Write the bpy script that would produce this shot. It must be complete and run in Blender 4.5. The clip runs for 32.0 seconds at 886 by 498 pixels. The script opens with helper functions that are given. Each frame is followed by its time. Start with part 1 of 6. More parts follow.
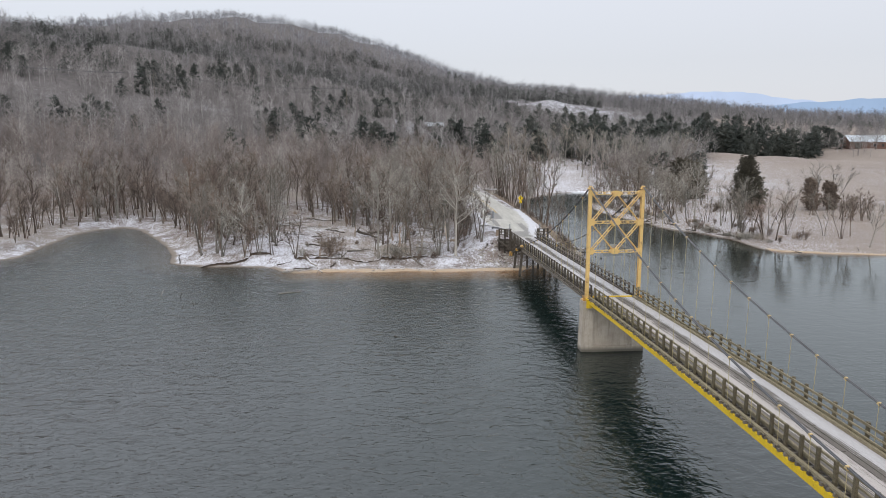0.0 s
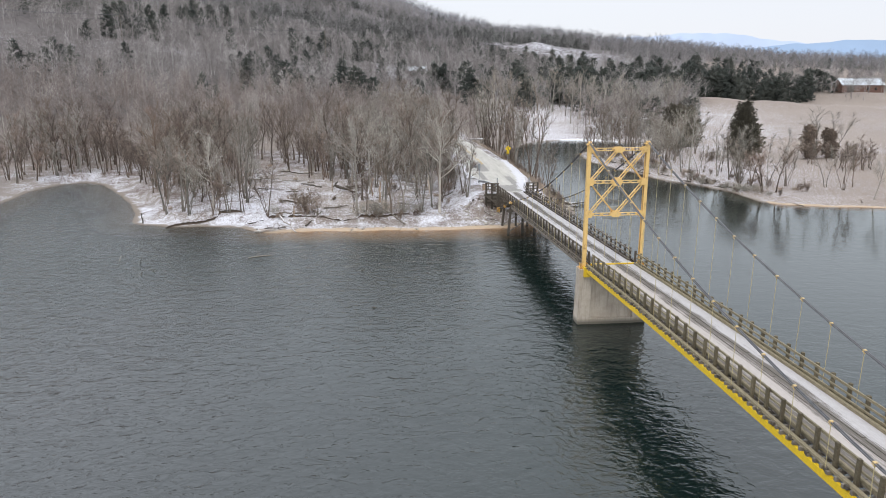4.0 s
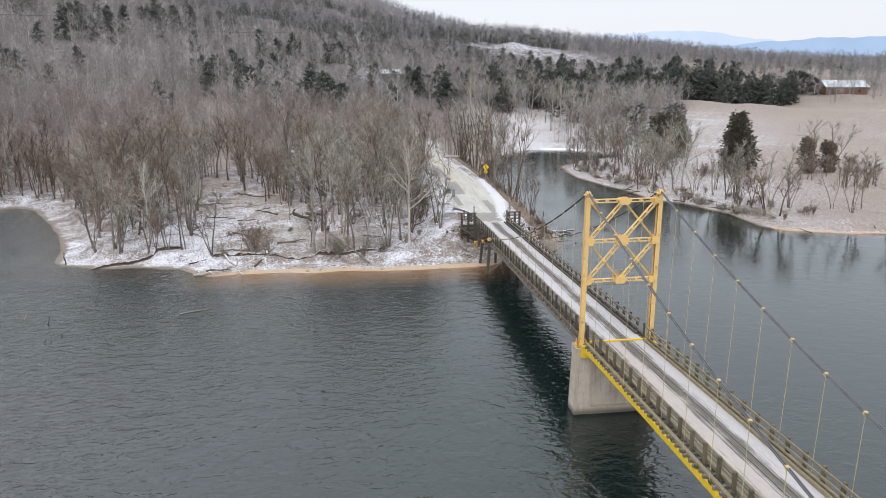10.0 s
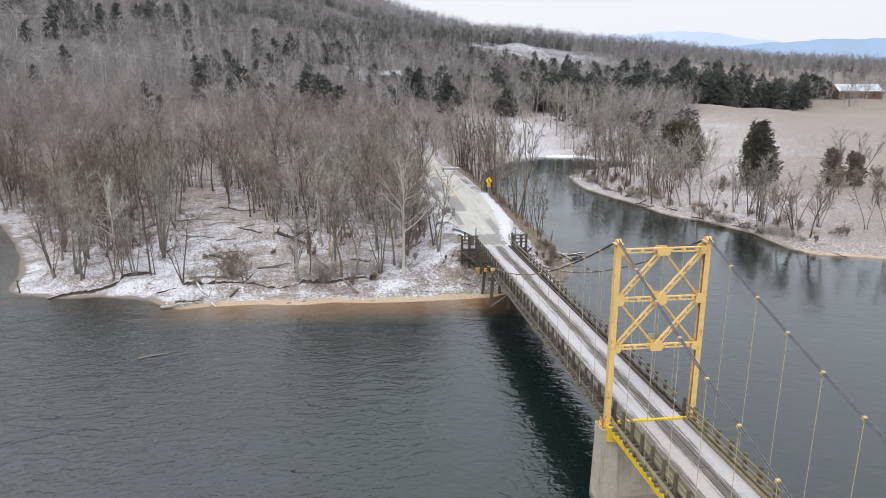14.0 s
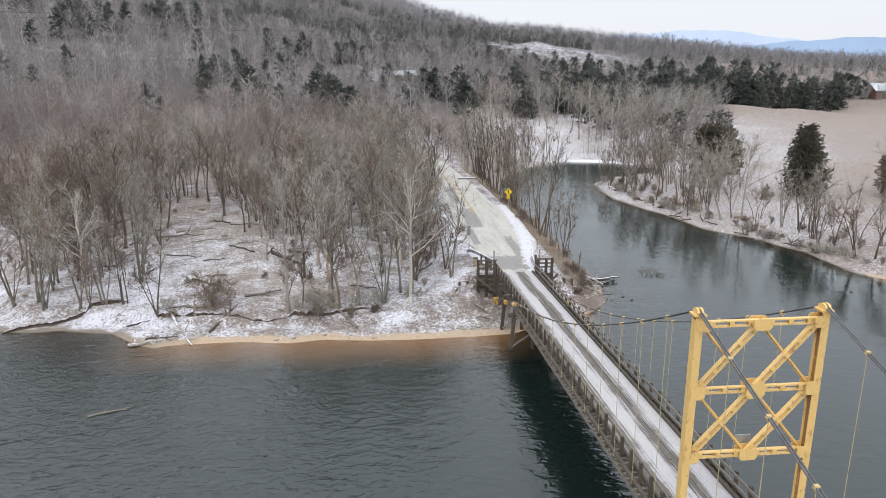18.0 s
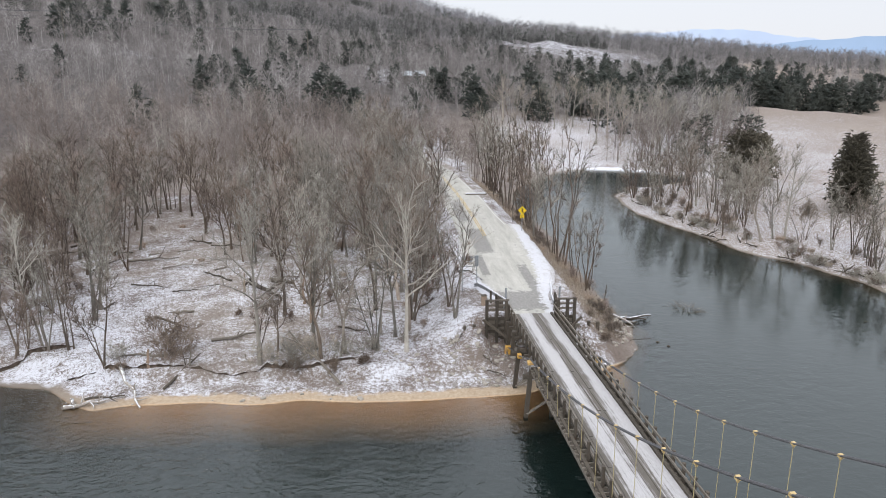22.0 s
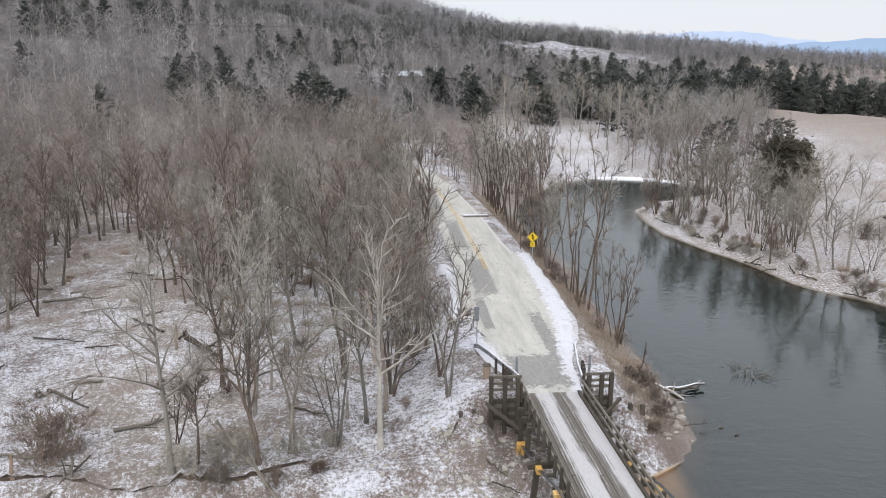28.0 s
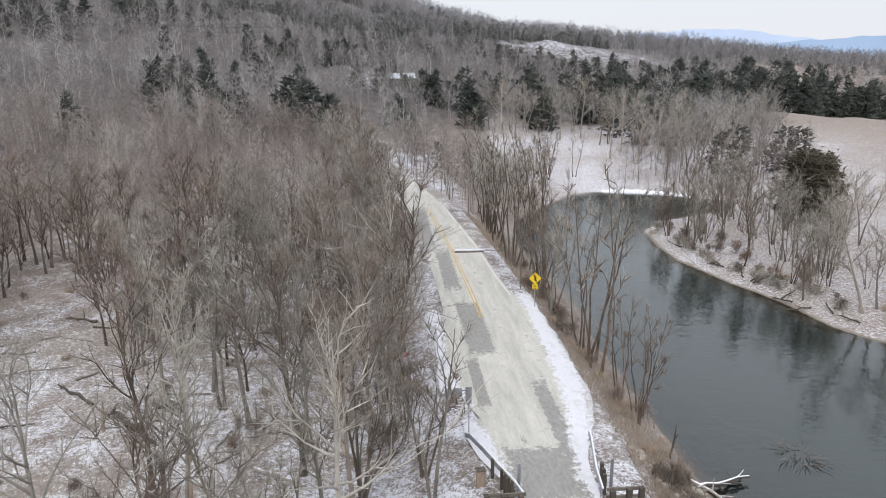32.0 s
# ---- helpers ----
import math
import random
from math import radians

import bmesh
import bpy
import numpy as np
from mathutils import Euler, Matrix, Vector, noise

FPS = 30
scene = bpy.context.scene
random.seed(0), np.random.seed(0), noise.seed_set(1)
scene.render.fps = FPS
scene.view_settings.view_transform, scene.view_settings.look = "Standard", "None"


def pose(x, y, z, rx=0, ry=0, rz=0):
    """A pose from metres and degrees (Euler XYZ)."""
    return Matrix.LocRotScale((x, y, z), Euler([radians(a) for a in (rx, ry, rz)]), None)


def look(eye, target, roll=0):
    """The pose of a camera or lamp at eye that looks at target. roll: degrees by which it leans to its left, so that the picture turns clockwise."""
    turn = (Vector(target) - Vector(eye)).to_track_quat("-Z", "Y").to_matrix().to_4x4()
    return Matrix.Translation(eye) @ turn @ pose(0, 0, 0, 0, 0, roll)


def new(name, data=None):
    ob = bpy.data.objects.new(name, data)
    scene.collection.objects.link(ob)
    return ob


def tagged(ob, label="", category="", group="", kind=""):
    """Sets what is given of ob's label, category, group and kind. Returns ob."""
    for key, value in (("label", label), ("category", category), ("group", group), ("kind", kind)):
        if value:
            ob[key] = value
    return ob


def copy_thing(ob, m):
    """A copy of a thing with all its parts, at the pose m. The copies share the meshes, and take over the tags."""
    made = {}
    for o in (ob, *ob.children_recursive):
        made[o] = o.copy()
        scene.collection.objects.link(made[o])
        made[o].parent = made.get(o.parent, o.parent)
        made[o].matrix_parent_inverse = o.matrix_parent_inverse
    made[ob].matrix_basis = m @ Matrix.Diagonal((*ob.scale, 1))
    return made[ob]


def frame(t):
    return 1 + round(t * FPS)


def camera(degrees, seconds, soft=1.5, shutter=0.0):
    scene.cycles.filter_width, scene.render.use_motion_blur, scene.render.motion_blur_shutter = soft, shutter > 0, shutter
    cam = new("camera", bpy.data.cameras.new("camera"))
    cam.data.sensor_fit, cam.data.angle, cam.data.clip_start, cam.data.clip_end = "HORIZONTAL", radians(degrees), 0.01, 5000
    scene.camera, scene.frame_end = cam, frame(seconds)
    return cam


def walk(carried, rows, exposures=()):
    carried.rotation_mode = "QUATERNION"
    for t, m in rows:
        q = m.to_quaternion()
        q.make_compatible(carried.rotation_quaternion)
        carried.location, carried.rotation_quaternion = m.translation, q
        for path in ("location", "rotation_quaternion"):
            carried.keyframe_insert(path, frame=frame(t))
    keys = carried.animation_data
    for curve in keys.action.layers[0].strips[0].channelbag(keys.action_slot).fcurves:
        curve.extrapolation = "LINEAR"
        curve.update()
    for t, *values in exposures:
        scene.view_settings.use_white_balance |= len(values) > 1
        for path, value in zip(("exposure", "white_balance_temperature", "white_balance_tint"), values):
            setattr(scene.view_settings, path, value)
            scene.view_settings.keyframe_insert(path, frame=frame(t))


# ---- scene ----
cam = camera(64.0, 32.0, soft=0.95)
PATH = [
    (0, (-20.06, -62.13, 20.86), (-19.356, -52.316, 19.093), 0.04),
    (0.5, (-19.99, -61.38, 20.99), (-19.285, -51.604, 19.013), -0.16),
    (1, (-19.90, -60.62, 21.11), (-19.218, -50.895, 18.887), -0.11),
    (1.5, (-19.84, -59.84, 21.20), (-19.163, -50.171, 18.732), -0.18),
    (2, (-19.78, -59.03, 21.26), (-19.099, -49.372, 18.754), -0.11),
    (2.5, (-19.69, -58.18, 21.29), (-18.932, -48.534, 18.780), -0.17),
    (3, (-19.60, -57.31, 21.27), (-18.708, -47.672, 18.753), -0.14),
    (3.5, (-19.50, -56.39, 21.21), (-18.600, -46.748, 18.703), -0.15),
    (4, (-19.35, -55.43, 21.15), (-18.447, -45.790, 18.635), -0.12),
    (4.5, (-19.18, -54.43, 21.12), (-18.264, -44.797, 18.594), -0.12),
    (5, (-18.98, -53.40, 21.14), (-18.059, -43.771, 18.611), -0.12),
    (5.5, (-18.77, -52.35, 21.25), (-17.842, -42.716, 18.718), -0.21),
    (6, (-18.53, -51.27, 21.46), (-17.623, -41.635, 18.947), -0.06),
    (6.5, (-18.32, -50.20, 21.73), (-17.429, -40.566, 19.211), -0.12),
    (7, (-18.13, -49.14, 22.02), (-17.233, -39.508, 19.500), -0.12),
    (7.5, (-17.94, -48.09, 22.31), (-17.031, -38.459, 19.794), -0.12),
    (8, (-17.76, -47.05, 22.59), (-16.853, -37.415, 20.069), -0.12),
    (8.5, (-17.58, -46.01, 22.83), (-16.662, -36.377, 20.305), -0.12),
    (9, (-17.41, -44.97, 23.00), (-16.369, -35.352, 20.478), -0.20),
    (9.5, (-17.23, -43.94, 23.09), (-16.109, -34.329, 20.561), -0.12),
    (10, (-17.05, -42.89, 23.16), (-15.853, -33.290, 20.617), -0.28),
    (10.5, (-16.89, -41.81, 23.25), (-15.686, -32.207, 20.709), -0.12),
    (11, (-16.73, -40.69, 23.36), (-15.525, -31.096, 20.821), -0.12),
    (11.5, (-16.57, -39.56, 23.48), (-15.379, -29.958, 20.943), -0.12),
    (12, (-16.40, -38.40, 23.60), (-15.207, -28.803, 21.065), -0.12),
    (12.5, (-16.22, -37.23, 23.71), (-15.021, -27.633, 21.180), -0.12),
    (13, (-16.01, -36.05, 23.81), (-14.812, -26.457, 21.260), -0.13),
    (13.5, (-15.78, -34.87, 23.88), (-14.578, -25.270, 21.332), -0.12),
    (14, (-15.53, -33.66, 23.93), (-14.353, -24.060, 21.379), 0.02),
    (14.5, (-15.30, -32.41, 23.95), (-14.221, -22.804, 21.402), -0.12),
    (15, (-15.09, -31.14, 23.95), (-14.068, -21.522, 21.403), -0.12),
    (15.5, (-14.88, -29.83, 23.94), (-13.896, -20.215, 21.387), -0.12),
    (16, (-14.67, -28.50, 23.92), (-13.710, -18.885, 21.359), -0.12),
    (16.5, (-14.47, -27.15, 23.89), (-13.514, -17.537, 21.323), -0.12),
    (17, (-14.27, -25.79, 23.85), (-13.312, -16.173, 21.284), 0.01),
    (17.5, (-14.07, -24.41, 23.81), (-13.116, -14.794, 21.249), -0.12),
    (18, (-13.86, -23.03, 23.77), (-12.921, -13.406, 21.217), -0.15),
    (18.5, (-13.66, -21.64, 23.74), (-12.722, -12.016, 21.186), -0.12),
    (19, (-13.44, -20.24, 23.75), (-12.506, -10.621, 21.192), -0.19),
    (19.5, (-13.19, -18.85, 23.83), (-12.258, -9.226, 21.258), -0.12),
    (20, (-12.92, -17.44, 23.94), (-12.009, -7.821, 21.373), -0.12),
    (20.5, (-12.64, -16.04, 24.05), (-11.744, -6.411, 21.488), -0.12),
    (21, (-12.39, -14.62, 24.12), (-11.531, -4.987, 21.567), -0.05),
    (21.5, (-12.18, -13.19, 24.13), (-11.391, -3.551, 21.567), -0.12),
    (22, (-11.99, -11.75, 24.08), (-11.213, -2.114, 21.516), -0.12),
    (22.5, (-11.83, -10.31, 24.00), (-11.207, -0.666, 21.431), -0.12),
    (23, (-11.68, -8.88, 23.90), (-11.046, 0.764, 21.331), -0.16),
    (23.5, (-11.53, -7.46, 23.81), (-10.775, 2.177, 21.241), -0.12),
    (24, (-11.38, -6.05, 23.72), (-10.588, 3.581, 21.153), -0.12),
    (24.5, (-11.23, -4.66, 23.63), (-10.416, 4.971, 21.069), -0.12),
    (25, (-11.08, -3.29, 23.55), (-10.203, 6.338, 20.988), -0.11),
    (25.5, (-10.91, -1.94, 23.47), (-10.071, 7.691, 20.910), -0.12),
    (26, (-10.74, -0.61, 23.40), (-9.932, 9.028, 20.842), -0.12),
    (26.5, (-10.55, 0.71, 23.33), (-9.780, 10.349, 20.783), -0.12),
    (27, (-10.37, 2.01, 23.27), (-9.610, 11.656, 20.733), -0.12),
    (27.5, (-10.18, 3.31, 23.22), (-9.415, 12.952, 20.689), -0.12),
    (28, (-9.98, 4.60, 23.19), (-9.191, 14.238, 20.652), -0.06),
    (28.5, (-9.79, 5.88, 23.16), (-8.999, 15.522, 20.620), -0.12),
    (29, (-9.59, 7.17, 23.17), (-8.755, 16.801, 20.618), -0.12),
    (29.5, (-9.39, 8.46, 23.22), (-8.540, 18.087, 20.663), -0.12),
    (30, (-9.19, 9.75, 23.33), (-8.338, 19.381, 20.773), -0.13),
    (30.5, (-8.98, 11.06, 23.53), (-8.128, 20.686, 20.971), -0.12),
    (31, (-8.76, 12.37, 23.79), (-7.930, 22.000, 21.233), -0.12),
    (31.5, (-8.54, 13.69, 24.10), (-7.712, 23.318, 21.535), -0.12),
    (32, (-8.32, 15.01, 24.42), (-7.492, 24.638, 21.858), -0.17),
]
walk(cam, [(t, look(eye, target, roll)) for t, eye, target, roll in PATH], [(0.0, 0.16), (1.0, 0.30), (2.0, 0.45), (12.0, 0.45), (20.0, 0.42), (32.0, 0.36)])

# ---- world and light ----
world = bpy.data.worlds.new("overcast")
scene.world = world
world.use_nodes = True
wn = world.node_tree
wn.nodes.clear()
sky = wn.nodes.new("ShaderNodeTexSky")
sky.sky_type, sky.sun_disc = "NISHITA", False
sky.sun_elevation, sky.sun_rotation = radians(38), radians(150)
sky_dim = wn.nodes.new("ShaderNodeMix")
sky_dim.data_type, sky_dim.blend_type = "RGBA", "MULTIPLY"
sky_dim.inputs[0].default_value = 1.0
sky_dim.inputs[7].default_value = (0.1, 0.1, 0.1, 1)
cloud = wn.nodes.new("ShaderNodeMix")
cloud.data_type = "RGBA"
cloud.inputs[0].default_value = 0.86
cloud.inputs[7].default_value = (0.815, 0.835, 0.905, 1)
back = wn.nodes.new("ShaderNodeBackground")
wout = wn.nodes.new("ShaderNodeOutputWorld")
wn.links.new(sky.outputs[0], sky_dim.inputs[6])
wn.links.new(sky_dim.outputs[2], cloud.inputs[6])
up = wn.nodes.new("ShaderNodeSeparateXYZ")
wn.links.new(wn.nodes.new("ShaderNodeTexCoord").outputs["Generated"], up.inputs[0])
rise = wn.nodes.new("ShaderNodeMapRange")
rise.inputs[1].default_value, rise.inputs[2].default_value = 0.08, 1.0
rise.inputs[3].default_value, rise.inputs[4].default_value = 1.0, 1.9
wn.links.new(up.outputs[2], rise.inputs[0])
overhead = wn.nodes.new("ShaderNodeVectorMath")
overhead.operation = "SCALE"
wn.links.new(cloud.outputs[2], overhead.inputs[0])
wn.links.new(rise.outputs[0], overhead.inputs["Scale"])
wn.links.new(overhead.outputs[0], back.inputs[0])
wn.links.new(back.outputs[0], wout.inputs[0])
back.inputs[1].default_value = 0.84
sun = new("sun", bpy.data.lights.new("sun", "SUN"))
sun.data.energy, sun.data.angle, sun.data.color = 0.95, radians(25), (1.0, 0.97, 0.93)
sun.matrix_world = look((-40, -70, 90), (0, 0, 0))
scene.view_settings.exposure = 0.36


# ---- materials ----
class Nodes:
    """A short way to write a node material."""

    def __init__(self, name, rough=0.8, metal=0.0):
        self.mat = bpy.data.materials.new(name)
        self.mat.use_nodes = True
        self.tree = self.mat.node_tree
        self.bsdf = self.tree.nodes["Principled BSDF"]
        self.bsdf.inputs["Roughness"].default_value = rough
        self.bsdf.inputs["Metallic"].default_value = metal
        geo = self.tree.nodes.new("ShaderNodeNewGeometry")
        self.place = geo.outputs["Position"]
        self.island = geo.outputs["Random Per Island"]

    def add(self, kind, **inputs):
        node = self.tree.nodes.new(kind)
        for key, value in inputs.items():
            socket = node.inputs[int(key[1:])] if key[0] == "i" and key[1:].isdigit() else node.inputs[key]
            self.put(value, socket)
        return node

    def put(self, value, socket):
        if hasattr(value, "links"):
            self.tree.links.new(value, socket)
        else:
            socket.default_value = value

    def coords(self, scale=(1, 1, 1), local=False):
        source = self.tree.nodes.new("ShaderNodeTexCoord").outputs["Object"] if local else self.place
        node = self.tree.nodes.new("ShaderNodeMapping")
        self.tree.links.new(source, node.inputs["Vector"])
        node.inputs["Scale"].default_value = scale
        return node.outputs[0]

    def noise(self, scale, detail=4.0, rough=0.55, vector=None, distort=0.0):
        node = self.tree.nodes.new("ShaderNodeTexNoise")
        node.inputs["Scale"].default_value = scale
        node.inputs["Detail"].default_value = detail
        node.inputs["Roughness"].default_value = rough
        node.inputs["Distortion"].default_value = distort
        self.tree.links.new(vector or self.place, node.inputs["Vector"])
        return node.outputs["Fac"]

    def ramp(self, fac, *stops):
        node = self.tree.nodes.new("ShaderNodeValToRGB")
        self.tree.links.new(fac, node.inputs[0])
        e = node.color_ramp.elements
        while len(e) < len(stops):
            e.new(0.5)
        for item, (at, colour) in zip(e, stops):
            item.position = at
            item.color = (colour, colour, colour, 1) if isinstance(colour, (int, float)) else (*colour, 1)
        return node.outputs[0]

    def mix(self, fac, a, b, how="MIX"):
        node = self.tree.nodes.new("ShaderNodeMix")
        node.data_type, node.blend_type = "RGBA", how
        for value, socket in ((fac, node.inputs[0]), (a, node.inputs[6]), (b, node.inputs[7])):
            self.put((*value, 1) if isinstance(value, tuple) and len(value) == 3 else value, socket)
        return node.outputs[2]

    def math(self, how, a, b=0.0):
        node = self.tree.nodes.new("ShaderNodeMath")
        node.operation = how
        self.put(a, node.inputs[0])
        self.put(b, node.inputs[1])
        return node.outputs[0]

    def height(self, low, high):
        sep = self.add("ShaderNodeSeparateXYZ", i0=self.place)
        node = self.tree.nodes.new("ShaderNodeMapRange")
        self.tree.links.new(sep.outputs[2], node.inputs[0])
        node.inputs[1].default_value, node.inputs[2].default_value = low, high
        return node.outputs[0]

    def rnd(self):
        return self.tree.nodes.new("ShaderNodeObjectInfo").outputs["Random"]

    def base(self, colour):
        self.put((*colour, 1) if isinstance(colour, tuple) else colour, self.bsdf.inputs["Base Color"])
        return self

    def bump(self, fac, strength=0.3, distance=0.02):
        node = self.tree.nodes.new("ShaderNodeBump")
        node.inputs["Strength"].default_value = strength
        node.inputs["Distance"].default_value = distance
        self.tree.links.new(fac, node.inputs["Height"])
        self.tree.links.new(node.outputs[0], self.bsdf.inputs["Normal"])
        return self


def plain(name, colour, rough=0.7, metal=0.0, spread=0.25, scale=3.0, bump=0.2):
    n = Nodes(name, rough, metal)
    dark = tuple(c * (1 - spread) for c in colour)
    light = tuple(min(1.0, c * (1 + spread)) for c in colour)
    f = n.noise(scale, 6, 0.65)
    n.base(n.ramp(f, (0.3, dark), (0.7, light)))
    return n.bump(n.noise(scale * 9, 3), bump, 0.01).mat


def timber(name, dark, light, snow=0.0):
    """Sawn wood with grain along its length and, where snow is above 0, a dusting of it on upward faces."""
    n = Nodes(name, 0.85)
    grain = n.noise(3.0, 6, 0.7, n.coords((6, 1.2, 6)))
    c = n.mix(n.ramp(grain, (0.3, 0.0), (0.7, 1.0)), dark, light)
    c = n.mix(n.math("MULTIPLY", n.rnd(), 0.45), c, tuple(0.45 * v for v in dark))
    if snow:
        up = n.add("ShaderNodeSeparateXYZ", i0=n.tree.nodes.new("ShaderNodeNewGeometry").outputs["Normal"]).outputs[2]
        patch = n.ramp(n.noise(1.7, 5, 0.7), (0.55 - snow * 0.3, 0.0), (0.62 - snow * 0.2, 1.0))
        c = n.mix(n.math("MULTIPLY", n.ramp(up, (0.6, 0.0), (0.9, 1.0)), patch), c, (0.75, 0.77, 0.8))
    n.base(c)
    return n.bump(grain, 0.4, 0.01).mat


def ground_material():
    n = Nodes("snowy_ground", 0.9)
    big = n.noise(0.05, 5, 0.6)
    mid = n.noise(0.40, 6, 0.65)
    fine = n.noise(3.6, 6, 0.78)
    grit = n.noise(11.0, 5, 0.8)
    litter = n.mix(n.ramp(grit, (0.32, 0.0), (0.68, 1.0)), (0.075, 0.056, 0.046), (0.25, 0.198, 0.165))
    grass = n.mix(n.ramp(fine, (0.3, 0.0), (0.7, 1.0)), (0.175, 0.147, 0.125), (0.385, 0.34, 0.295))
    soil = n.mix(n.ramp(big, (0.42, 0.0), (0.60, 1.0)), litter, grass)
    meadow = n.mix(n.ramp(fine, (0.3, 0.0), (0.7, 1.0)), (0.195, 0.157, 0.13), (0.345, 0.29, 0.245))
    leaves = n.mix(n.ramp(mid, (0.3, 0.0), (0.7, 1.0)), (0.062, 0.054, 0.051), (0.155, 0.137, 0.128))
    x, y, _ = n.add("ShaderNodeSeparateXYZ", i0=n.place).outputs
    right = n.ramp(n.math("MULTIPLY", x, 0.02), (0.2, 0.0), (0.4, 1.0))
    right = n.math("MULTIPLY", right, n.ramp(n.math("MULTIPLY", y, 0.001), (0.205, 1.0), (0.235, 0.0)))
    field = n.math("SUBTRACT", x, n.math("ADD", n.math("MULTIPLY", y, 0.445), 2.0))
    right = n.math("MAXIMUM", right, n.ramp(n.math("MULTIPLY", field, 0.02), (0.0, 0.0), (0.3, 1.0)))
    glades = n.math("ABSOLUTE", n.math("SUBTRACT", y, n.math("ADD", n.math("MULTIPLY", x, 0.32), 280.0)))
    glades = n.math("MULTIPLY", n.ramp(n.math("MULTIPLY", glades, 0.02), (0.15, 1.0), (0.45, 0.0)), n.math("LESS_THAN", x, 0.0))
    upland = n.mix(right, leaves, meadow)
    soil = n.mix(n.math("MAXIMUM", n.height(4.5, 9.0), n.math("MULTIPLY", right, 0.75)), soil, upland)
    snow = n.mix(fine, (0.60, 0.605, 0.64), (0.77, 0.785, 0.835))
    cover = n.math("ADD", n.math("MULTIPLY", mid, 0.28), n.math("ADD", n.math("MULTIPLY", fine, 0.36), n.math("MULTIPLY", grit, 0.36)))
    cover = n.mix(n.math("MULTIPLY", right, 0.8), cover, n.math("ADD", n.math("MULTIPLY", fine, 0.5), n.math("MULTIPLY", grit, 0.5)))
    thin = n.math("ADD", n.math("MULTIPLY", n.height(3.5, 9.0), 0.075), n.math("ADD", n.math("MULTIPLY", n.math("MULTIPLY", right, n.ramp(n.math("MULTIPLY", y, 0.004), (0.88, 0.0), (1.0, 1.0))), 0.10), n.math("MULTIPLY", n.math("SUBTRACT", big, 0.5), 0.16)))
    thin = n.math("ADD", thin, n.math("MULTIPLY", n.ramp(n.math("MULTIPLY", field, 0.02), (0.0, 0.0), (0.9, 1.0)), 0.055))
    thin = n.math("ADD", thin, n.math("MULTIPLY", n.math("MULTIPLY", n.math("GREATER_THAN", x, 27.0), n.math("LESS_THAN", y, 128.0)), 0.004))
    verge = n.math("MULTIPLY", n.ramp(n.math("MULTIPLY", x, 0.05), (0.27, 0.0), (0.33, 1.0)), n.math("LESS_THAN", x, 20.0))
    verge = n.math("MULTIPLY", verge, n.math("GREATER_THAN", y, 38.0))
    thin = n.math("ADD", thin, n.math("MULTIPLY", verge, 0.055))
    thin = n.math("ADD", thin, n.math("MULTIPLY", n.ramp(n.math("MULTIPLY", x, -0.02), (0.70, 0.0), (0.9, 1.0)), 0.03))
    def heap(cx, cy, rx, ry):
        u = n.math("POWER", n.math("DIVIDE", n.math("SUBTRACT", x, cx), rx), 2.0)
        v = n.math("POWER", n.math("DIVIDE", n.math("SUBTRACT", y, cy), ry), 2.0)
        return n.ramp(n.math("ADD", u, v), (0.3, 1.0), (1.2, 0.0))

    rubble = n.math("MAXIMUM", heap(-3.6, 41.8, 4.0, 3.6), heap(7.4, 45.5, 3.6, 6.0))
    thin = n.math("ADD", thin, n.math("SUBTRACT", n.math("MULTIPLY", rubble, 0.035), n.math("ADD", n.math("MULTIPLY", heap(24.0, 178.0, 34.0, 46.0), 0.002), n.math("MULTIPLY", heap(100.0, 410.0, 62.0, 96.0), 0.055))))
    dense = n.math("MAXIMUM", n.ramp(n.math("MULTIPLY", y, 0.01), (0.60, 0.0), (0.80, 1.0)), n.math("MULTIPLY", n.ramp(n.math("MULTIPLY", x, -0.01), (0.40, 0.0), (0.50, 1.0)), n.ramp(n.math("MULTIPLY", y, 0.01), (0.53, 0.0), (0.64, 1.0))))
    dense = n.math("MULTIPLY", dense, n.math("LESS_THAN", n.math("ADD", x, n.math("MULTIPLY", y, 0.06)), -1.0))
    thin = n.math("ADD", thin, n.math("MULTIPLY", dense, 0.024))
    cover = n.math("SUBTRACT", cover, thin)
    low = n.ramp(n.height(0.2, 2.2), (0.15, 1.0), (1.0, 0.0))
    cover = n.math("ADD", cover, n.math("ADD", n.math("MULTIPLY", low, n.math("ADD", n.math("MULTIPLY", n.ramp(n.math("MULTIPLY", x, -0.01), (0.30, 0.0), (0.40, 1.0)), 0.05), -0.010)), n.math("MULTIPLY", glades, 0.06)))
    c = n.mix(n.ramp(cover, (0.475, 0.0), (0.54, 0.95)), soil, snow)
    sand = n.mix(n.ramp(fine, (0.3, 0.0), (0.7, 1.0)), (0.36, 0.26, 0.165), (0.56, 0.455, 0.335))
    beach = n.math("MULTIPLY", n.ramp(n.math("ADD", n.math("MULTIPLY", x, 0.01), 0.6), (0.22, 0.0), (0.30, 1.0)), n.ramp(n.math("ADD", n.math("MULTIPLY", n.math("MAXIMUM", n.math("ADD", y, 0.0), n.math("MULTIPLY", x, 7.5)), 0.01), 0.0), (0.47, 1.0), (0.55, 0.0)))
    spit = n.math("MULTIPLY", n.math("MULTIPLY", n.math("GREATER_THAN", x, 42.0), n.math("LESS_THAN", x, 64.0)), n.math("LESS_THAN", y, 51.0))
    beach = n.math("MAXIMUM", beach, spit)
    mud = n.mix(fine, (0.15, 0.12, 0.095), (0.30, 0.26, 0.215))
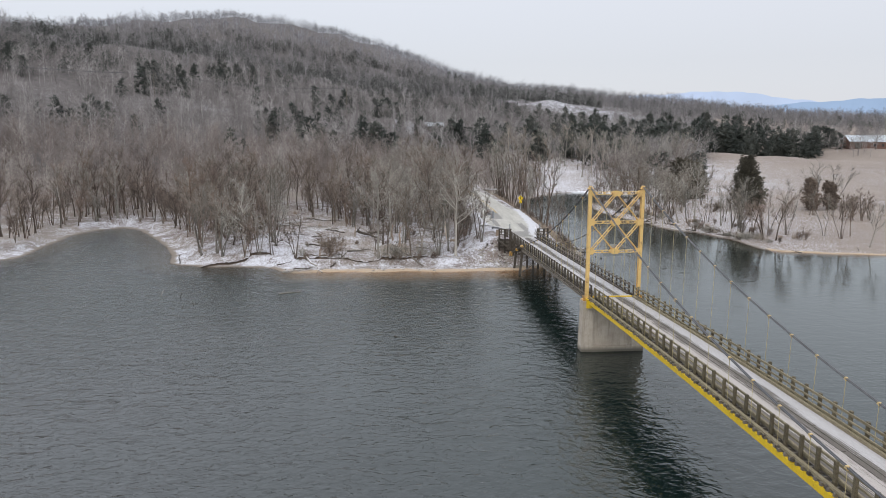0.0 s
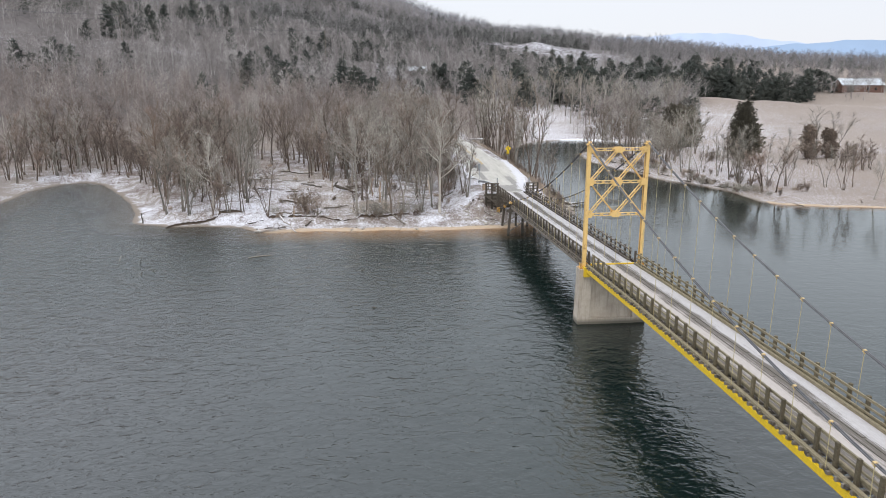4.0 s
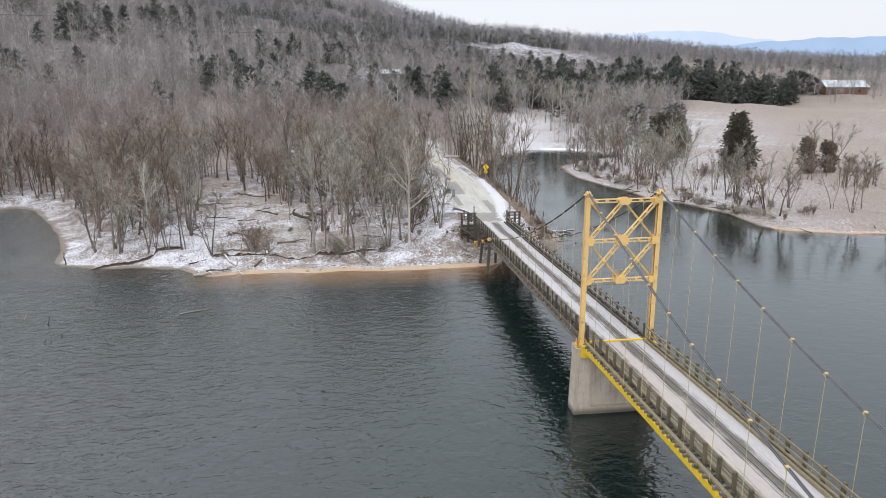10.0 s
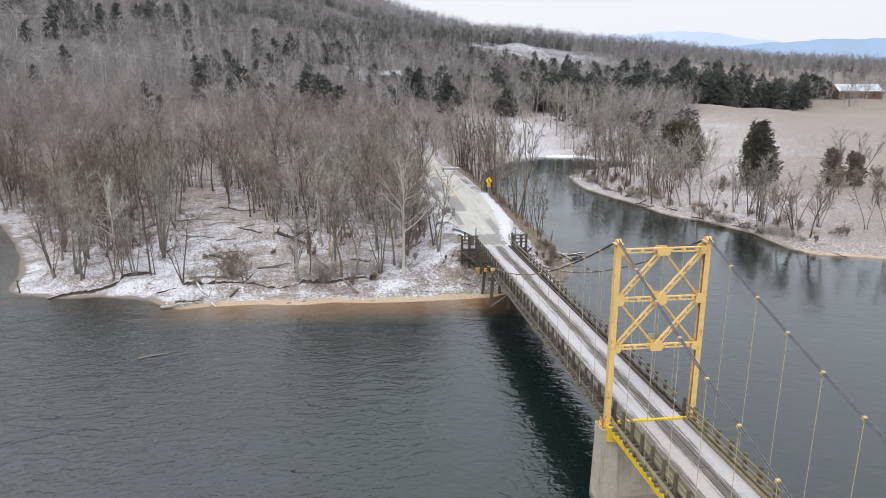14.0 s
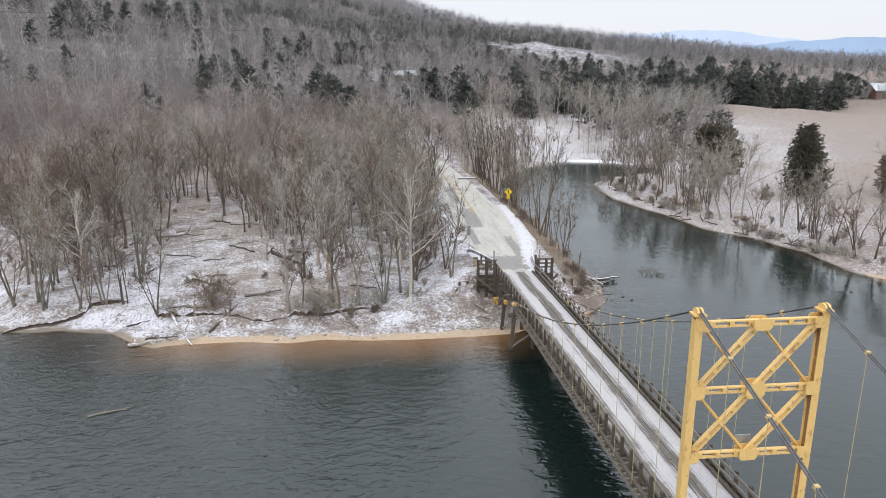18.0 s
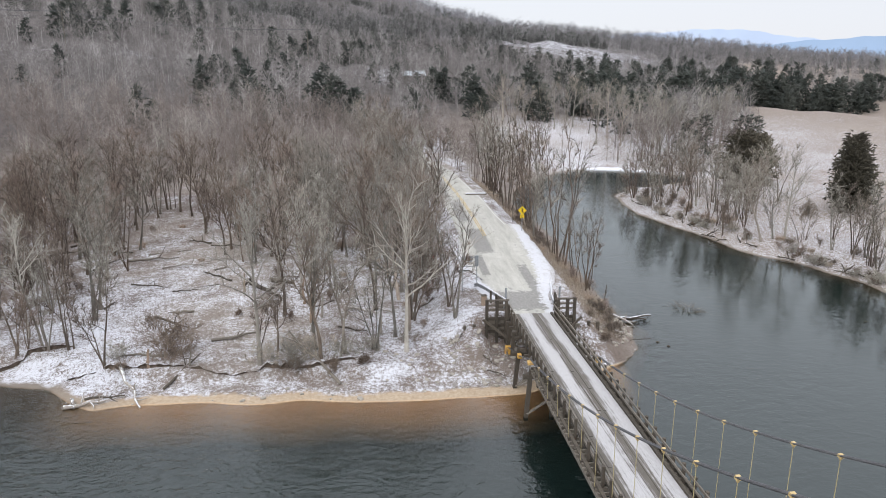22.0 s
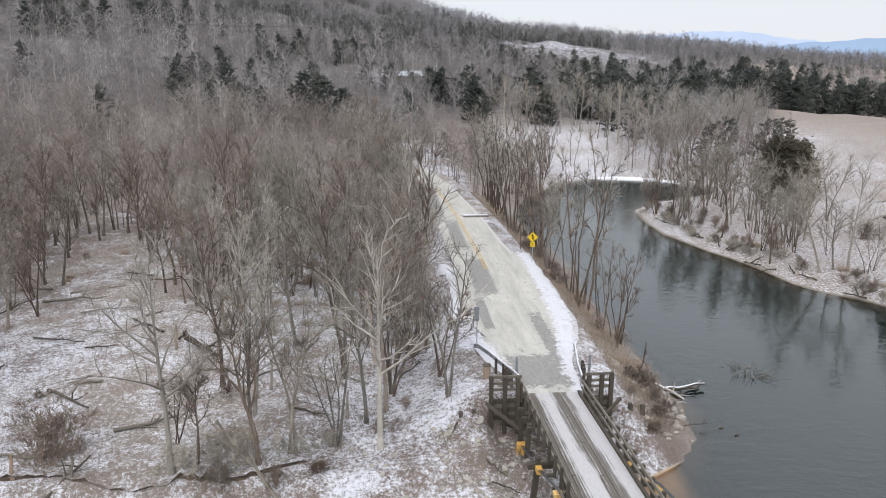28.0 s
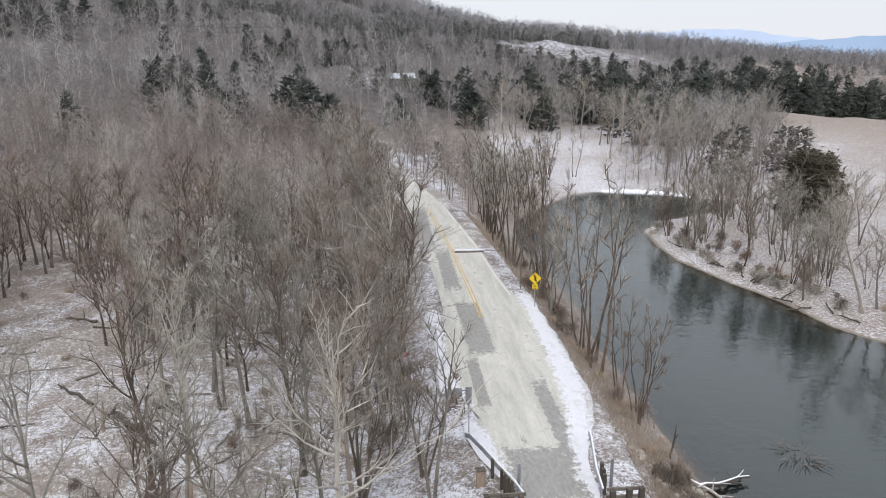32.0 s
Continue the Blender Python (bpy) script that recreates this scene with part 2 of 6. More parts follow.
    sand = n.mix(beach, mud, sand)
    edge = n.math("ADD", n.math("SUBTRACT", n.height(0.0, 0.22), n.math("MULTIPLY", beach, 0.22)), n.math("MULTIPLY", n.math("SUBTRACT", mid, 0.5), 1.3))
    c = n.mix(n.ramp(edge, (0.25, 0.0), (0.5, 1.0)), sand, c)
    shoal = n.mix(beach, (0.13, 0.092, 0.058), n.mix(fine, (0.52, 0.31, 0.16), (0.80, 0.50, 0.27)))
    # light lost in the water is put into the bed, blacker with depth
    murky_bed = n.mix(n.ramp(n.height(-1.5, 0.0), (0.0, 0.0), (0.70, 0.05), (0.88, 1.0)), (0.003, 0.006, 0.0055), shoal)
    c = n.mix(n.ramp(n.height(-0.06, 0.06), (0.3, 0.0), (0.7, 1.0)), murky_bed, c)
    n.base(c)
    return n.bump(n.math("ADD", grit, fine), 0.6, 0.10).mat


def water_material():
    """Rippled lake water: clear over the shoals, opaque and dark green where it is deep."""
    n = Nodes("lake_water", 0.04)
    tree = n.tree
    tree.nodes.remove(n.bsdf)
    wind = n.noise(0.03, 4, 0.55)
    a = n.noise(0.75, 2, 0.5, n.coords((0.75, 1.15, 1.0)), 0.8)
    b = n.noise(2.2, 2, 0.55, n.coords((0.8, 1.1, 1.0)), 0.9)
    h = n.math("ADD", n.math("MULTIPLY", a, 1.0), n.math("MULTIPLY", b, 0.48))
    bump = n.add("ShaderNodeBump", Height=h)
    west = n.math("MULTIPLY", n.add("ShaderNodeSeparateXYZ", i0=n.place).outputs[0], -0.010)
    rough = n.ramp(n.math("ADD", wind, west), (0.24, 0.10), (0.50, 0.34), (0.62, 0.5), (0.95, 1.0))
    n.put(rough, bump.inputs["Strength"])
    bump.inputs["Distance"].default_value = 0.26
    fres = n.add("ShaderNodeFresnel", IOR=1.66, Normal=bump.outputs[0]).outputs[0]
    gloss = n.add("ShaderNodeBsdfGlossy", Roughness=n.math("MULTIPLY", rough, 0.19), Normal=bump.outputs[0])
    gloss.inputs["Color"].default_value = (0.97, 1.0, 0.99, 1)
    clear = n.add("ShaderNodeBsdfTransparent")
    clear.inputs["Color"].default_value = (0.80, 0.80, 0.74, 1)
    deep = n.add("ShaderNodeBsdfDiffuse")
    px, py, _ = n.add("ShaderNodeSeparateXYZ", i0=n.place).outputs
    # paler body colour added to brighten the water towards the near west
    pale_west = n.math("MULTIPLY", n.ramp(n.math("MULTIPLY", px, -0.01), (0.10, 0.0), (0.42, 1.0)), n.ramp(n.math("ADD", n.math("MULTIPLY", py, 0.01), 0.5), (0.38, 1.0), (0.72, 0.0)))
    n.put(n.mix(n.math("MULTIPLY", pale_west, n.ramp(wind, (0.3, 0.6), (0.6, 1.0))), (0.007, 0.0145, 0.0130), (0.050, 0.052, 0.054)), deep.inputs["Color"])
    depth = n.tree.nodes.new("ShaderNodeAttribute")
    depth.attribute_name = "depth"
    murk = n.math("SUBTRACT", 1.0, n.math("POWER", 2.718, n.math("MULTIPLY", depth.outputs["Fac"], -1.6)))
    body = n.add("ShaderNodeMixShader", i0=n.ramp(murk, (0.0, 0.0), (0.97, 1.0)), i1=clear.outputs[0], i2=deep.outputs[0])
    both = n.add("ShaderNodeMixShader", i0=fres, i1=body.outputs[0], i2=gloss.outputs[0])
    tree.links.new(both.outputs[0], tree.nodes["Material Output"].inputs[0])
    return n.mat


def bark(name, dark, light, low=0.38):
    """Bark whose tone differs from tree to tree."""
    n = Nodes(name, 0.9)
    f = n.noise(2.2, 5, 0.7, n.coords((1, 1, 0.35)))
    c = n.mix(n.ramp(f, (0.32, 0.0), (0.68, 1.0)), dark, light)
    tone = n.ramp(n.math("ADD", n.math("MULTIPLY", n.rnd(), 0.6), n.math("MULTIPLY", n.island, 0.4)), (0.0, low), (0.5, 0.5 * low + 0.46), (1.0, 1.25))
    c = n.mix(1.0, c, tone, "MULTIPLY")
    hue = n.ramp(n.math("FRACT", n.math("MULTIPLY", n.rnd(), 17.3)), (0.0, (1.0, 0.90, 0.84)), (0.5, (0.98, 0.97, 0.95)), (1.0, (0.97, 0.98, 0.97)))
    n.base(n.mix(1.0, c, hue, "MULTIPLY"))
    return n.mat


def woods(name, *tones):
    """Twigs and bark of many joined trees, each tree of its own tone."""
    n = Nodes(name, 0.95)
    stops = [(i / max(1, len(tones) - 1), t) for i, t in enumerate(tones)]
    tree = n.noise(0.17, 2, 0.6, n.coords((1, 1, 0.25)))
    tree = n.ramp(tree, (0.37, 0.0), (0.63, 1.0))
    c = n.ramp(n.math("ADD", n.math("MULTIPLY", n.island, 0.35), n.math("MULTIPLY", tree, 0.65)), *stops)
    n.base(c)
    return n.mat


def road_material():
    """Salt-grey asphalt, bare in patches, under thin snow along both shoulders."""
    n = Nodes("worn_asphalt", 0.85)
    x, y, _ = n.add("ShaderNodeSeparateXYZ", i0=n.place).outputs
    long = n.noise(1.3, 6, 0.7, n.coords((1, 0.13, 1)), 0.5)
    fine = n.noise(5.0, 5, 0.75, n.coords((1, 0.45, 1)))
    mid = n.noise(0.8, 6, 0.72)
    crumb = n.noise(2.6, 6, 0.75)

    def line(*stops):
        """A value that follows y along the road, between -6 and 6."""
        f = n.ramp(n.math("DIVIDE", n.math("SUBTRACT", y, 40.0), 100.0), *[((at - 40) / 100, (v + 6) / 12) for at, v in stops])
        return n.math("SUBTRACT", n.math("MULTIPLY", f, 12.0), 6.0)

    def patch(cx, rx, cy, ry, ragged=0.5):
        u = n.math("DIVIDE", n.math("ABSOLUTE", n.math("SUBTRACT", x, cx)), rx)
        v = n.math("DIVIDE", n.math("ABSOLUTE", n.math("SUBTRACT", y, cy)), ry)
        d = n.math("ADD", n.math("MAXIMUM", u, v), n.math("MULTIPLY", n.math("SUBTRACT", crumb, 0.5), 2.4 * ragged))
        return n.ramp(d, (0.86, 1.0), (1.0, 0.0))

    bare = n.mix(n.ramp(fine, (0.3, 0.0), (0.7, 1.0)), (0.18, 0.174, 0.163), (0.31, 0.30, 0.28))
    salt = n.mix(n.math("ADD", n.math("MULTIPLY", n.ramp(fine, (0.3, 0.0), (0.7, 1.0)), 0.35), n.math("MULTIPLY", n.ramp(long, (0.35, 0.0), (0.65, 1.0)), 0.65)), (0.345, 0.335, 0.295), (0.56, 0.545, 0.495))
    worn = patch(-1.28, 1.05, 68.2, 5.6, 0.35)
    for p in ((-2.25, 0.45, 58.5, 3.6, 0.5), (-0.1, 1.9, 47.6, 2.6, 0.7), (1.75, 0.55, 53.0, 5.5, 0.8), (-2.0, 0.8, 84.0, 7.0, 0.9), (-3.2, 0.8, 102.0, 12.0, 0.9)):
        worn = n.math("MAXIMUM", worn, patch(*p))
    speck = n.ramp(n.math("ADD", n.math("MULTIPLY", long, 0.5), n.math("MULTIPLY", mid, 0.5)), (0.575, 0.0), (0.625, 0.8))
    c = n.mix(n.math("MAXIMUM", n.math("MULTIPLY", worn, 0.92), speck), salt, bare)
    right = n.math("SUBTRACT", x, line((40, 1.3), (47, 1.4), (51, 1.95), (57, 2.9), (63, 3.2), (72, 3.5), (80, 3.4), (90, 3.6), (140, 5.8)))
    left = n.math("SUBTRACT", line((40, -1.9), (47, -1.75), (51, -2.3), (54, -3.0), (58, -3.4), (62, -3.9), (72, -3.4), (80, -4.2), (140, -5.9)), x)
    edge = n.math("ADD", n.math("MAXIMUM", right, left), n.math("ADD", n.math("MULTIPLY", n.math("SUBTRACT", crumb, 0.5), 2.0), n.math("ADD", n.math("MULTIPLY", n.math("SUBTRACT", fine, 0.5), 1.0), n.math("MULTIPLY", n.math("SUBTRACT", mid, 0.5), 1.8))))
    snow = n.mix(fine, (0.50, 0.50, 0.52), (0.71, 0.715, 0.745))
    snow = n.mix(n.ramp(mid, (0.52, 0.0), (0.68, 0.55)), snow, (0.42, 0.40, 0.37))
    c = n.mix(n.ramp(edge, (0.0, 0.0), (0.28, 1.0)), c, snow)
    outer = n.math("SUBTRACT", x, line((40, 1.7), (48, 2.5), (52, 3.5), (58, 4.5), (64, 4.9), (72, 4.7), (80, 4.0), (140, 6.0)))
    outer = n.math("ADD", outer, n.math("MULTIPLY", n.math("SUBTRACT", crumb, 0.5), 2.6))
    speckled = n.mix(n.ramp(n.noise(9.0, 5, 0.8), (0.44, 0.0), (0.56, 1.0)), (0.21, 0.175, 0.145), (0.64, 0.64, 0.665))
    n.base(n.mix(n.ramp(outer, (0.0, 0.0), (0.35, 0.9)), c, speckled))
    return n.bump(fine, 0.3, 0.01).mat


def snow_material():
    n = Nodes("old_snow", 0.8)
    f = n.noise(2.5, 6, 0.7)
    n.base(n.ramp(f, (0.3, (0.60, 0.60, 0.63)), (0.6, (0.80, 0.81, 0.85))))
    return n.bump(n.noise(6.0, 5), 0.4, 0.03).mat


def deck_material():
    """Planks under packed snow, swept along two wheel tracks."""
    n = Nodes("snowy_planks", 0.85)
    x = n.add("ShaderNodeSeparateXYZ", i0=n.place).outputs[0]
    wobble = n.math("MULTIPLY", n.math("SUBTRACT", n.noise(0.3, 3), 0.5), 0.15)
    xx = n.math("ADD", x, wobble)
    track = n.math("MINIMUM", n.math("ABSOLUTE", n.math("SUBTRACT", xx, 0.42)), n.math("ABSOLUTE", n.math("ADD", xx, 1.30)))
    track = n.math("SUBTRACT", track, 0.12)
    streak = n.noise(2.2, 6, 0.8, n.coords((4.5, 0.05, 1)))
    fine = n.noise(6.0, 6, 0.8, n.coords((3.0, 0.45, 1)))
    blot = n.noise(0.55, 5, 0.7)
    wood = n.mix(fine, (0.06, 0.053, 0.045), (0.20, 0.178, 0.152))
    snow = n.mix(fine, (0.26, 0.24, 0.225), (0.70, 0.70, 0.715))
    y = n.add("ShaderNodeSeparateXYZ", i0=n.place).outputs[1]
    trodden = n.math("MULTIPLY", n.math("LESS_THAN", y, -0.4), n.ramp(n.math("ADD", n.math("MULTIPLY", xx, 0.2), 0.5), (0.52, 0.8), (0.62, 0.15)))
    snow = n.mix(trodden, snow, n.mix(fine, (0.27, 0.235, 0.205), (0.58, 0.53, 0.485)))
    s = n.math("ADD", n.math("MULTIPLY", track, 1.25), n.math("MULTIPLY", n.math("ADD", n.math("SUBTRACT", streak, 0.5), n.math("MULTIPLY", n.math("SUBTRACT", blot, 0.5), 0.3)), 3.1))
    n.base(n.mix(n.ramp(s, (0.20, 0.0), (0.52, 0.95)), wood, snow))
    return n.bump(fine, 0.4, 0.02).mat


def paint_material(name, colour, rust, amount):
    n = Nodes(name, 0.5)
    f = n.noise(1.6, 7, 0.75)
    g = n.noise(9.0, 5, 0.7, n.coords((1, 1, 0.25)))
    c = n.mix(n.ramp(g, (0.3, 0.0), (0.7, 1.0)), tuple(0.8 * v for v in colour), colour)
    c = n.mix(n.ramp(n.math("ADD", n.math("MULTIPLY", f, 0.6), n.math("MULTIPLY", g, 0.4)), (0.56 - amount, 0.0), (0.64 - amount, 0.85)), c, rust)
    n.base(c)
    return n.bump(g, 0.15, 0.01).mat


def concrete_material():
    n = Nodes("stained_concrete", 0.9)
    f = n.noise(0.9, 6, 0.7)
    streak = n.noise(2.0, 5, 0.7, n.coords((2.2, 2.2, 0.2)))
    c = n.ramp(f, (0.3, (0.34, 0.29, 0.23)), (0.7, (0.50, 0.445, 0.37)))
    c = n.mix(n.ramp(streak, (0.5, 0.0), (0.72, 0.6)), c, (0.20, 0.175, 0.14))
    c = n.mix(n.height(0.55, 0.15), c, (0.13, 0.115, 0.09))
    # below the waterline the concrete is blackened for light lost in murky water
    n.base(n.mix(n.height(0.04, -0.12), c, (0.012, 0.015, 0.012)))
    return n.bump(n.noise(12, 5), 0.3, 0.01).mat


GROUND, WATER, ROAD, SNOW, DECK = ground_material(), water_material(), road_material(), snow_material(), deck_material()
YELLOW = paint_material("yellow_paint", (0.79, 0.53, 0.195), (0.27, 0.135, 0.065), 0.01)
YELLOW_RUST = paint_material("rusted_yellow_paint", (0.74, 0.43, 0.10), (0.19, 0.085, 0.04), 0.07)
CHROME_YELLOW = paint_material("bright_yellow_paint", (0.78, 0.53, 0.02), (0.30, 0.16, 0.04), 0.0)
CONCRETE = concrete_material()
NEW_WOOD = timber("treated_timber", (0.16, 0.135, 0.085), (0.36, 0.31, 0.20))
OLD_WOOD = timber("weathered_timber", (0.05, 0.041, 0.032), (0.14, 0.117, 0.09))
GREY_WOOD = timber("grey_timber", (0.13, 0.112, 0.09), (0.27, 0.24, 0.20))
SNOWY_LOG = timber("snow_topped_log", (0.05, 0.042, 0.035), (0.15, 0.125, 0.1), 1.1)
DRIFT = timber("bleached_driftwood", (0.22, 0.19, 0.16), (0.46, 0.42, 0.37), 0.35)
CABLE = plain("steel_cable", (0.13, 0.13, 0.135), 0.55, 0.5)
GALV = plain("galvanised_steel", (0.38, 0.40, 0.42), 0.45, 0.7)
HANGER = paint_material("hanger_paint", (0.50, 0.42, 0.22), (0.24, 0.17, 0.09), 0.0)
ROCK = plain("pale_limestone", (0.36, 0.33, 0.285), 0.9, 0, 0.35, 2.0, 0.5)
CLAMP = paint_material("clamp_paint", (0.62, 0.46, 0.21), (0.28, 0.19, 0.10), 0.0)
POST_WOOD = timber("dark_treated_timber", (0.075, 0.062, 0.038), (0.20, 0.168, 0.105))
BARK_BROWN = bark("brown_bark", (0.085, 0.064, 0.05), (0.24, 0.19, 0.15))
BARK_GREY = bark("grey_bark", (0.15, 0.135, 0.115), (0.40, 0.37, 0.325))
BARK_PALE = bark("pale_sycamore_bark", (0.34, 0.31, 0.27), (0.56, 0.53, 0.48))
TWIG = bark("fine_twigs", (0.20, 0.155, 0.13), (0.38, 0.315, 0.275))
TWIG_GREY = bark("fine_grey_twigs", (0.29, 0.272, 0.235), (0.55, 0.52, 0.455))
BRUSH = bark("dry_brush", (0.16, 0.125, 0.10), (0.33, 0.27, 0.22))
CEDAR = bark("cedar_foliage", (0.055, 0.052, 0.034), (0.15, 0.135, 0.098))
WOODS = woods("bare_woods", (0.085, 0.065, 0.056), (0.17, 0.137, 0.122), (0.29, 0.252, 0.225), (0.50, 0.465, 0.42))
# the grey of these far woods includes distance haze put into the colour
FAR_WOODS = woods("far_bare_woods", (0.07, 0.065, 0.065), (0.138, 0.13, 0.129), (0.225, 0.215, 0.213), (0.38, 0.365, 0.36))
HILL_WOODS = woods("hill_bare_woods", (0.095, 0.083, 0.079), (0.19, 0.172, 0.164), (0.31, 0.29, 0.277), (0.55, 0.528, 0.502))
# frost on the crest, with distance haze put into the pale bluish tones
HAZED_FROST_WOODS = woods("frosted_woods", (0.15, 0.148, 0.158), (0.235, 0.234, 0.248), (0.35, 0.35, 0.37))
FAR_CEDAR = woods("far_evergreens", (0.030, 0.038, 0.034), (0.058, 0.066, 0.056), (0.11, 0.115, 0.098))
TAN_GRASS = bark("tan_grass", (0.24, 0.185, 0.14), (0.44, 0.36, 0.28), 0.8)
LEG_WEB = paint_material("rusted_web", (0.55, 0.33, 0.10), (0.20, 0.095, 0.05), 0.16)

# ---- building helpers ----
rng = np.random.default_rng(7)


class Build:
    """Collects vertices and faces of one mesh."""

    def __init__(self):
        self.v, self.f, self.n = [], [], 0

    def add(self, verts, faces):
        self.v.append(np.asarray(verts, float).reshape(-1, 3))
        self.f.extend([tuple(i + self.n for i in face) for face in faces])
        self.n += len(self.v[-1])
        return self

    def box(self, centre, size, turn=None, taper=1.0):
        sx, sy, sz = (0.5 * s for s in size)
        p = np.array([(x * (taper if z > 0 else 1), y * (taper if z > 0 else 1), z) for z in (-sz, sz) for x, y in ((-sx, -sy), (sx, -sy), (sx, sy), (-sx, sy))])
        if turn is not None:
            p = p @ np.array(turn.to_3x3()).T
        return self.add(p + np.array(centre), [(0, 3, 2, 1), (4, 5, 6, 7), (0, 1, 5, 4), (1, 2, 6, 5), (2, 3, 7, 6), (3, 0, 4, 7)])

    def beam(self, a, b, wide, high, up=(0, 0, 1)):
        """A straight bar of wide x high from a to b."""
        a, b = np.array(a, float), np.array(b, float)
        d = (b - a) / np.linalg.norm(b - a)
        s = np.cross(d, up)
        s = s / np.linalg.norm(s)
        u = np.cross(s, d)
        p = [e + s * x * wide / 2 + u * y * high / 2 for e in (a, b) for x, y in ((-1, -1), (1, -1), (1, 1), (-1, 1))]
        return self.add(p, [(0, 1, 2, 3), (7, 6, 5, 4), (0, 4, 5, 1), (1, 5, 6, 2), (2, 6, 7, 3), (3, 7, 4, 0)])

    def tube(self, pts, radii, sides=6, cap=True):
        p = np.array(pts, float)
        d = np.gradient(p, axis=0)
        d /= np.linalg.norm(d, axis=1, keepdims=True) + 1e-9
        ref = np.array((0.31, 0.95, 0.05)) if abs(d[0][2]) > 0.8 else np.array((0, 0, 1.0))
        s = np.cross(d, ref)
        s /= np.linalg.norm(s, axis=1, keepdims=True) + 1e-9
        u = np.cross(s, d)
        a = np.arange(sides) * 2 * np.pi / sides
        ring = s[:, None] * np.cos(a)[None, :, None] + u[:, None] * np.sin(a)[None, :, None]
        v = p[:, None] + ring * np.reshape(np.broadcast_to(radii, len(p)), (-1, 1, 1))
        faces = [(i * sides + j, i * sides + (j + 1) % sides, (i + 1) * sides + (j + 1) % sides, (i + 1) * sides + j) for i in range(len(p) - 1) for j in range(sides)]
        if cap:
            faces += [tuple(range(sides))[::-1], tuple((len(p) - 1) * sides + j for j in range(sides))]
        return self.add(v, faces)

    def lump(self, centre, size, seed, rings=5, sides=8):
        """A rounded uneven stone or clod."""
        r = np.random.default_rng(seed)
        v = []
        for i in range(1, rings):
            t = np.pi * i / rings
            for j in range(sides):
                a = 2 * np.pi * j / sides
                k = r.uniform(0.75, 1.15)
                v.append((k * np.sin(t) * np.cos(a) * size[0] / 2, k * np.sin(t) * np.sin(a) * size[1] / 2, np.cos(t) * size[2] / 2 * r.uniform(0.85, 1.1)))
        v += [(0, 0, size[2] / 2), (0, 0, -size[2] / 2)]
        f = [(i * sides + j, (i + 1) * sides + j, (i + 1) * sides + (j + 1) % sides, i * sides + (j + 1) % sides) for i in range(rings - 2) for j in range(sides)]
        k = (rings - 1) * sides
        f += [(k, j, (j + 1) % sides) for j in range(sides)] + [(k + 1, (rings - 2) * sides + (j + 1) % sides, (rings - 2) * sides + j) for j in range(sides)]
        return self.add(np.array(v) + np.array(centre), f)

    def mesh(self, name, material, smooth=False):
        me = bpy.data.meshes.new(name)
        me.from_pydata(np.concatenate(self.v).tolist(), [], self.f)
        me.materials.append(material)
        if smooth:
            me.polygons.foreach_set("use_smooth", [True] * len(me.polygons))
        me.update()
        return me


def raw_mesh(name, verts, tris, material):
    """A mesh straight from arrays of vertices and triangles."""
    me = bpy.data.meshes.new(name)
    me.vertices.add(len(verts))
    me.vertices.foreach_set("co", np.ascontiguousarray(verts, dtype=np.float32).ravel())
    me.loops.add(len(tris) * 3)
    me.loops.foreach_set("vertex_index", np.ascontiguousarray(tris, dtype=np.int32).ravel())
    me.polygons.add(len(tris))
    me.polygons.foreach_set("loop_start", np.arange(0, len(tris) * 3, 3, dtype=np.int32))
    me.materials.append(material)
    me.update(calc_edges=True)
    return me


def part(name, shape, material, parent, label="", at=None, smooth=False):
    """Links one mesh object under a thing or a part. shape: a Build or a ready mesh."""
    me = shape if isinstance(shape, bpy.types.Mesh) else shape.mesh(name, material, smooth)
    ob = new(name, me)
    ob.parent = parent
    if at is not None:
        ob.matrix_basis = at
    return tagged(ob, label)


def thing(name, label, category, group="", at=None, kind=""):
    ob = new(name)
    if at is not None:
        ob.matrix_world = at
    return tagged(ob, label, category, group, kind)


def solid(name, shape, material, label, category, group="", kind="", at=None, smooth=False):
    """A thing that is one mesh."""
    me = shape if isinstance(shape, bpy.types.Mesh) else shape.mesh(name, material, smooth)
    ob = new(name, me)
    if at is not None:
        ob.matrix_world = at
    return tagged(ob, label, category, group, kind)


# ---- the lie of the land ----
SHORE = [(-400, -20), (-200, 15), (-110, 38), (-84, 44), (-78.5, 50), (-78.4, 59), (-79.6, 72), (-77, 79.5), (-73.4, 81.4), (-69, 78.3), (-62.2, 66.5),
         (-56.4, 54.6), (-53.4, 45), (-51.5, 42.6), (-48, 41.4), (-43, 40.9), (-38, 39.8), (-35, 37.2), (-33.4, 36.2), (-30.5, 36.7), (-24.2, 36.4), (-18, 36.1), (-12, 35.7), (-5.6, 35.7),
         (-1.7, 36.2), (2, 38), (5.2, 40.8), (7.2, 42), (8.9, 44.1), (10.6, 48.1), (10.2, 52), (9.6, 63.5), (9.8, 74.6), (11.5, 82), (10.2, 100), (10.2, 111),
         (14, 125), (26, 143)]
SHORE_FAR = [(33.5, 146.5), (45, 142.3), (53, 134), (50, 128), (42, 124), (34, 120), (29.4, 113.5), (28.9, 107.9), (28.4, 98), (30.3, 90.4), (31.2, 86.1), (32.8, 80.2),
             (33.8, 74.5), (35.5, 71.5), (38.5, 67), (40.8, 60), (40.8, 54), (41, 50.4), (43.2, 47.5), (47, 46.2), (56, 43.7), (80, 41), (140, 45), (400, 70), (4800, 500),
             (4800, 4800), (-4800, 4800), (-4800, -400)]
COAST = np.array(SHORE + SHORE_FAR, float)
EYE0 = np.array((-20.0, -62.0))
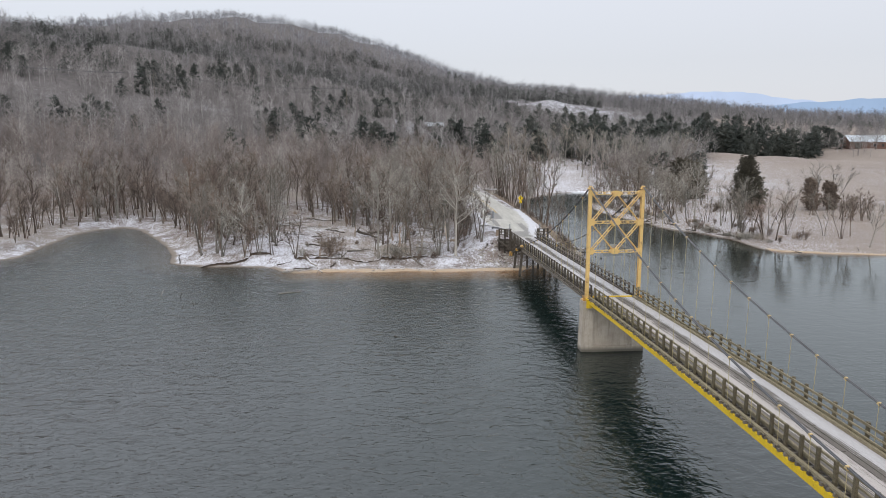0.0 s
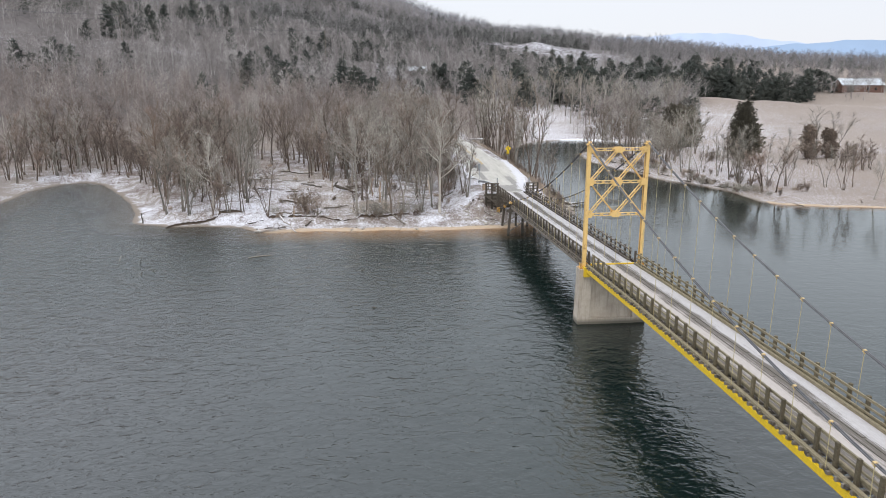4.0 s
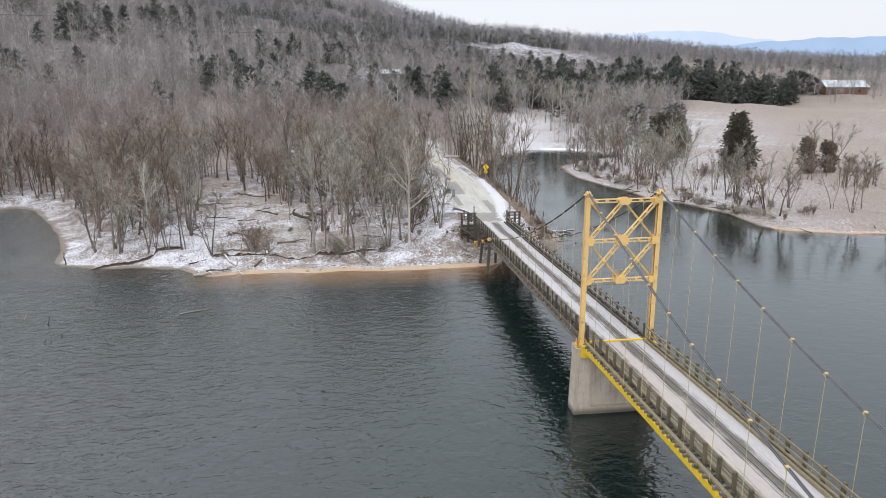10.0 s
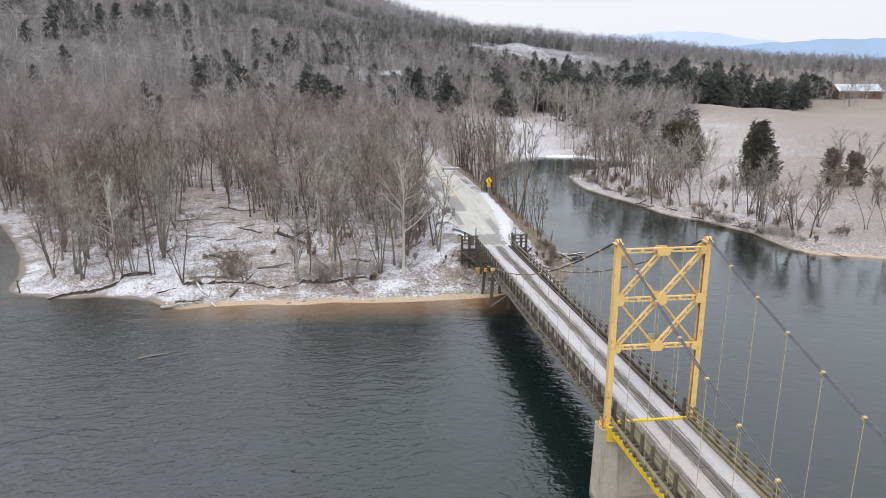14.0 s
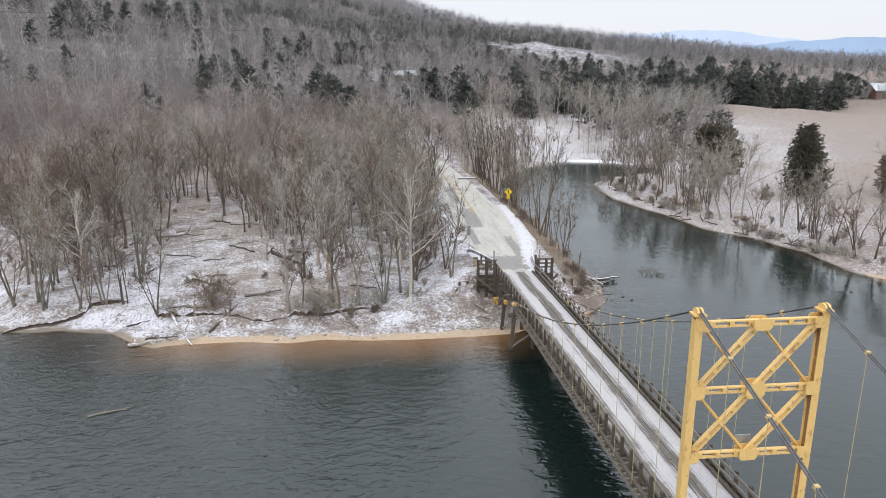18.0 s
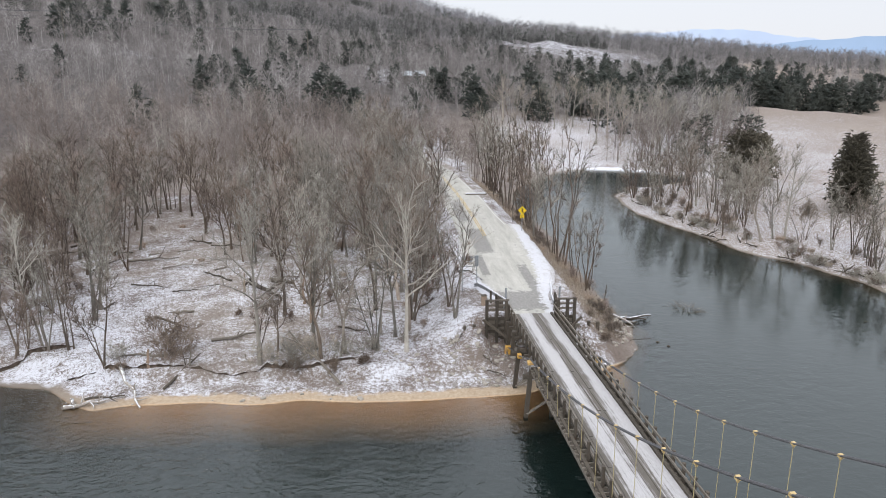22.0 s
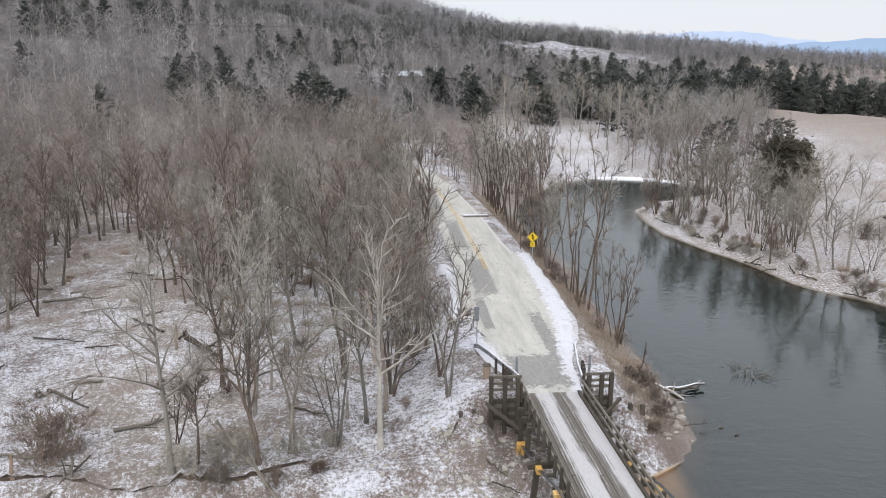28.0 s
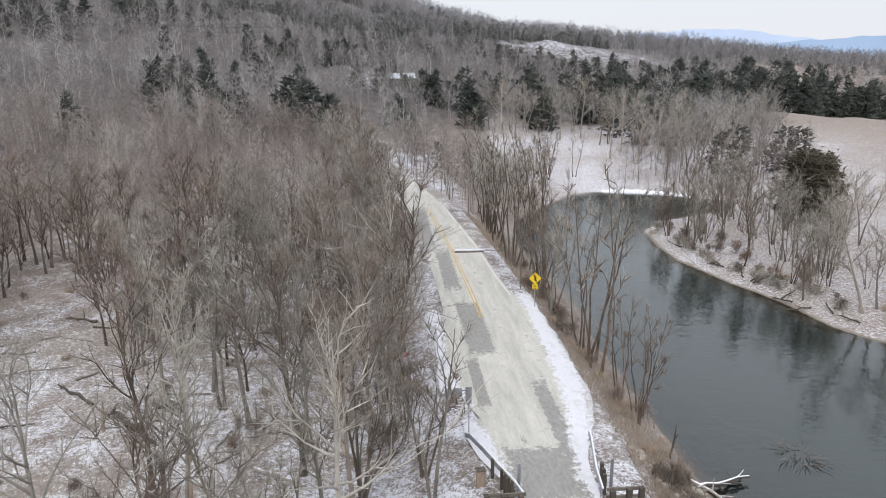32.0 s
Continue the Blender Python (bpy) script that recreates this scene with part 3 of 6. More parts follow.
RIDGE_AZ = [-180, -60, -26.8, -21.8, -16.3, -10.3, -4, 2.6, 9.3, 15, 22, 30, 60, 180]
RIDGE_NEAR = [3, 5.8, 5.9, 5.4, 5.1, 4.1, 2.7, 2.0, 1.6, 1.15, 0.3, -0.5, -1, -1]
RIDGE_START = [160, 150, 165, 170, 175, 180, 190, 215, 260, 275, 320, 335, 300, 100]
FAR_AZ = [-180, -60, -27, -18, -12.3, -8.2, -3.9, 0.4, 4.8, 9.2, 13.6, 17.9, 22, 26, 30, 36, 60, 180]
RIDGE_FAR = [3, 5, 5.6, 6.7, 7.35, 6.95, 6.35, 5.1, 3.5, 2.4, 2.1, 1.55, 1.3, 0.75, 0.3, -0.1, -0.4, -0.5]
ROAD_Y = [30, 44, 46.5, 52, 60, 72, 80, 92, 101, 116, 135, 160, 200]
ROAD_X = [0.0, 0.0, 0.05, 0.2, 0.2, 0.05, -0.2, -0.75, -1.2, -2.4, -5.5, -11, -22]
ROAD_Z = [3.20, 3.27, 3.35, 3.45, 3.6, 3.9, 4.0, 4.15, 4.25, 4.4, 4.5, 4.6, 4.8]


def shore_distance(x, y):
    """Metres inland from the waterline; below 0 in the water."""
    best = np.full(x.shape, 1e9)
    inside = np.zeros(x.shape, bool)
    n = len(COAST)
    for i in range(n):
        (ax, ay), (bx, by) = COAST[i], COAST[(i + 1) % n]
        dx, dy = bx - ax, by - ay
        t = np.clip(((x - ax) * dx + (y - ay) * dy) / (dx * dx + dy * dy), 0, 1)
        best = np.minimum(best, np.hypot(x - ax - t * dx, y - ay - t * dy))
        if ay != by:
            inside ^= ((ay > y) != (by > y)) & (x < dx * (y - ay) / dy + ax)
    return np.where(inside, best, -best)


def ripple(x, y, size, seed):
    """Smooth waviness about -1 to 1, size metres long."""
    k = 2 * np.pi / size
    r = np.random.default_rng(seed)
    total = np.zeros(np.shape(x))
    for _ in range(6):
        a, p, s = r.uniform(0, 2 * np.pi), r.uniform(0, 6.28), r.uniform(0.6, 1.7)
        total = total + np.sin(k * s * (x * np.cos(a) + y * np.sin(a)) + p)
    return total / 3


def smooth(a, b, v):
    t = np.clip((v - a) / (b - a), 0, 1)
    return t * t * (3 - 2 * t)


def ground_z(x, y):
    x, y = np.asarray(x, float), np.asarray(y, float)
    d = shore_distance(x, y)
    d = d + 0.3 * ripple(x, y, 9, 3) * smooth(60, 20, np.abs(d)) * smooth(60, 90, np.hypot(x - 6, y - 40) + 60)
    left = smooth(16, 10, x)
    step = 3.0 + 1.0 * ripple(x, y, 14, 5)
    bank = (0.11 + 0.10 * (1 - left)) * np.clip(d, 0, 4) + (0.45 * left + 0.15) * smooth(step, step + 0.5, d) + 0.7 * smooth(5, 26, d)
    bed = -(0.07 + 0.20 * smooth(6, 11, x)) * np.clip(-d, 0, 5) - 0.22 * np.clip(-d - 5, 0, 14)
    z = np.where(d > 0, bank, bed)
    z = z + np.where(d > 2.5, 1, 0) * (0.16 * ripple(x, y, 11, 8) + 0.06 * ripple(x, y, 2.7, 9)) * smooth(2.5, 8, d)
    vx, vy = x - EYE0[0], y - EYE0[1]
    r, az = np.hypot(vx, vy), np.degrees(np.arctan2(vx, vy))
    near = 20.9 + 480 * np.tan(np.radians(np.interp(az, RIDGE_AZ, RIDGE_NEAR)))
    far = 20.9 + 950 * np.tan(np.radians(np.interp(az, FAR_AZ, RIDGE_FAR)))
    start = np.interp(az, RIDGE_AZ, RIDGE_START)
    t1 = np.clip((r - start) / (480 - start), 0, 1)
    hill = (near - 2.2) * (0.65 * t1 + 0.35 * t1 * t1) + 3.2 * smooth(120, 340, r) * (1 - t1)
    t2 = np.clip((r - 480) / 470, 0, 1)
    hill = hill + (far - near) * smooth(0, 1, t2) * np.where(far > near, 1, 0.9)
    hill = hill * (1 - 0.55 * smooth(950, 1700, r)) * (1 - 0.45 * smooth(1700, 2600, r))
    hill = hill * smooth(3, 60, d)
    hill = hill + smooth(220, 420, r) * (2.2 * ripple(x, y, 90, 11) + 1.2 * ripple(x, y, 37, 12)) * smooth(0, 20, d)
    z = z + np.where(d > 0, hill, 0)
    # road embankment
    cx, cz = np.interp(y, ROAD_Y, ROAD_X), np.interp(y, ROAD_Y, ROAD_Z)
    off = x - cx
    side = np.where(off < 0, -off - 4.6, off - 4.6)
    drop = np.where(off < 0, 0.42, 0.62)
    dam = cz - 0.12 - drop * np.clip(side, 0, 99) - 0.03 * np.clip(np.abs(off) - 3.5, 0, 3)
    dam = dam + 0.08 * ripple(x, y, 3.1, 21) * smooth(0.5, 3, side)
    wing = smooth(3.6, 4.6, np.abs(off))
    along = ((1 - wing) * smooth(43.9, 44.7, y) + wing * smooth(37.5, 46.5, y)) * smooth(210, 170, y)
    return np.where((dam > z) & (along > 0) & (d > -0.5), np.maximum(z, z + (dam - z) * along), z)


def gz(x, y):
    return float(ground_z(np.array([x]), np.array([y]))[0])


# ground: one sheet, finest where the camera passes
az = np.radians(np.concatenate([np.arange(-180, -48, 6), np.arange(-48, 56, 0.36), np.arange(56, 180, 6)]))
rr = [40.0]
while rr[-1] < 4600:
    rr.append(rr[-1] * (1.0062 if rr[-1] < 230 else 1.03))
rr = np.concatenate([[0.5, 20], rr])
A, R = np.meshgrid(az, rr)
GX, GY = EYE0[0] + R * np.sin(A), EYE0[1] + R * np.cos(A)
GZ = ground_z(GX, GY)
na = len(az)
i, j = np.meshgrid(np.arange(len(rr) - 1), np.arange(na), indexing="ij")
q = np.stack([i * na + j, i * na + (j + 1) % na, (i + 1) * na + (j + 1) % na, (i + 1) * na + j], -1).reshape(-1, 4)
tris = np.concatenate([q[:, [0, 2, 1]], q[:, [0, 3, 2]]])
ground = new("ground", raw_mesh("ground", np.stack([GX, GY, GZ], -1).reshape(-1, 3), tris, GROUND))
tagged(ground, "snow-dusted ground of leaf litter, dry grass and sandy shore", "ground", kind="structure")
ground.data.polygons.foreach_set("use_smooth", [True] * len(ground.data.polygons))

# the lake: one level sheet that knows how deep the bed lies under it
waz = np.radians(np.concatenate([np.arange(-180, -48, 6), np.arange(-48, 56, 0.6), np.arange(56, 180, 6)]))
wr = np.array([0.01, 20.0] + [40.0 * 1.009 ** k for k in range(190)] + [240.0 * 1.06 ** k for k in range(52)])
A, R = np.meshgrid(waz, wr)
WX, WY = EYE0[0] + R * np.sin(A), EYE0[1] + R * np.cos(A)
WZ = ground_z(WX, WY).ravel()
na = len(waz)
i, j = np.meshgrid(np.arange(len(wr) - 1), np.arange(na), indexing="ij")
q = np.stack([i * na + j, i * na + (j + 1) % na, (i + 1) * na + (j + 1) % na, (i + 1) * na + j], -1).reshape(-1, 4)
q = q[WZ[q].min(axis=1) < 0.4]
lake = raw_mesh("water", np.stack([WX, WY, np.zeros_like(WX)], -1).reshape(-1, 3), np.concatenate([q[:, [0, 1, 2]], q[:, [0, 2, 3]]]), WATER)
lake.attributes.new("depth", "FLOAT", "POINT").data.foreach_set("value", np.clip(-WZ, 0, 20).astype(np.float32))
solid("water", lake, WATER, "dark green rippled lake water with grey reflections", "water", kind="structure")


def strip(name, left, right, lift, material, label, category, across=8, kind="structure", sag=0.0):
    """A surface laid over the land between two edges, each a function of y."""
    ys = np.arange(lift[0], lift[1] + 0.01, 0.8)
    rows = []
    for y in ys:
        a, b = left(y), right(y)
        xs = np.linspace(a, b, across + 1)
        rows.append(np.stack([xs, np.full_like(xs, y), np.interp(y, ROAD_Y, ROAD_Z) + lift[2] - 0.012 * np.abs(xs - np.interp(y, ROAD_Y, ROAD_X))], -1))
    v = np.concatenate(rows)
    m = across + 1
    f = [(r * m + c, r * m + c + 1, (r + 1) * m + c + 1, (r + 1) * m + c) for r in range(len(ys) - 1) for c in range(across)]
    return solid(name, Build().add(v, f), material, label, category, kind=kind)


def road_left(y):
    return float(np.interp(y, [44.3, 47, 51, 54, 58, 64, 72, 80, 92, 103, 116, 135, 160, 200], [-1.7, -1.8, -1.9, -2.9, -4.0, -4.1, -3.4, -3.5, -3.9, -4.2, -5.3, -8.4, -13.9, -25]))


def road_right(y):
    return float(np.interp(y, [44.3, 47, 51, 54, 59, 64, 72, 80, 92, 103, 116, 135, 160, 200], [1.7, 1.9, 2.6, 3.1, 3.6, 3.7, 3.5, 2.8, 2.3, 1.4, 0.3, -2.7, -8.2, -19]))


strip("road", road_left, road_right, (44.3, 200, 0.02), ROAD, "worn grey asphalt road with patches of slush and salt", "road")

# ---- the suspension bridge ----
HALF, TOP = 47.5, 15.0
bridge = thing("suspension_bridge", "yellow painted steel suspension bridge with snowy timber deck and wooden rails", "bridge")


def rail_top(y):
    if y >= 0:
        return 6.08 - 0.0405 * y
    return 6.08 + 1.1 * (1 - ((y + HALF) / HALF) ** 2)


def deck_z(y):
    return rail_top(y) - 0.98


def cable_z(y):
    if y >= 0:
        return TOP + 0.15 - 0.338 * y - 0.0047 * y * (31.4 - y)
    return 7.2 + (TOP + 0.15 - 7.2) * ((y + HALF) / HALF) ** 2


END, START = 44.4, -62.0
# deck sheet with thickness
ys = np.arange(START, END + 0.01, 1.23)
ys[-1] = END
b = Build()
v = [(x, y, deck_z(y) + dz) for y in ys for x, dz in ((-1.75, 0), (1.75, 0), (1.75, -0.09), (-1.75, -0.09))]
f = [(4 * k + c, 4 * k + (c + 1) % 4, 4 * k + 4 + (c + 1) % 4, 4 * k + 4 + c) for k in range(len(ys) - 1) for c in range(4)]
part("deck", Build().add(v, f), DECK, bridge, "plank deck under packed snow with two bare wheel tracks")
# running boards along both wheel tracks
run = Build().box((0, 0, 0), (0.19, 3.0, 0.035))
run_mesh = run.mesh("running_board", DECK)
for y in np.arange(START + 2, END - 2, 3.1):
    slope = math.degrees(math.atan2(deck_z(y + 1.5) - deck_z(y - 1.5), 3.0))
    for x in (-1.48, -1.12, 0.24, 0.60):
        part("running_board", run_mesh, DECK, bridge, at=pose(x + rng.uniform(-0.02, 0.02), y + rng.uniform(-0.2, 0.2), 0.5 * (deck_z(y + 1.5) + deck_z(y - 1.5)) + 0.017, slope))
# cross timbers whose ends show under the rails
timber_mesh = Build().box((0, 0, 0), (4.78, 0.13, 0.16)).mesh("cross_timber", GREY_WOOD)
for y in np.arange(-46, 33, 0.46):
    part("cross_timber", timber_mesh, GREY_WOOD, bridge, at=pose(rng.uniform(-0.05, 0.05), y, deck_z(y) - 0.175))
# girders
for side in (-1, 1):
    for name, lo, hi, mat, label in (("girder", START, -0.3, CHROME_YELLOW, "bright yellow steel girder"), ("girder", 0.4, 32.5, GREY_WOOD, "weathered timber stringer")):
        yy = np.linspace(lo, hi, 18)
        deep = 0.32 if mat is CHROME_YELLOW else 0.2
        v = [(side * 2.30 + dx, y, deck_z(y) - 0.26 + dz) for y in yy for dx, dz in ((-0.08, 0), (0.08, 0), (0.08, -deep), (-0.08, -deep))]
        f = [(4 * k + c, 4 * k + (c + 1) % 4, 4 * k + 4 + (c + 1) % 4, 4 * k + 4 + c) for k in range(17) for c in range(4)]
        f += [(0, 3, 2, 1), (68, 69, 70, 71)]
        part(name, Build().add(v, f), mat, bridge, label)
        yy = np.linspace(lo, hi, 18)
        v = [(side * 2.18 + dx, y, deck_z(y) + 0.02 + dz) for y in yy for dx, dz in ((-0.09, 0), (0.09, 0), (0.09, -0.13), (-0.09, -0.13))]
        part("edge_beam", Build().add(v, f), NEW_WOOD if mat is CHROME_YELLOW else OLD_WOOD, bridge)
    for x in (0.5, 1.1):
        yy = np.linspace(START, 43.5, 30)
        v = [(side * x + dx, y, deck_z(y) - 0.255 + dz) for y in yy for dx, dz in ((-0.09, 0), (0.09, 0), (0.09, -0.3), (-0.09, -0.3))]
        f = [(4 * k + c, 4 * k + (c + 1) % 4, 4 * k + 4 + (c + 1) % 4, 4 * k + 4 + c) for k in range(29) for c in range(4)]
        part("inner_stringer", Build().add(v, f), OLD_WOOD, bridge)

# railings: a post every 1.25 m and three rails between
post_new = Build().box((0, 0, 0), (0.14, 0.16, 1.26)).mesh("rail_post", POST_WOOD)
post_old = Build().box((0, 0, 0), (0.14, 0.16, 1.26)).mesh("rail_post", OLD_WOOD)
bracket = Build().box((0, 0, 0), (0.34, 0.16, 0.16)).mesh("post_foot", OLD_WOOD)
for side in (-1, 1):
    k = 0
    for y in np.arange(-46.25, 44.1, 1.25):
        fresh = y < -0.6
        lean = rng.uniform(-1.2, 1.2)
        p = part("rail_post", post_new if fresh else post_old, NEW_WOOD, bridge, at=pose(side * 1.98, y, rail_top(y) - 0.60 + rng.uniform(-0.03, 0.05), lean, rng.uniform(-1, 1)))
        part("post_foot", bracket, OLD_WOOD, bridge, at=pose(side * 2.22, y, deck_z(y) - 0.12))
        k += 1
    for lo, hi, mat in ((-62, -0.6, NEW_WOOD), (0.7, 44.1, OLD_WOOD)):
        n = int((hi - lo) / 5)
        for s in range(n):
            a, c = lo + (hi - lo) * s / n, lo + (hi - lo) * (s + 1) / n
            for drop, high in ((0.09, 0.12), (0.44, 0.09), (0.74, 0.09)) if mat is NEW_WOOD else ((0.09, 0.14), (0.54, 0.11)):
                x = side * (1.87 + rng.uniform(-0.01, 0.01))
                part("rail", Build().beam((x, a + 0.01, rail_top(a) - drop), (x, c - 0.01, rail_top(c) - drop), 0.07, high), NEW_WOOD if mat is NEW_WOOD else GREY_WOOD, bridge)
    # timber kerb along the deck edge
    for lo, hi, mat in ((-62, -0.6, NEW_WOOD), (0.7, 44.1, OLD_WOOD)):
        n = int((hi - lo) / 6)
        for s in range(n):
            a, c = lo + (hi - lo) * s / n, lo + (hi - lo) * (s + 1) / n
            part("kerb_timber", Build().beam((side * 1.72, a, deck_z(a) + 0.09), (side * 1.72, c, deck_z(c) + 0.09), 0.16, 0.15), mat, bridge)

# tower
LEG = 2.4
for side in (-1, 1):
    mid, tall = 0.5 * (TOP + 4.75) - 0.05, TOP - 4.85
    leg = part("tower_leg", Build().box((side * LEG, 0, mid), (0.12, 0.32, tall)), LEG_WEB, bridge, "yellow steel tower leg with a rust-stained web")
    for dy in (-0.165, 0.165):
        part("flange_plate", Build().box((side * LEG, dy, mid), (0.28, 0.035, tall)), YELLOW, leg)
    part("cover_plate", Build().box((side * (LEG + 0.136), 0, mid), (0.012, 0.3, tall - 0.2)), YELLOW, leg)
    b = Build().box((side * LEG, 0, 4.80), (0.8, 0.75, 0.08)).box((side * LEG, 0, 4.92), (0.55, 0.55, 0.16), None, 0.8)
    for dx in (-0.28, 0.28):
        b.box((side * LEG + dx, 0, 5.0), (0.04, 0.5, 0.35))
    part("tower_shoe", b, YELLOW_RUST, leg)
    # rounded cable saddle on top
    b = Build().box((side * LEG, 0, TOP - 0.02), (0.46, 0.5, 0.07))
    arc = [(0.25 * math.sin(a), 0.21 * math.cos(a)) for a in np.linspace(-1.35, 1.35, 9)]
    for dx in (-0.075, 0.075):
        v = [(side * LEG + dx + e, yy, TOP + 0.02 + zz) for e in (-0.04, 0.04) for yy, zz in arc] + [(side * LEG + dx + e, yy, TOP) for e in (-0.04, 0.04) for yy, _ in arc]
        fs = []
        for k in range(8):
            fs += [(k, k + 1, 18 + k + 1, 18 + k), (9 + k, 27 + k, 27 + k + 1, 9 + k + 1), (k, 9 + k, 9 + k + 1, k + 1)]
        b.add(v, fs)
    part("cable_saddle", b, YELLOW, leg)
Z0, Z1, Z2 = TOP - 0.42, TOP - 3.05, TOP - 5.72


def laced(a, c, wide=0.26, deep=0.17):
    """A latticed bar: two thin flanges with batten plates and open slots between them."""
    a, c = np.array(a, float), np.array(c, float)
    d = (c - a) / np.linalg.norm(c - a)
    s = np.cross(d, (0, 1, 0))
    b = Build()
    for e in (-1, 1):
        o = s * e * (wide / 2 - 0.032)
        b.beam(a + o, c + o, deep, 0.05, s)
    long = np.linalg.norm(c - a)
    n = max(2, int(long / 0.66))
    for k in range(n):
        m = a + d * long * (k + 0.5) / n
        for y in (-deep / 2, deep / 2):
            b.beam(m - d * 0.09 + (0, y, 0), m + d * 0.09 + (0, y, 0), 0.012, wide - 0.05, s)
    return b


def slim(a, c):
    """A plain angle bar."""
    return Build().beam(a, c, 0.05, 0.15, (0, 1, 0)).beam(np.array(a) + (0, 0.05, 0), np.array(c) + (0, 0.05, 0), 0.13, 0.03, (0, 1, 0))


for z in (Z0, Z1, Z2):
    for a, c in ((-LEG + 0.2, -0.05), (0.05, LEG - 0.2)):
        part("strut", laced((a, 0, z), (c, 0, z)), YELLOW, bridge)
for low_z, high_z in ((Z1, Z0), (Z2, Z1)):
    for left, right in ((-LEG + 0.15, 0.0), (0.0, LEG - 0.15)):
        part("brace", laced((left, 0, low_z), (right, 0, high_z)), YELLOW, bridge, "latticed yellow brace")
        part("brace", slim((left, 0.10, high_z), (right, 0.10, low_z)), YELLOW, bridge)


def plate(x, z, w, h, cut):
    """Two eight-sided gusset plates, before and behind the bars."""
    out = [(-w, -h + cut), (-w + cut, -h), (w - cut, -h), (w, -h + cut), (w, h - cut), (w - cut, h), (-w + cut, h), (-w, h - cut)]
    for y in (-0.212, 0.212):
        v = [(x + px, y + e, z + pz) for e in (-0.012, 0.012) for px, pz in out]
        b = Build().add(v, [tuple(range(8)), tuple(range(15, 7, -1))] + [(k, 8 + k, 8 + (k + 1) % 8, (k + 1) % 8) for k in range(8)])
        part("gusset_plate", b, YELLOW, bridge)


for x, z, w, h, cut in ((0, Z0 - 0.03, 0.36, 0.22, 0.10), (0, Z1, 0.36, 0.32, 0.13), (0, Z2 + 0.03, 0.36, 0.24, 0.10)):
    plate(x, z, w, h, cut)
for side in (-1, 1):
    for z, h in ((Z0, 0.22), (Z1, 0.27), (Z2, 0.24)):
        plate(side * (LEG - 0.17), z, 0.27, h, 0.09)
part("clearance_board", Build().box((0, 0.30, Z2 + 0.42), (0.62, 0.03, 0.34)), GALV, bridge, "plain grey metal board seen from behind")
part("clearance_board", Build().box((0, 0.34, Z2 - 0.36), (1.9, 0.03, 0.22)), GALV, bridge, "long grey metal board seen from behind")
part("joint_beam", Build().box((0, -0.45, deck_z(-0.45) + 0.03), (3.9, 0.16, 0.14)), CHROME_YELLOW, bridge, "yellow steel joint beam across the deck")
part("joint_beam", Build().box((-2.3, -0.35, deck_z(-0.45) - 0.55), (0.5, 0.9, 0.8)), CHROME_YELLOW, bridge)
part("joint_beam", Build().box((2.3, -0.35, deck_z(-0.45) - 0.55), (0.5, 0.9, 0.8)), CHROME_YELLOW, bridge)

# concrete pier: two end shafts and a wall between, on a footing band
pier = Build()
for side in (-1, 1):
    v = [(side * 2.35 + x * (0.62 if z < 3 else 0.50), y * (0.75 if z < 3 else 0.52), z) for z in (-3.0, 4.15) for x, y in ((-1, -1), (1, -1), (1, 1), (-1, 1))]
    pier.add(v, [(0, 3, 2, 1), (4, 5, 6, 7), (0, 1, 5, 4), (1, 2, 6, 5), (2, 3, 7, 6), (3, 0, 4, 7)])
    pier.box((side * 2.35, 0, 4.45), (1.06, 1.06, 0.62))
v = [(x, y * (0.5 if z < 0.4 else 0.36), z) for z in (-3.0, 4.0) for x, y in ((-1.9, -1), (1.9, -1), (1.9, 1), (-1.9, 1))]
pier.add(v, [(0, 3, 2, 1), (4, 5, 6, 7), (0, 1, 5, 4), (1, 2, 6, 5), (2, 3, 7, 6), (3, 0, 4, 7)])
pier.box((0, 0, -1.2), (3.9, 1.36, 3.4))
part("pier", pier, CONCRETE, bridge, "stained grey concrete pier rising from the water")

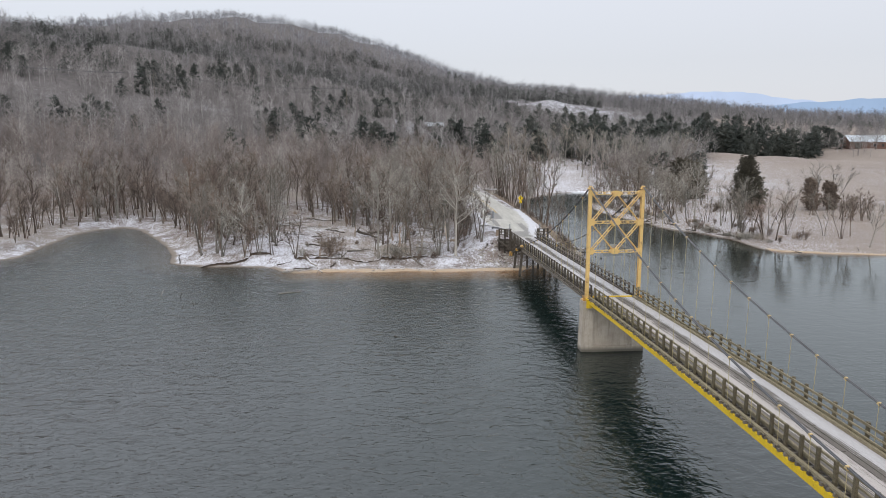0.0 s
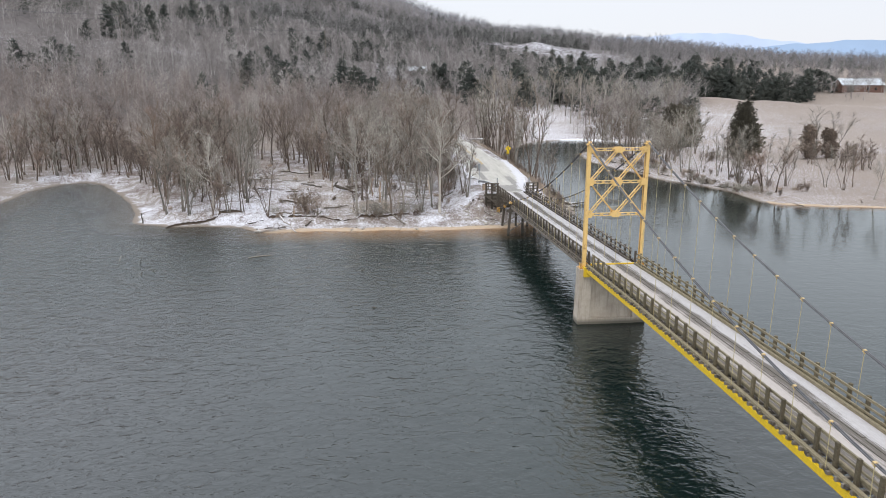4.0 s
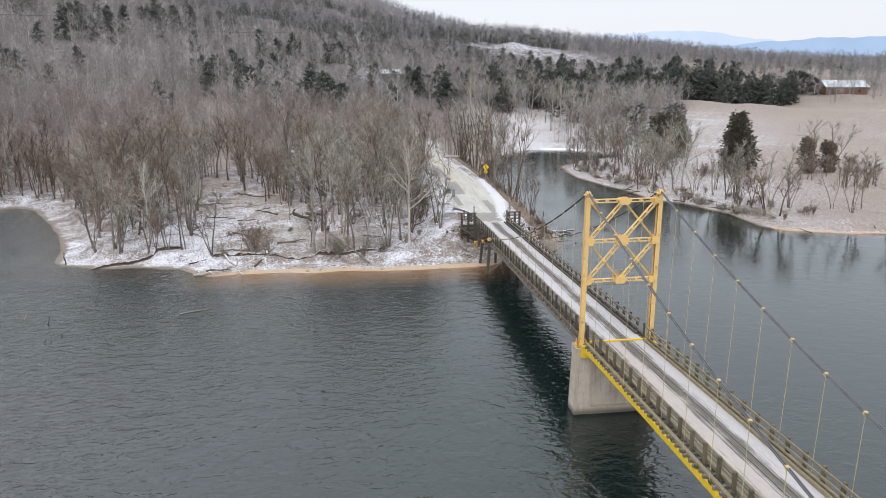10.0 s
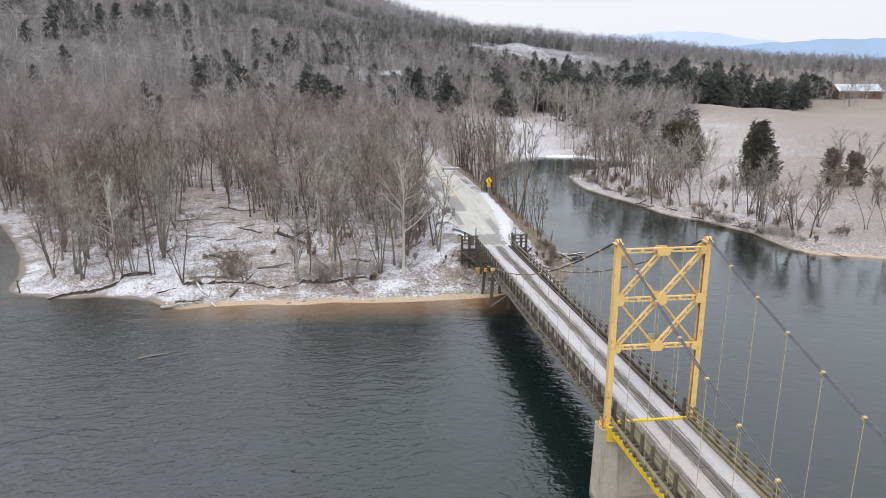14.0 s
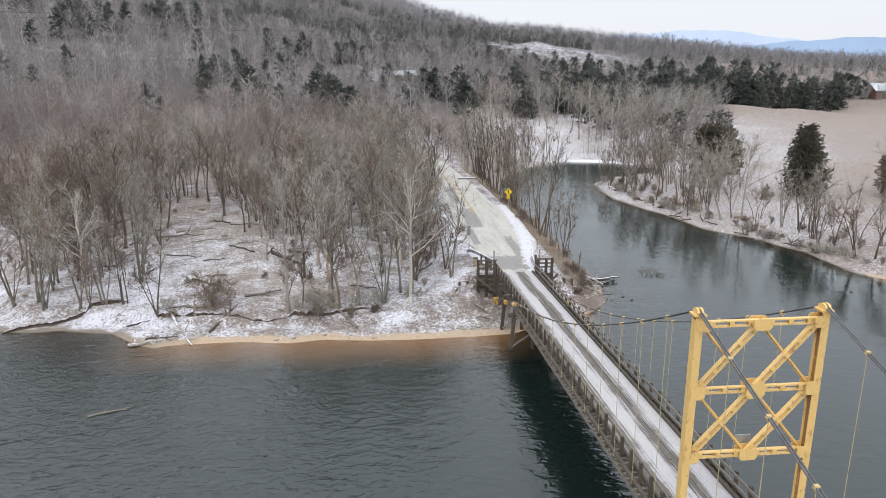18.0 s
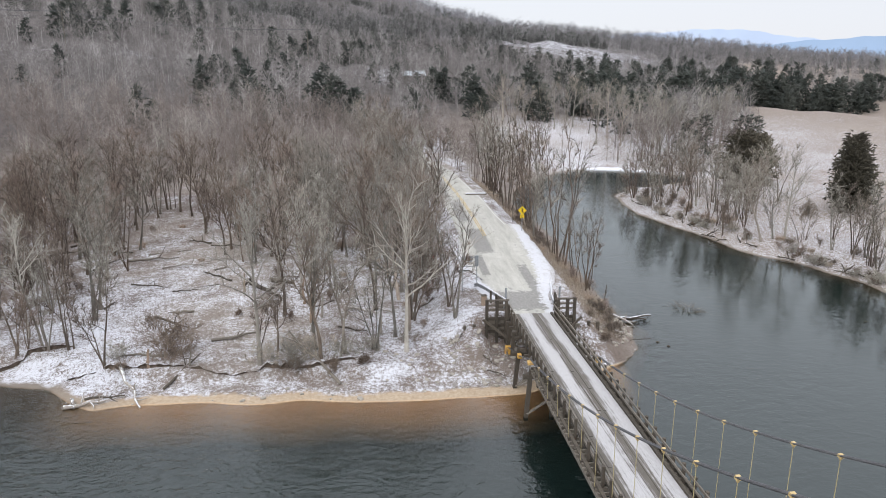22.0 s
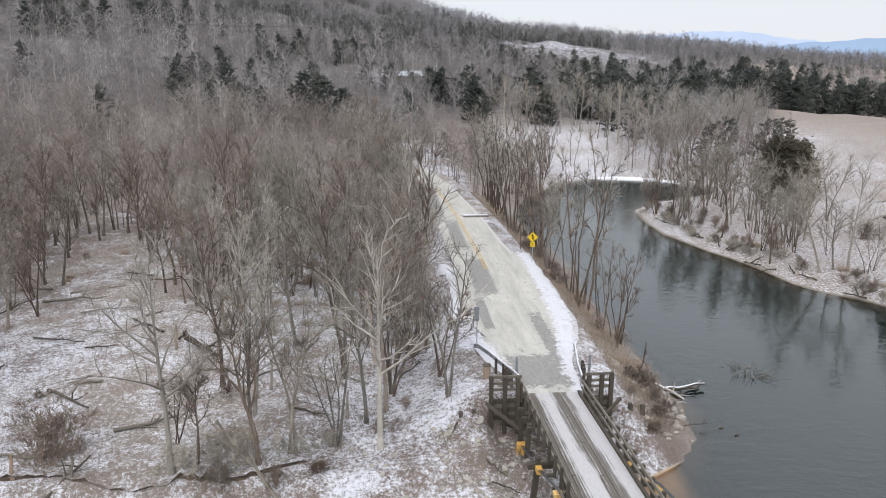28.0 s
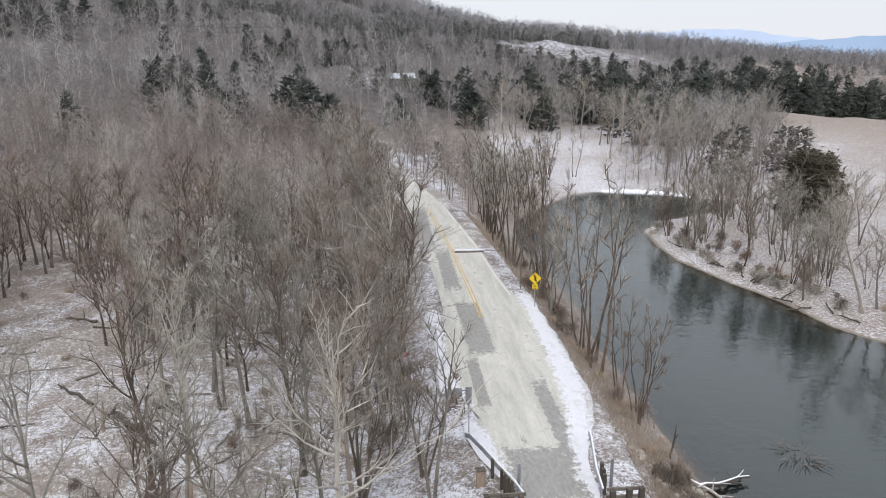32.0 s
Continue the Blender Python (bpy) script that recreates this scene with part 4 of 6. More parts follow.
# main cables with clamps and hangers
for side in (-1, 1):
    x = side * LEG
    for e in (-0.045, 0.045):
        pts = [(x + e, y, cable_z(y)) for y in np.linspace(-62, 0, 60)]
        part("main_cable", Build().tube(pts, 0.036, 6), CABLE, bridge, "twin grey steel suspension cable")
        pts = [(x + e, y, cable_z(y)) for y in np.linspace(0, 32.6, 30)] + [(x + e, 36.5, 2.9), (x + e, 41.2, 1.6)]
        part("main_cable", Build().tube(pts, 0.036, 6), CABLE, bridge)
    for y in [-2.5 * k for k in range(1, 19)] + [2.5 * k for k in range(1, 13)]:
        zc = cable_z(y)
        c = Build().box((x, y, zc), (0.17, 0.15, 0.11), None, 0.8).box((x, y, zc - 0.09), (0.07, 0.07, 0.10))
        clamp = part("cable_clamp", c, CLAMP, bridge)
        low = deck_z(y) - 0.4
        if zc - low > 0.6:
            part("hanger_rod", Build().tube([(x, y, zc - 0.1), (x * 0.985, y, low)], 0.014, 5), HANGER, clamp)
    # end bent with its saddle, and the anchorage
    for y0, lean in ((32.6, 0.0), (37.0, 0.0)):
        b = Build().beam((x * 1.12, y0, gz(x, y0) - 0.6), (x * 0.98, y0 + lean, deck_z(y0) - 0.25), 0.28, 0.28, (0, 1, 0))
        part("bent_post", b, OLD_WOOD, bridge, "dark timber post of the end bent")
    part("end_saddle", Build().box((x, 32.7, 4.02), (0.40, 0.38, 0.2)).box((x, 32.7, 4.17), (0.24, 0.26, 0.14), None, 0.7), YELLOW, bridge, "yellow cable saddle on a timber post")
    part("end_saddle", Build().box((x, 36.6, 2.85), (0.3, 0.42, 0.3)), YELLOW_RUST, bridge)
    part("anchor_block", Build().box((x - side * 0.05, 41.3, 1.35), (0.7, 0.5, 0.7), None, 0.8), YELLOW_RUST, bridge, "yellow steel cable anchor at the bank")
for y0 in (32.6, 37.0):
    part("bent_cap", Build().beam((-2.9, y0, deck_z(y0) - 0.72), (2.9, y0, deck_z(y0) - 0.72), 0.3, 0.3), OLD_WOOD, bridge)
    for x in (-0.8, 0.8):
        part("bent_post", Build().beam((x, y0, gz(x, y0) - 0.6), (x, y0, deck_z(y0) - 0.6), 0.26, 0.26, (0, 1, 0)), OLD_WOOD, bridge)
    part("bent_brace", Build().beam((-2.6, y0 - 0.18, 0.3), (1.2, y0 - 0.18, deck_z(y0) - 0.9), 0.08, 0.22, (0, 1, 0)), GREY_WOOD, bridge)
    part("bent_brace", Build().beam((2.6, y0 + 0.18, 0.3), (-1.2, y0 + 0.18, deck_z(y0) - 0.9), 0.08, 0.22, (0, 1, 0)), OLD_WOOD, bridge)

# ---- timber abutment ----
abut = thing("timber_abutment", "weathered timber retaining wall of stacked planks at the bridge end", "retaining wall")
for side in (-1, 1):
    for k in range(9):
        z = 0.75 + 0.29 * k
        reach = 5.7 if k < 6 else 3.9 if side < 0 else 3.65
        part("wall_plank", Build().beam((side * 0.2, 43.95 + rng.uniform(-0.02, 0.02), z), (side * reach, 44.0 + 0.12 * (reach - 3.9), z), 0.12, 0.27), GREY_WOOD if k % 2 else OLD_WOOD, abut)
    for x, h in ((2.2, 4.75), (3.0, 4.8), (3.85 if side < 0 else 3.6, 4.85), (4.9, 2.7), (5.7, 2.6)):
        part("wall_post", Build().box((side * x, 43.72, 0.5 * (0.3 + h)), (0.24, 0.24, h - 0.3)), OLD_WOOD, abut)
    for z in (4.72, 4.3, 3.9):
        part("wing_rail", Build().beam((side * 1.95, 43.86, z), (3.66 if side > 0 else -3.9, 43.86, z), 0.08, 0.17), GREY_WOOD, abut)
    part("wall_brace", Build().beam((side * 4.2, 43.5, 3.2), (side * 1.6, 42.3, 1.4), 0.12, 0.2), OLD_WOOD, abut)
    part("wall_post", Build().beam((side * 2.25, 42.6, 0.2), (side * 2.1, 42.6, 3.2), 0.26, 0.26, (0, 1, 0)), OLD_WOOD, abut)
    part("wall_post", Build().beam((side * 2.25, 40.6, 0.2), (side * 2.1, 40.6, 3.3), 0.26, 0.26, (0, 1, 0)), OLD_WOOD, abut)

# ---- trees ----
def wander(r, start, way, length, steps, bend, rise=0.0):
    """A crooked line from start along way."""
    p, d, out = np.array(start, float), np.array(way, float), [np.array(start, float)]
    for _ in range(steps):
        d = d + r.normal(0, bend, 3) + (0, 0, rise)
        d = d / np.linalg.norm(d)
        p = p + d * length / steps
        out.append(p.copy())
    return np.array(out)


def tilt(r, way, angle):
    """A direction at about that angle in degrees from way."""
    w = np.array(way, float)
    s = np.cross(w, r.normal(0, 1, 3))
    s = s / np.linalg.norm(s)
    a = math.radians(angle * r.uniform(0.7, 1.3))
    return w * math.cos(a) + s * math.sin(a)


def spikes(starts, ends, width, r):
    """Thin three-sided twigs, as vertices and triangles."""
    s, e = np.array(starts), np.array(ends)
    d = e - s
    d = d / (np.linalg.norm(d, axis=1, keepdims=True) + 1e-9)
    a = np.cross(d, r.normal(0, 1, d.shape))
    a = a / (np.linalg.norm(a, axis=1, keepdims=True) + 1e-9)
    b = np.cross(d, a)
    w = np.broadcast_to(width, len(s)).reshape(-1, 1)
    v = np.stack([s + a * w, s - 0.5 * a * w + 0.87 * b * w, s - 0.5 * a * w - 0.87 * b * w, e], 1).reshape(-1, 3)
    k = np.arange(len(s))[:, None] * 4
    t = np.concatenate([k + (0, 1, 3), k + (1, 2, 3), k + (2, 0, 3)])
    return v, t


def bare_tree(seed, high, stems=1, spread=1.0, limbs=15, twigs=6, lean=6.0, first=0.4, subs=6, flare=46):
    """Wood (trunks and limbs) as a Build, and the fine crown as vertices and triangles."""
    r = np.random.default_rng(seed)
    wood, a, b = Build(), [], []
    for s in range(stems):
        way = tilt(r, (0, 0, 1), lean if stems == 1 or subs < 6 else 12)
        h = high * (1 if s == 0 else r.uniform(0.65, 1.0))
        root = r.normal(0, 0.22, 3) * (1, 1, 0) if stems > 1 else np.zeros(3)
        base = (0.014 * h + 0.01) / (1 if stems == 1 else 1.3 if subs > 4 else 2.1)
        line = wander(r, root - (0, 0, 0.35), way, h * 0.93, 9, 0.055 if subs > 4 else 0.085, 0.03)
        rad = base * np.linspace(1, 0.10, 10) ** 0.9
        rad[0] *= 1.5
        wood.tube(line, rad, 7, False)
        n = max(5, int(limbs / (1 if stems == 1 else 0.55 * stems + 0.5)))
        for k in range(n):
            at = first + (0.96 - first) * (k + r.uniform(0, 0.9)) / n
            i = min(8, int(at * 9))
            p0 = line[i] + (line[i + 1] - line[i]) * (at * 9 - i)
            d0 = (line[i + 1] - line[i]) / np.linalg.norm(line[i + 1] - line[i])
            size = h * (0.50 - 0.30 * at) * r.uniform(0.7, 1.25) * spread
            limb = wander(r, p0, tilt(r, d0, flare - 16 * at), size, 4, 0.15, 0.06)
            wood.tube(limb, base * (0.52 - 0.27 * at) * np.array((1, 0.8, 0.58, 0.38, 0.18)), 4, False)
            for m in range(subs):
                u = r.uniform(0.25, 1.0) * 3.99
                q = limb[int(u)] + (limb[int(u) + 1] - limb[int(u)]) * (u % 1)
                dd = limb[int(u) + 1] - limb[int(u)]
                dd = dd / np.linalg.norm(dd)
                long = size * r.uniform(0.22, 0.5)
                br = wander(r, q, tilt(r, dd, 42), long, 2, 0.17, 0.10)
                wood.tube(br, np.array((0.031, 0.020, 0.009)) * (0.6 + h / 25) * min(1.0, 0.25 + h / 9), 3, False)
                for _ in range(twigs):
                    w = r.uniform(0.1, 1.0) * 1.99
                    t0 = br[int(w)] + (br[int(w) + 1] - br[int(w)]) * (w % 1)
                    dt = tilt(r, dd, 50) + (0, 0, 0.2)
                    a.append(t0)
                    b.append(t0 + dt * r.uniform(0.35, 1.05) * (0.5 + h / 26))
            for _ in range(twigs):
                w = r.uniform(0.3, 1.0) * 3.99
                t0 = limb[int(w)] + (limb[int(w) + 1] - limb[int(w)]) * (w % 1)
                a.append(t0)
                b.append(t0 + (tilt(r, d0, 40) + (0, 0, 0.2)) * r.uniform(0.5, 1.2) * (0.5 + h / 26))
    return wood, spikes(a, b, 0.0125, r)


def conifer(seed, high, wide, tufts, leaf, slim=1.0):
    """Trunk as a Build, and foliage tufts as vertices and triangles."""
    r = np.random.default_rng(seed)
    wood = Build().tube([(0, 0, -0.3), (0.05, 0, high * 0.5), (0, 0, high * 0.97)], (0.016 * high, 0.01 * high, 0.015), 6, False)
    a, b, w = [], [], []
    n = max(40, tufts // 14)
    boughs = [((k + r.uniform(0, 1)) / n * 0.93 + 0.05, r.uniform(0, 6.28), r.uniform(0.45, 1.12), r.uniform(-0.1, 0.42)) for k in range(n)]
    for k in range(tufts):
        t, turn, reach, droop = boughs[k % n]
        env = wide * (1 - t) ** slim * min(1.0, 0.4 + 3.0 * t) * reach + 0.25
        rad = env * r.uniform(0.12, 1.0) ** 0.6
        ang = turn + r.normal(0, 0.34)
        p = np.array((rad * math.cos(ang), rad * math.sin(ang), high * t + droop * rad + r.normal(0, 0.035 * high)))
        out = np.array((math.cos(ang), math.sin(ang), r.uniform(-0.35, 0.75))) + r.normal(0, 0.35, 3)
        size = leaf * r.uniform(0.6, 1.4)
        a.append(p - out * 0.3 * size)
        b.append(p + out * 0.7 * size)
        w.append(size * 0.30)
    return wood, spikes(a, b, np.array(w), r)


def shrub(seed, high, wide, n, thick=0.013):
    r = np.random.default_rng(seed)
    ang, t = r.uniform(0, 6.28, n), np.sqrt(r.uniform(0, 1, n))
    s = np.stack([np.cos(ang) * t * wide * 0.35, np.sin(ang) * t * wide * 0.35, r.uniform(0, 0.45, n) * high - 0.1], -1)
    e = s + np.stack([np.cos(ang + r.normal(0, 0.7, n)) * t * wide * 0.4, np.sin(ang + r.normal(0, 0.7, n)) * t * wide * 0.4, r.uniform(0.25, 0.75, n) * high], -1)
    return spikes(s, e, thick, r)


def tree_kind(name, label, category, group, wood, crown, bark_mat, crown_mat, crown_name="crown"):
    """One tree with its parts, off stage until it is copied into place."""
    t = thing(name, label, category, group)
    part("trunk", wood, bark_mat, t)
    part(crown_name, raw_mesh(crown_name, *crown, crown_mat), crown_mat, t)
    return t


kinds = []
for s, (h, stems, spread, limbs, twigs, lean, bk, tw, label) in enumerate((
        (12.5, 1, 1.1, 14, 7, 5, BARK_BROWN, TWIG, "tall bare brown tree with a fine twiggy crown in snow"),
        (11.5, 1, 1.15, 13, 7, 8, BARK_GREY, TWIG_GREY, "bare grey tree with a wide open crown"),
        (10.0, 3, 0.85, 13, 6, 8, BARK_BROWN, TWIG, "bare tree of three leaning stems with brown twigs"),
        (11.5, 4, 0.75, 14, 6, 8, BARK_GREY, TWIG_GREY, "clump of bare grey stems rising from one root"),
        (8.0, 1, 1.15, 13, 8, 10, BARK_BROWN, TWIG, "small bare tree with reddish brown twigs"),
        (13.5, 2, 0.9, 14, 6, 6, BARK_GREY, TWIG_GREY, "tall forked bare tree with pale grey limbs"),
        (13.5, 1, 1.15, 13, 6, 7, BARK_PALE, TWIG_GREY, "bare sycamore with white upper limbs"),
        (6.0, 3, 1.0, 10, 6, 12, BARK_BROWN, TWIG, "young bare thicket tree of several thin stems"))):
    wood, crown = bare_tree(100 + s, h, stems, spread, limbs, twigs, lean)
    kinds.append(tree_kind(("bare_tree", "bare_tree", "forked_tree", "tree_clump", "bare_tree", "forked_tree", "sycamore_tree", "thicket_tree")[s], label, "tree", "bare trees by the lake", wood, crown, bk, tw))
creek_kinds = []
for s, (h, stems, spread, limbs, label) in enumerate((
        (13.0, 3, 0.48, 8, "slender bare creekside tree of three upright stems"),
        (14.0, 2, 0.45, 8, "tall slim bare tree on the creek bank"),
        (11.5, 5, 0.45, 8, "bare multi-stemmed creekside tree"),
        (12.0, 2, 0.65, 11, "bare tree with thin crooked limbs on the creek bank"),
        (10.0, 4, 0.6, 10, "bare bankside tree of several slim stems"))):
    wood, crown = bare_tree(140 + s, h, stems, spread, limbs + 3, 5, 9, first=0.40, subs=4, flare=38)
    creek_kinds.append(tree_kind("slender_tree", label, "tree", "bare trees along the creek", wood, crown, BARK_GREY if s == 3 else BARK_BROWN, TWIG if s == 2 else TWIG_GREY))
cedar_kinds = [tree_kind("cedar_tree", "dark brownish green cedar with an uneven full crown", "tree", "cedars", *conifer(200 + s, h, w, n, 0.50, 0.36), BARK_BROWN, CEDAR) for s, (h, w, n) in enumerate(((11.5, 3.9, 4600), (9.0, 4.4, 4200)))]
def bush(seed, high, stems, lean, material, label):
    """A leafless shrub: a fan of crooked stems with fine twigs."""
    wood, crown = bare_tree(seed, high, stems, 1.25, 2.6 * stems, 6, lean, first=0.16, subs=3, flare=46)
    return tree_kind("shrub", label, "shrub", "shrubs", wood, crown, material, material)


brush_kinds = [bush(300, 1.7, 8, 30, BRUSH, "dense leafless brown shrub on the snowy bank"), bush(301, 2.7, 6, 18, TWIG, "tall twiggy leafless shrub"),
               solid("shrub", raw_mesh("shrub", *shrub(302, 1.1, 1.6, 220), TAN_GRASS), TAN_GRASS, "clump of dry tan weeds", "shrub", "shrubs")]
big_shrub = bush(305, 3.0, 14, 42, BRUSH, "large round leafless shrub on the snowy shore")
grey_shrub = bush(306, 2.5, 8, 42, TWIG_GREY, "tangled grey leafless shrub over the bank")
vine_tree = tree_kind("vine_tree", "dead tree smothered in dark brown vines on the meadow", "tree", "", *conifer(221, 6.8, 2.3, 1700, 0.45, 0.3), BARK_BROWN, BRUSH)
used = set()


def plant(kind, x, y, scale=1.0, lean=0.0, turn=None, sink=0.0):
    """Puts a copy of a kind of tree or shrub on the ground; the first use moves the kind itself."""
    turn = rng.uniform(0, 360) if turn is None else turn
    m = pose(x, y, gz(x, y) - sink, 0, lean, turn)
    if kind in used:
        ob = copy_thing(kind, m)
    else:
        used.add(kind)
        ob = kind
        ob.matrix_basis = m
    ob.scale = (scale * rng.uniform(0.92, 1.08), scale * rng.uniform(0.92, 1.08), scale)
    return ob


def clear_of_road(x, y):
    c = np.interp(y, ROAD_Y, ROAD_X)
    return (x < c - 6.2) or (x > c + 5.2) or y < 36


# the wood left of the road, thinning to a snowy glade behind the beach
spots = []


def free(x, y, gap):
    for px, py in spots:
        if abs(px - x) < gap and abs(py - y) < gap:
            return False
    spots.append((x, y))
    return True


def glade(x, y):
    """0 in the open glades, 1 in dense wood."""
    a = 1 - (math.exp(-((x - np.interp(y, [38, 95], [-29.5, -43])) / np.interp(y, [38, 95], [8.5, 5.5])) ** 4) if y < 93 else 0)
    b = 1 - 0.9 * math.exp(-((x + 8) / 6.5) ** 2 - ((y - 40) / 8.0) ** 2)
    c = 1 - 0.75 * math.exp(-((x + 42) / 7.0) ** 2 - ((y - 47) / 4.0) ** 2)
    return a * b * c


near_count = 0
tries = 0
while near_count < 275 and tries < 14000:
    tries += 1
    x, y = rng.uniform(-88, -6), 38 + 62 * rng.uniform() ** 1.15
    d = float(shore_distance(np.array([x]), np.array([y]))[0])
    if d < 4.0 or not clear_of_road(x, y) or rng.uniform() > (glade(x, y) ** 1.5 + 0.012) * (0.12 if x > -36 and y < 70 else 1.0) or not free(x, y, 2.2):
        continue
    k = rng.choice(8, p=(0.27, 0.08, 0.21, 0.06, 0.16, 0.05, 0.02, 0.15) if x < -35 or y > 72 else (0.15, 0.18, 0.10, 0.17, 0.12, 0.14, 0.05, 0.09))
    plant(kinds[k], x, y, rng.uniform(0.72, 1.05), rng.uniform(-4, 4))
    near_count += 1
for _ in range(170):
    x, y = rng.uniform(-86, -9), rng.uniform(48, 104)
    if float(shore_distance(np.array([x]), np.array([y]))[0]) > 5 and clear_of_road(x, y) and glade(x, y) > 0.85 and (x < -40 or y > 66):
        plant(kinds[7] if rng.uniform() < 0.65 else kinds[4], x, y, rng.uniform(0.55, 0.95), rng.uniform(-6, 6))
# trees along the waterline of the spit
for x, y, k, sc, lean in ((-45.5, 44.5, 3, 0.95, -5), (-42.5, 44.6, 2, 0.9, 4), (-49, 46, 1, 0.8, 8), (-40.2, 45.5, 3, 0.85, 3), (-34.2, 41.6, 2, 0.85, -2), (-21, 41.5, 4, 0.8, 0),
                          (-17.5, 41, 0, 0.8, 3), (-15.8, 42.5, 5, 0.8, -3), (-13.4, 43.4, 3, 0.85, 2), (-11.5, 45.5, 1, 0.9, -2), (-10, 49, 2, 1.0, 2), (-9.5, 53.5, 0, 0.95, -2), (-8.4, 58.5, 3, 0.95, 3),
                          (-7.6, 64, 5, 0.85, -4), (-8, 70, 1, 0.9, 4), (-7.4, 77, 0, 0.9, -3), (-8, 84, 3, 0.95, 3)):
    plant(kinds[k], x, y, sc, lean)
# brown thicket beside the road
for k in range(34):
    y = 52 + 50 * (k + rng.uniform(0, 1)) / 34
    plant(kinds[7] if k % 2 else brush_kinds[1], np.interp(y, ROAD_Y, ROAD_X) - 7.2 - 2.6 * rng.uniform() ** 2, y, rng.uniform(0.55, 0.95) * (1 if k % 2 else 1.25))
# trees closing over the far end of the road, and along the creek beyond it
for k in range(34):
    y = 92 + 62 * (k + rng.uniform(0, 1)) / 34
    plant(kinds[rng.choice((0, 1, 3, 5))], np.interp(y, ROAD_Y, ROAD_X) - 6.4 - 3.5 * rng.uniform(), y, rng.uniform(0.8, 1.05), rng.uniform(-3, 3))
for k in range(20):
    y = 112 + 48 * (k + rng.uniform(0, 1)) / 20
    x = np.interp(y, [111, 125, 143, 165], [9.0, 12.5, 24, 40]) - 2.0 - 9 * rng.uniform() ** 1.5
    plant(creek_kinds[1 + rng.choice(4)], x, y, rng.uniform(0.75, 1.15), rng.uniform(-4, 4))
# creek bank right of the road
for k in range(22):
    y = 62 + 52 * (k + rng.uniform(0, 1)) / 22
    x = np.interp(y, [60, 75, 92, 112], [7.6, 6.4, 6.3, 4.6]) + rng.uniform(-0.9, 1.9)
    plant(creek_kinds[rng.choice(4)], x, y, rng.uniform(0.85, 1.25), rng.uniform(-4, 4))
for x, y, k, sc in ((8.2, 56.2, 2, 0.85), (7.6, 58.5, 0, 0.7), (9.0, 57.8, 1, 0.62)):
    plant(creek_kinds[k], x, y, sc, 4)
# far bank of the creek
for x, y, k, sc, lean in ((31.6, 109, 2, 0.85, 3), (33, 106, 0, 0.75, 2), (31.8, 101, 3, 0.6, -3), (35.5, 101.5, 4, 1.0, 2), (37, 97, 0, 0.75, 3), (34, 92, 4, 0.95, -7), (39, 93, 1, 0.8, 3), (42, 100, 5, 0.75, 0),
                          (34.4, 81, 7, 0.9, -10), (37.3, 75.6, 6, 0.8, -16), (39.4, 76.4, 1, 0.7, 2), (40.8, 76.0, 6, 0.85, 1), (43.6, 70, 3, 0.8, 4), (44.6, 68, 2, 0.9, -3), (45.4, 66, 5, 0.75, 2), (43.4, 61, 3, 0.75, 6),
                          (44.7, 59.5, 2, 0.85, 9), (43.4, 54.5, 7, 1.2, 5), (45.0, 52.6, 4, 0.95, 8), (59.5, 54.5, 4, 0.8, 0), (57.5, 46.5, 1, 0.6, 3), (70, 56, 1, 0.75, 0), (40, 88, 3, 0.8, 0), (44, 91, 1, 0.8, 0),
                          (47, 106, 3, 0.9, 0), (41, 112, 1, 0.8, 2), (45, 118, 5, 0.8, 0)):
    plant(kinds[k], x, y, sc, lean)
for _ in range(16):
    x, y = rng.uniform(34, 52), rng.uniform(82, 122)
    if float(shore_distance(np.array([x]), np.array([y]))[0]) > 2.5:
        plant(kinds[rng.choice((1, 3, 4, 5, 7))], x, y, rng.uniform(0.6, 0.95))
for _ in range(42):
    t = rng.uniform(0, 1)
    x, y = np.interp(t, [0, 0.3, 0.6, 1], [32, 32, 38, 47]) + 11 * rng.uniform() ** 1.6, np.interp(t, [0, 0.3, 0.6, 1], [114, 96, 76, 50]) + rng.uniform(0, 6)
    if float(shore_distance(np.array([x]), np.array([y]))[0]) > 1.5:
        plant(creek_kinds[3 + rng.choice(2)], x, y, rng.uniform(0.55, 1.0), rng.uniform(-12, 8))
for _ in range(20):
    plant(kinds[6 if rng.uniform() < 0.6 else 5], rng.uniform(44, 82), rng.uniform(152, 184), rng.uniform(0.85, 1.15))
for _ in range(16):
    plant(kinds[(6, 5, 1)[rng.choice(3)]], rng.uniform(14, 62), rng.uniform(192, 216), rng.uniform(0.85, 1.15))
for k in range(14):
    plant(kinds[7 if k % 3 else 2], 66 + 9 * rng.uniform(), 68 + 12 * rng.uniform(), rng.uniform(0.45, 0.75))
for x, y, k, sc in ((52.5, 112, 1, 1.1), (56.5, 114.5, 1, 1.05), (55, 116, 0, 0.85), (57, 87.5, 0, 0.98), (59.4, 89.4, 1, 0.8)):
    plant(cedar_kinds[k], x, y, sc)
for _ in range(34):
    t = rng.uniform(0, 1)
    x, y = (np.interp(t, [0, 0.3, 0.6, 1], [32, 31.5, 37, 47]) + rng.uniform(0, 5), np.interp(t, [0, 0.3, 0.6, 1], [112, 96, 76, 50]) + rng.uniform(0, 3))
    plant(brush_kinds[rng.choice(3, p=(0.2, 0.5, 0.3))], x, y, rng.uniform(0.5, 1.0))
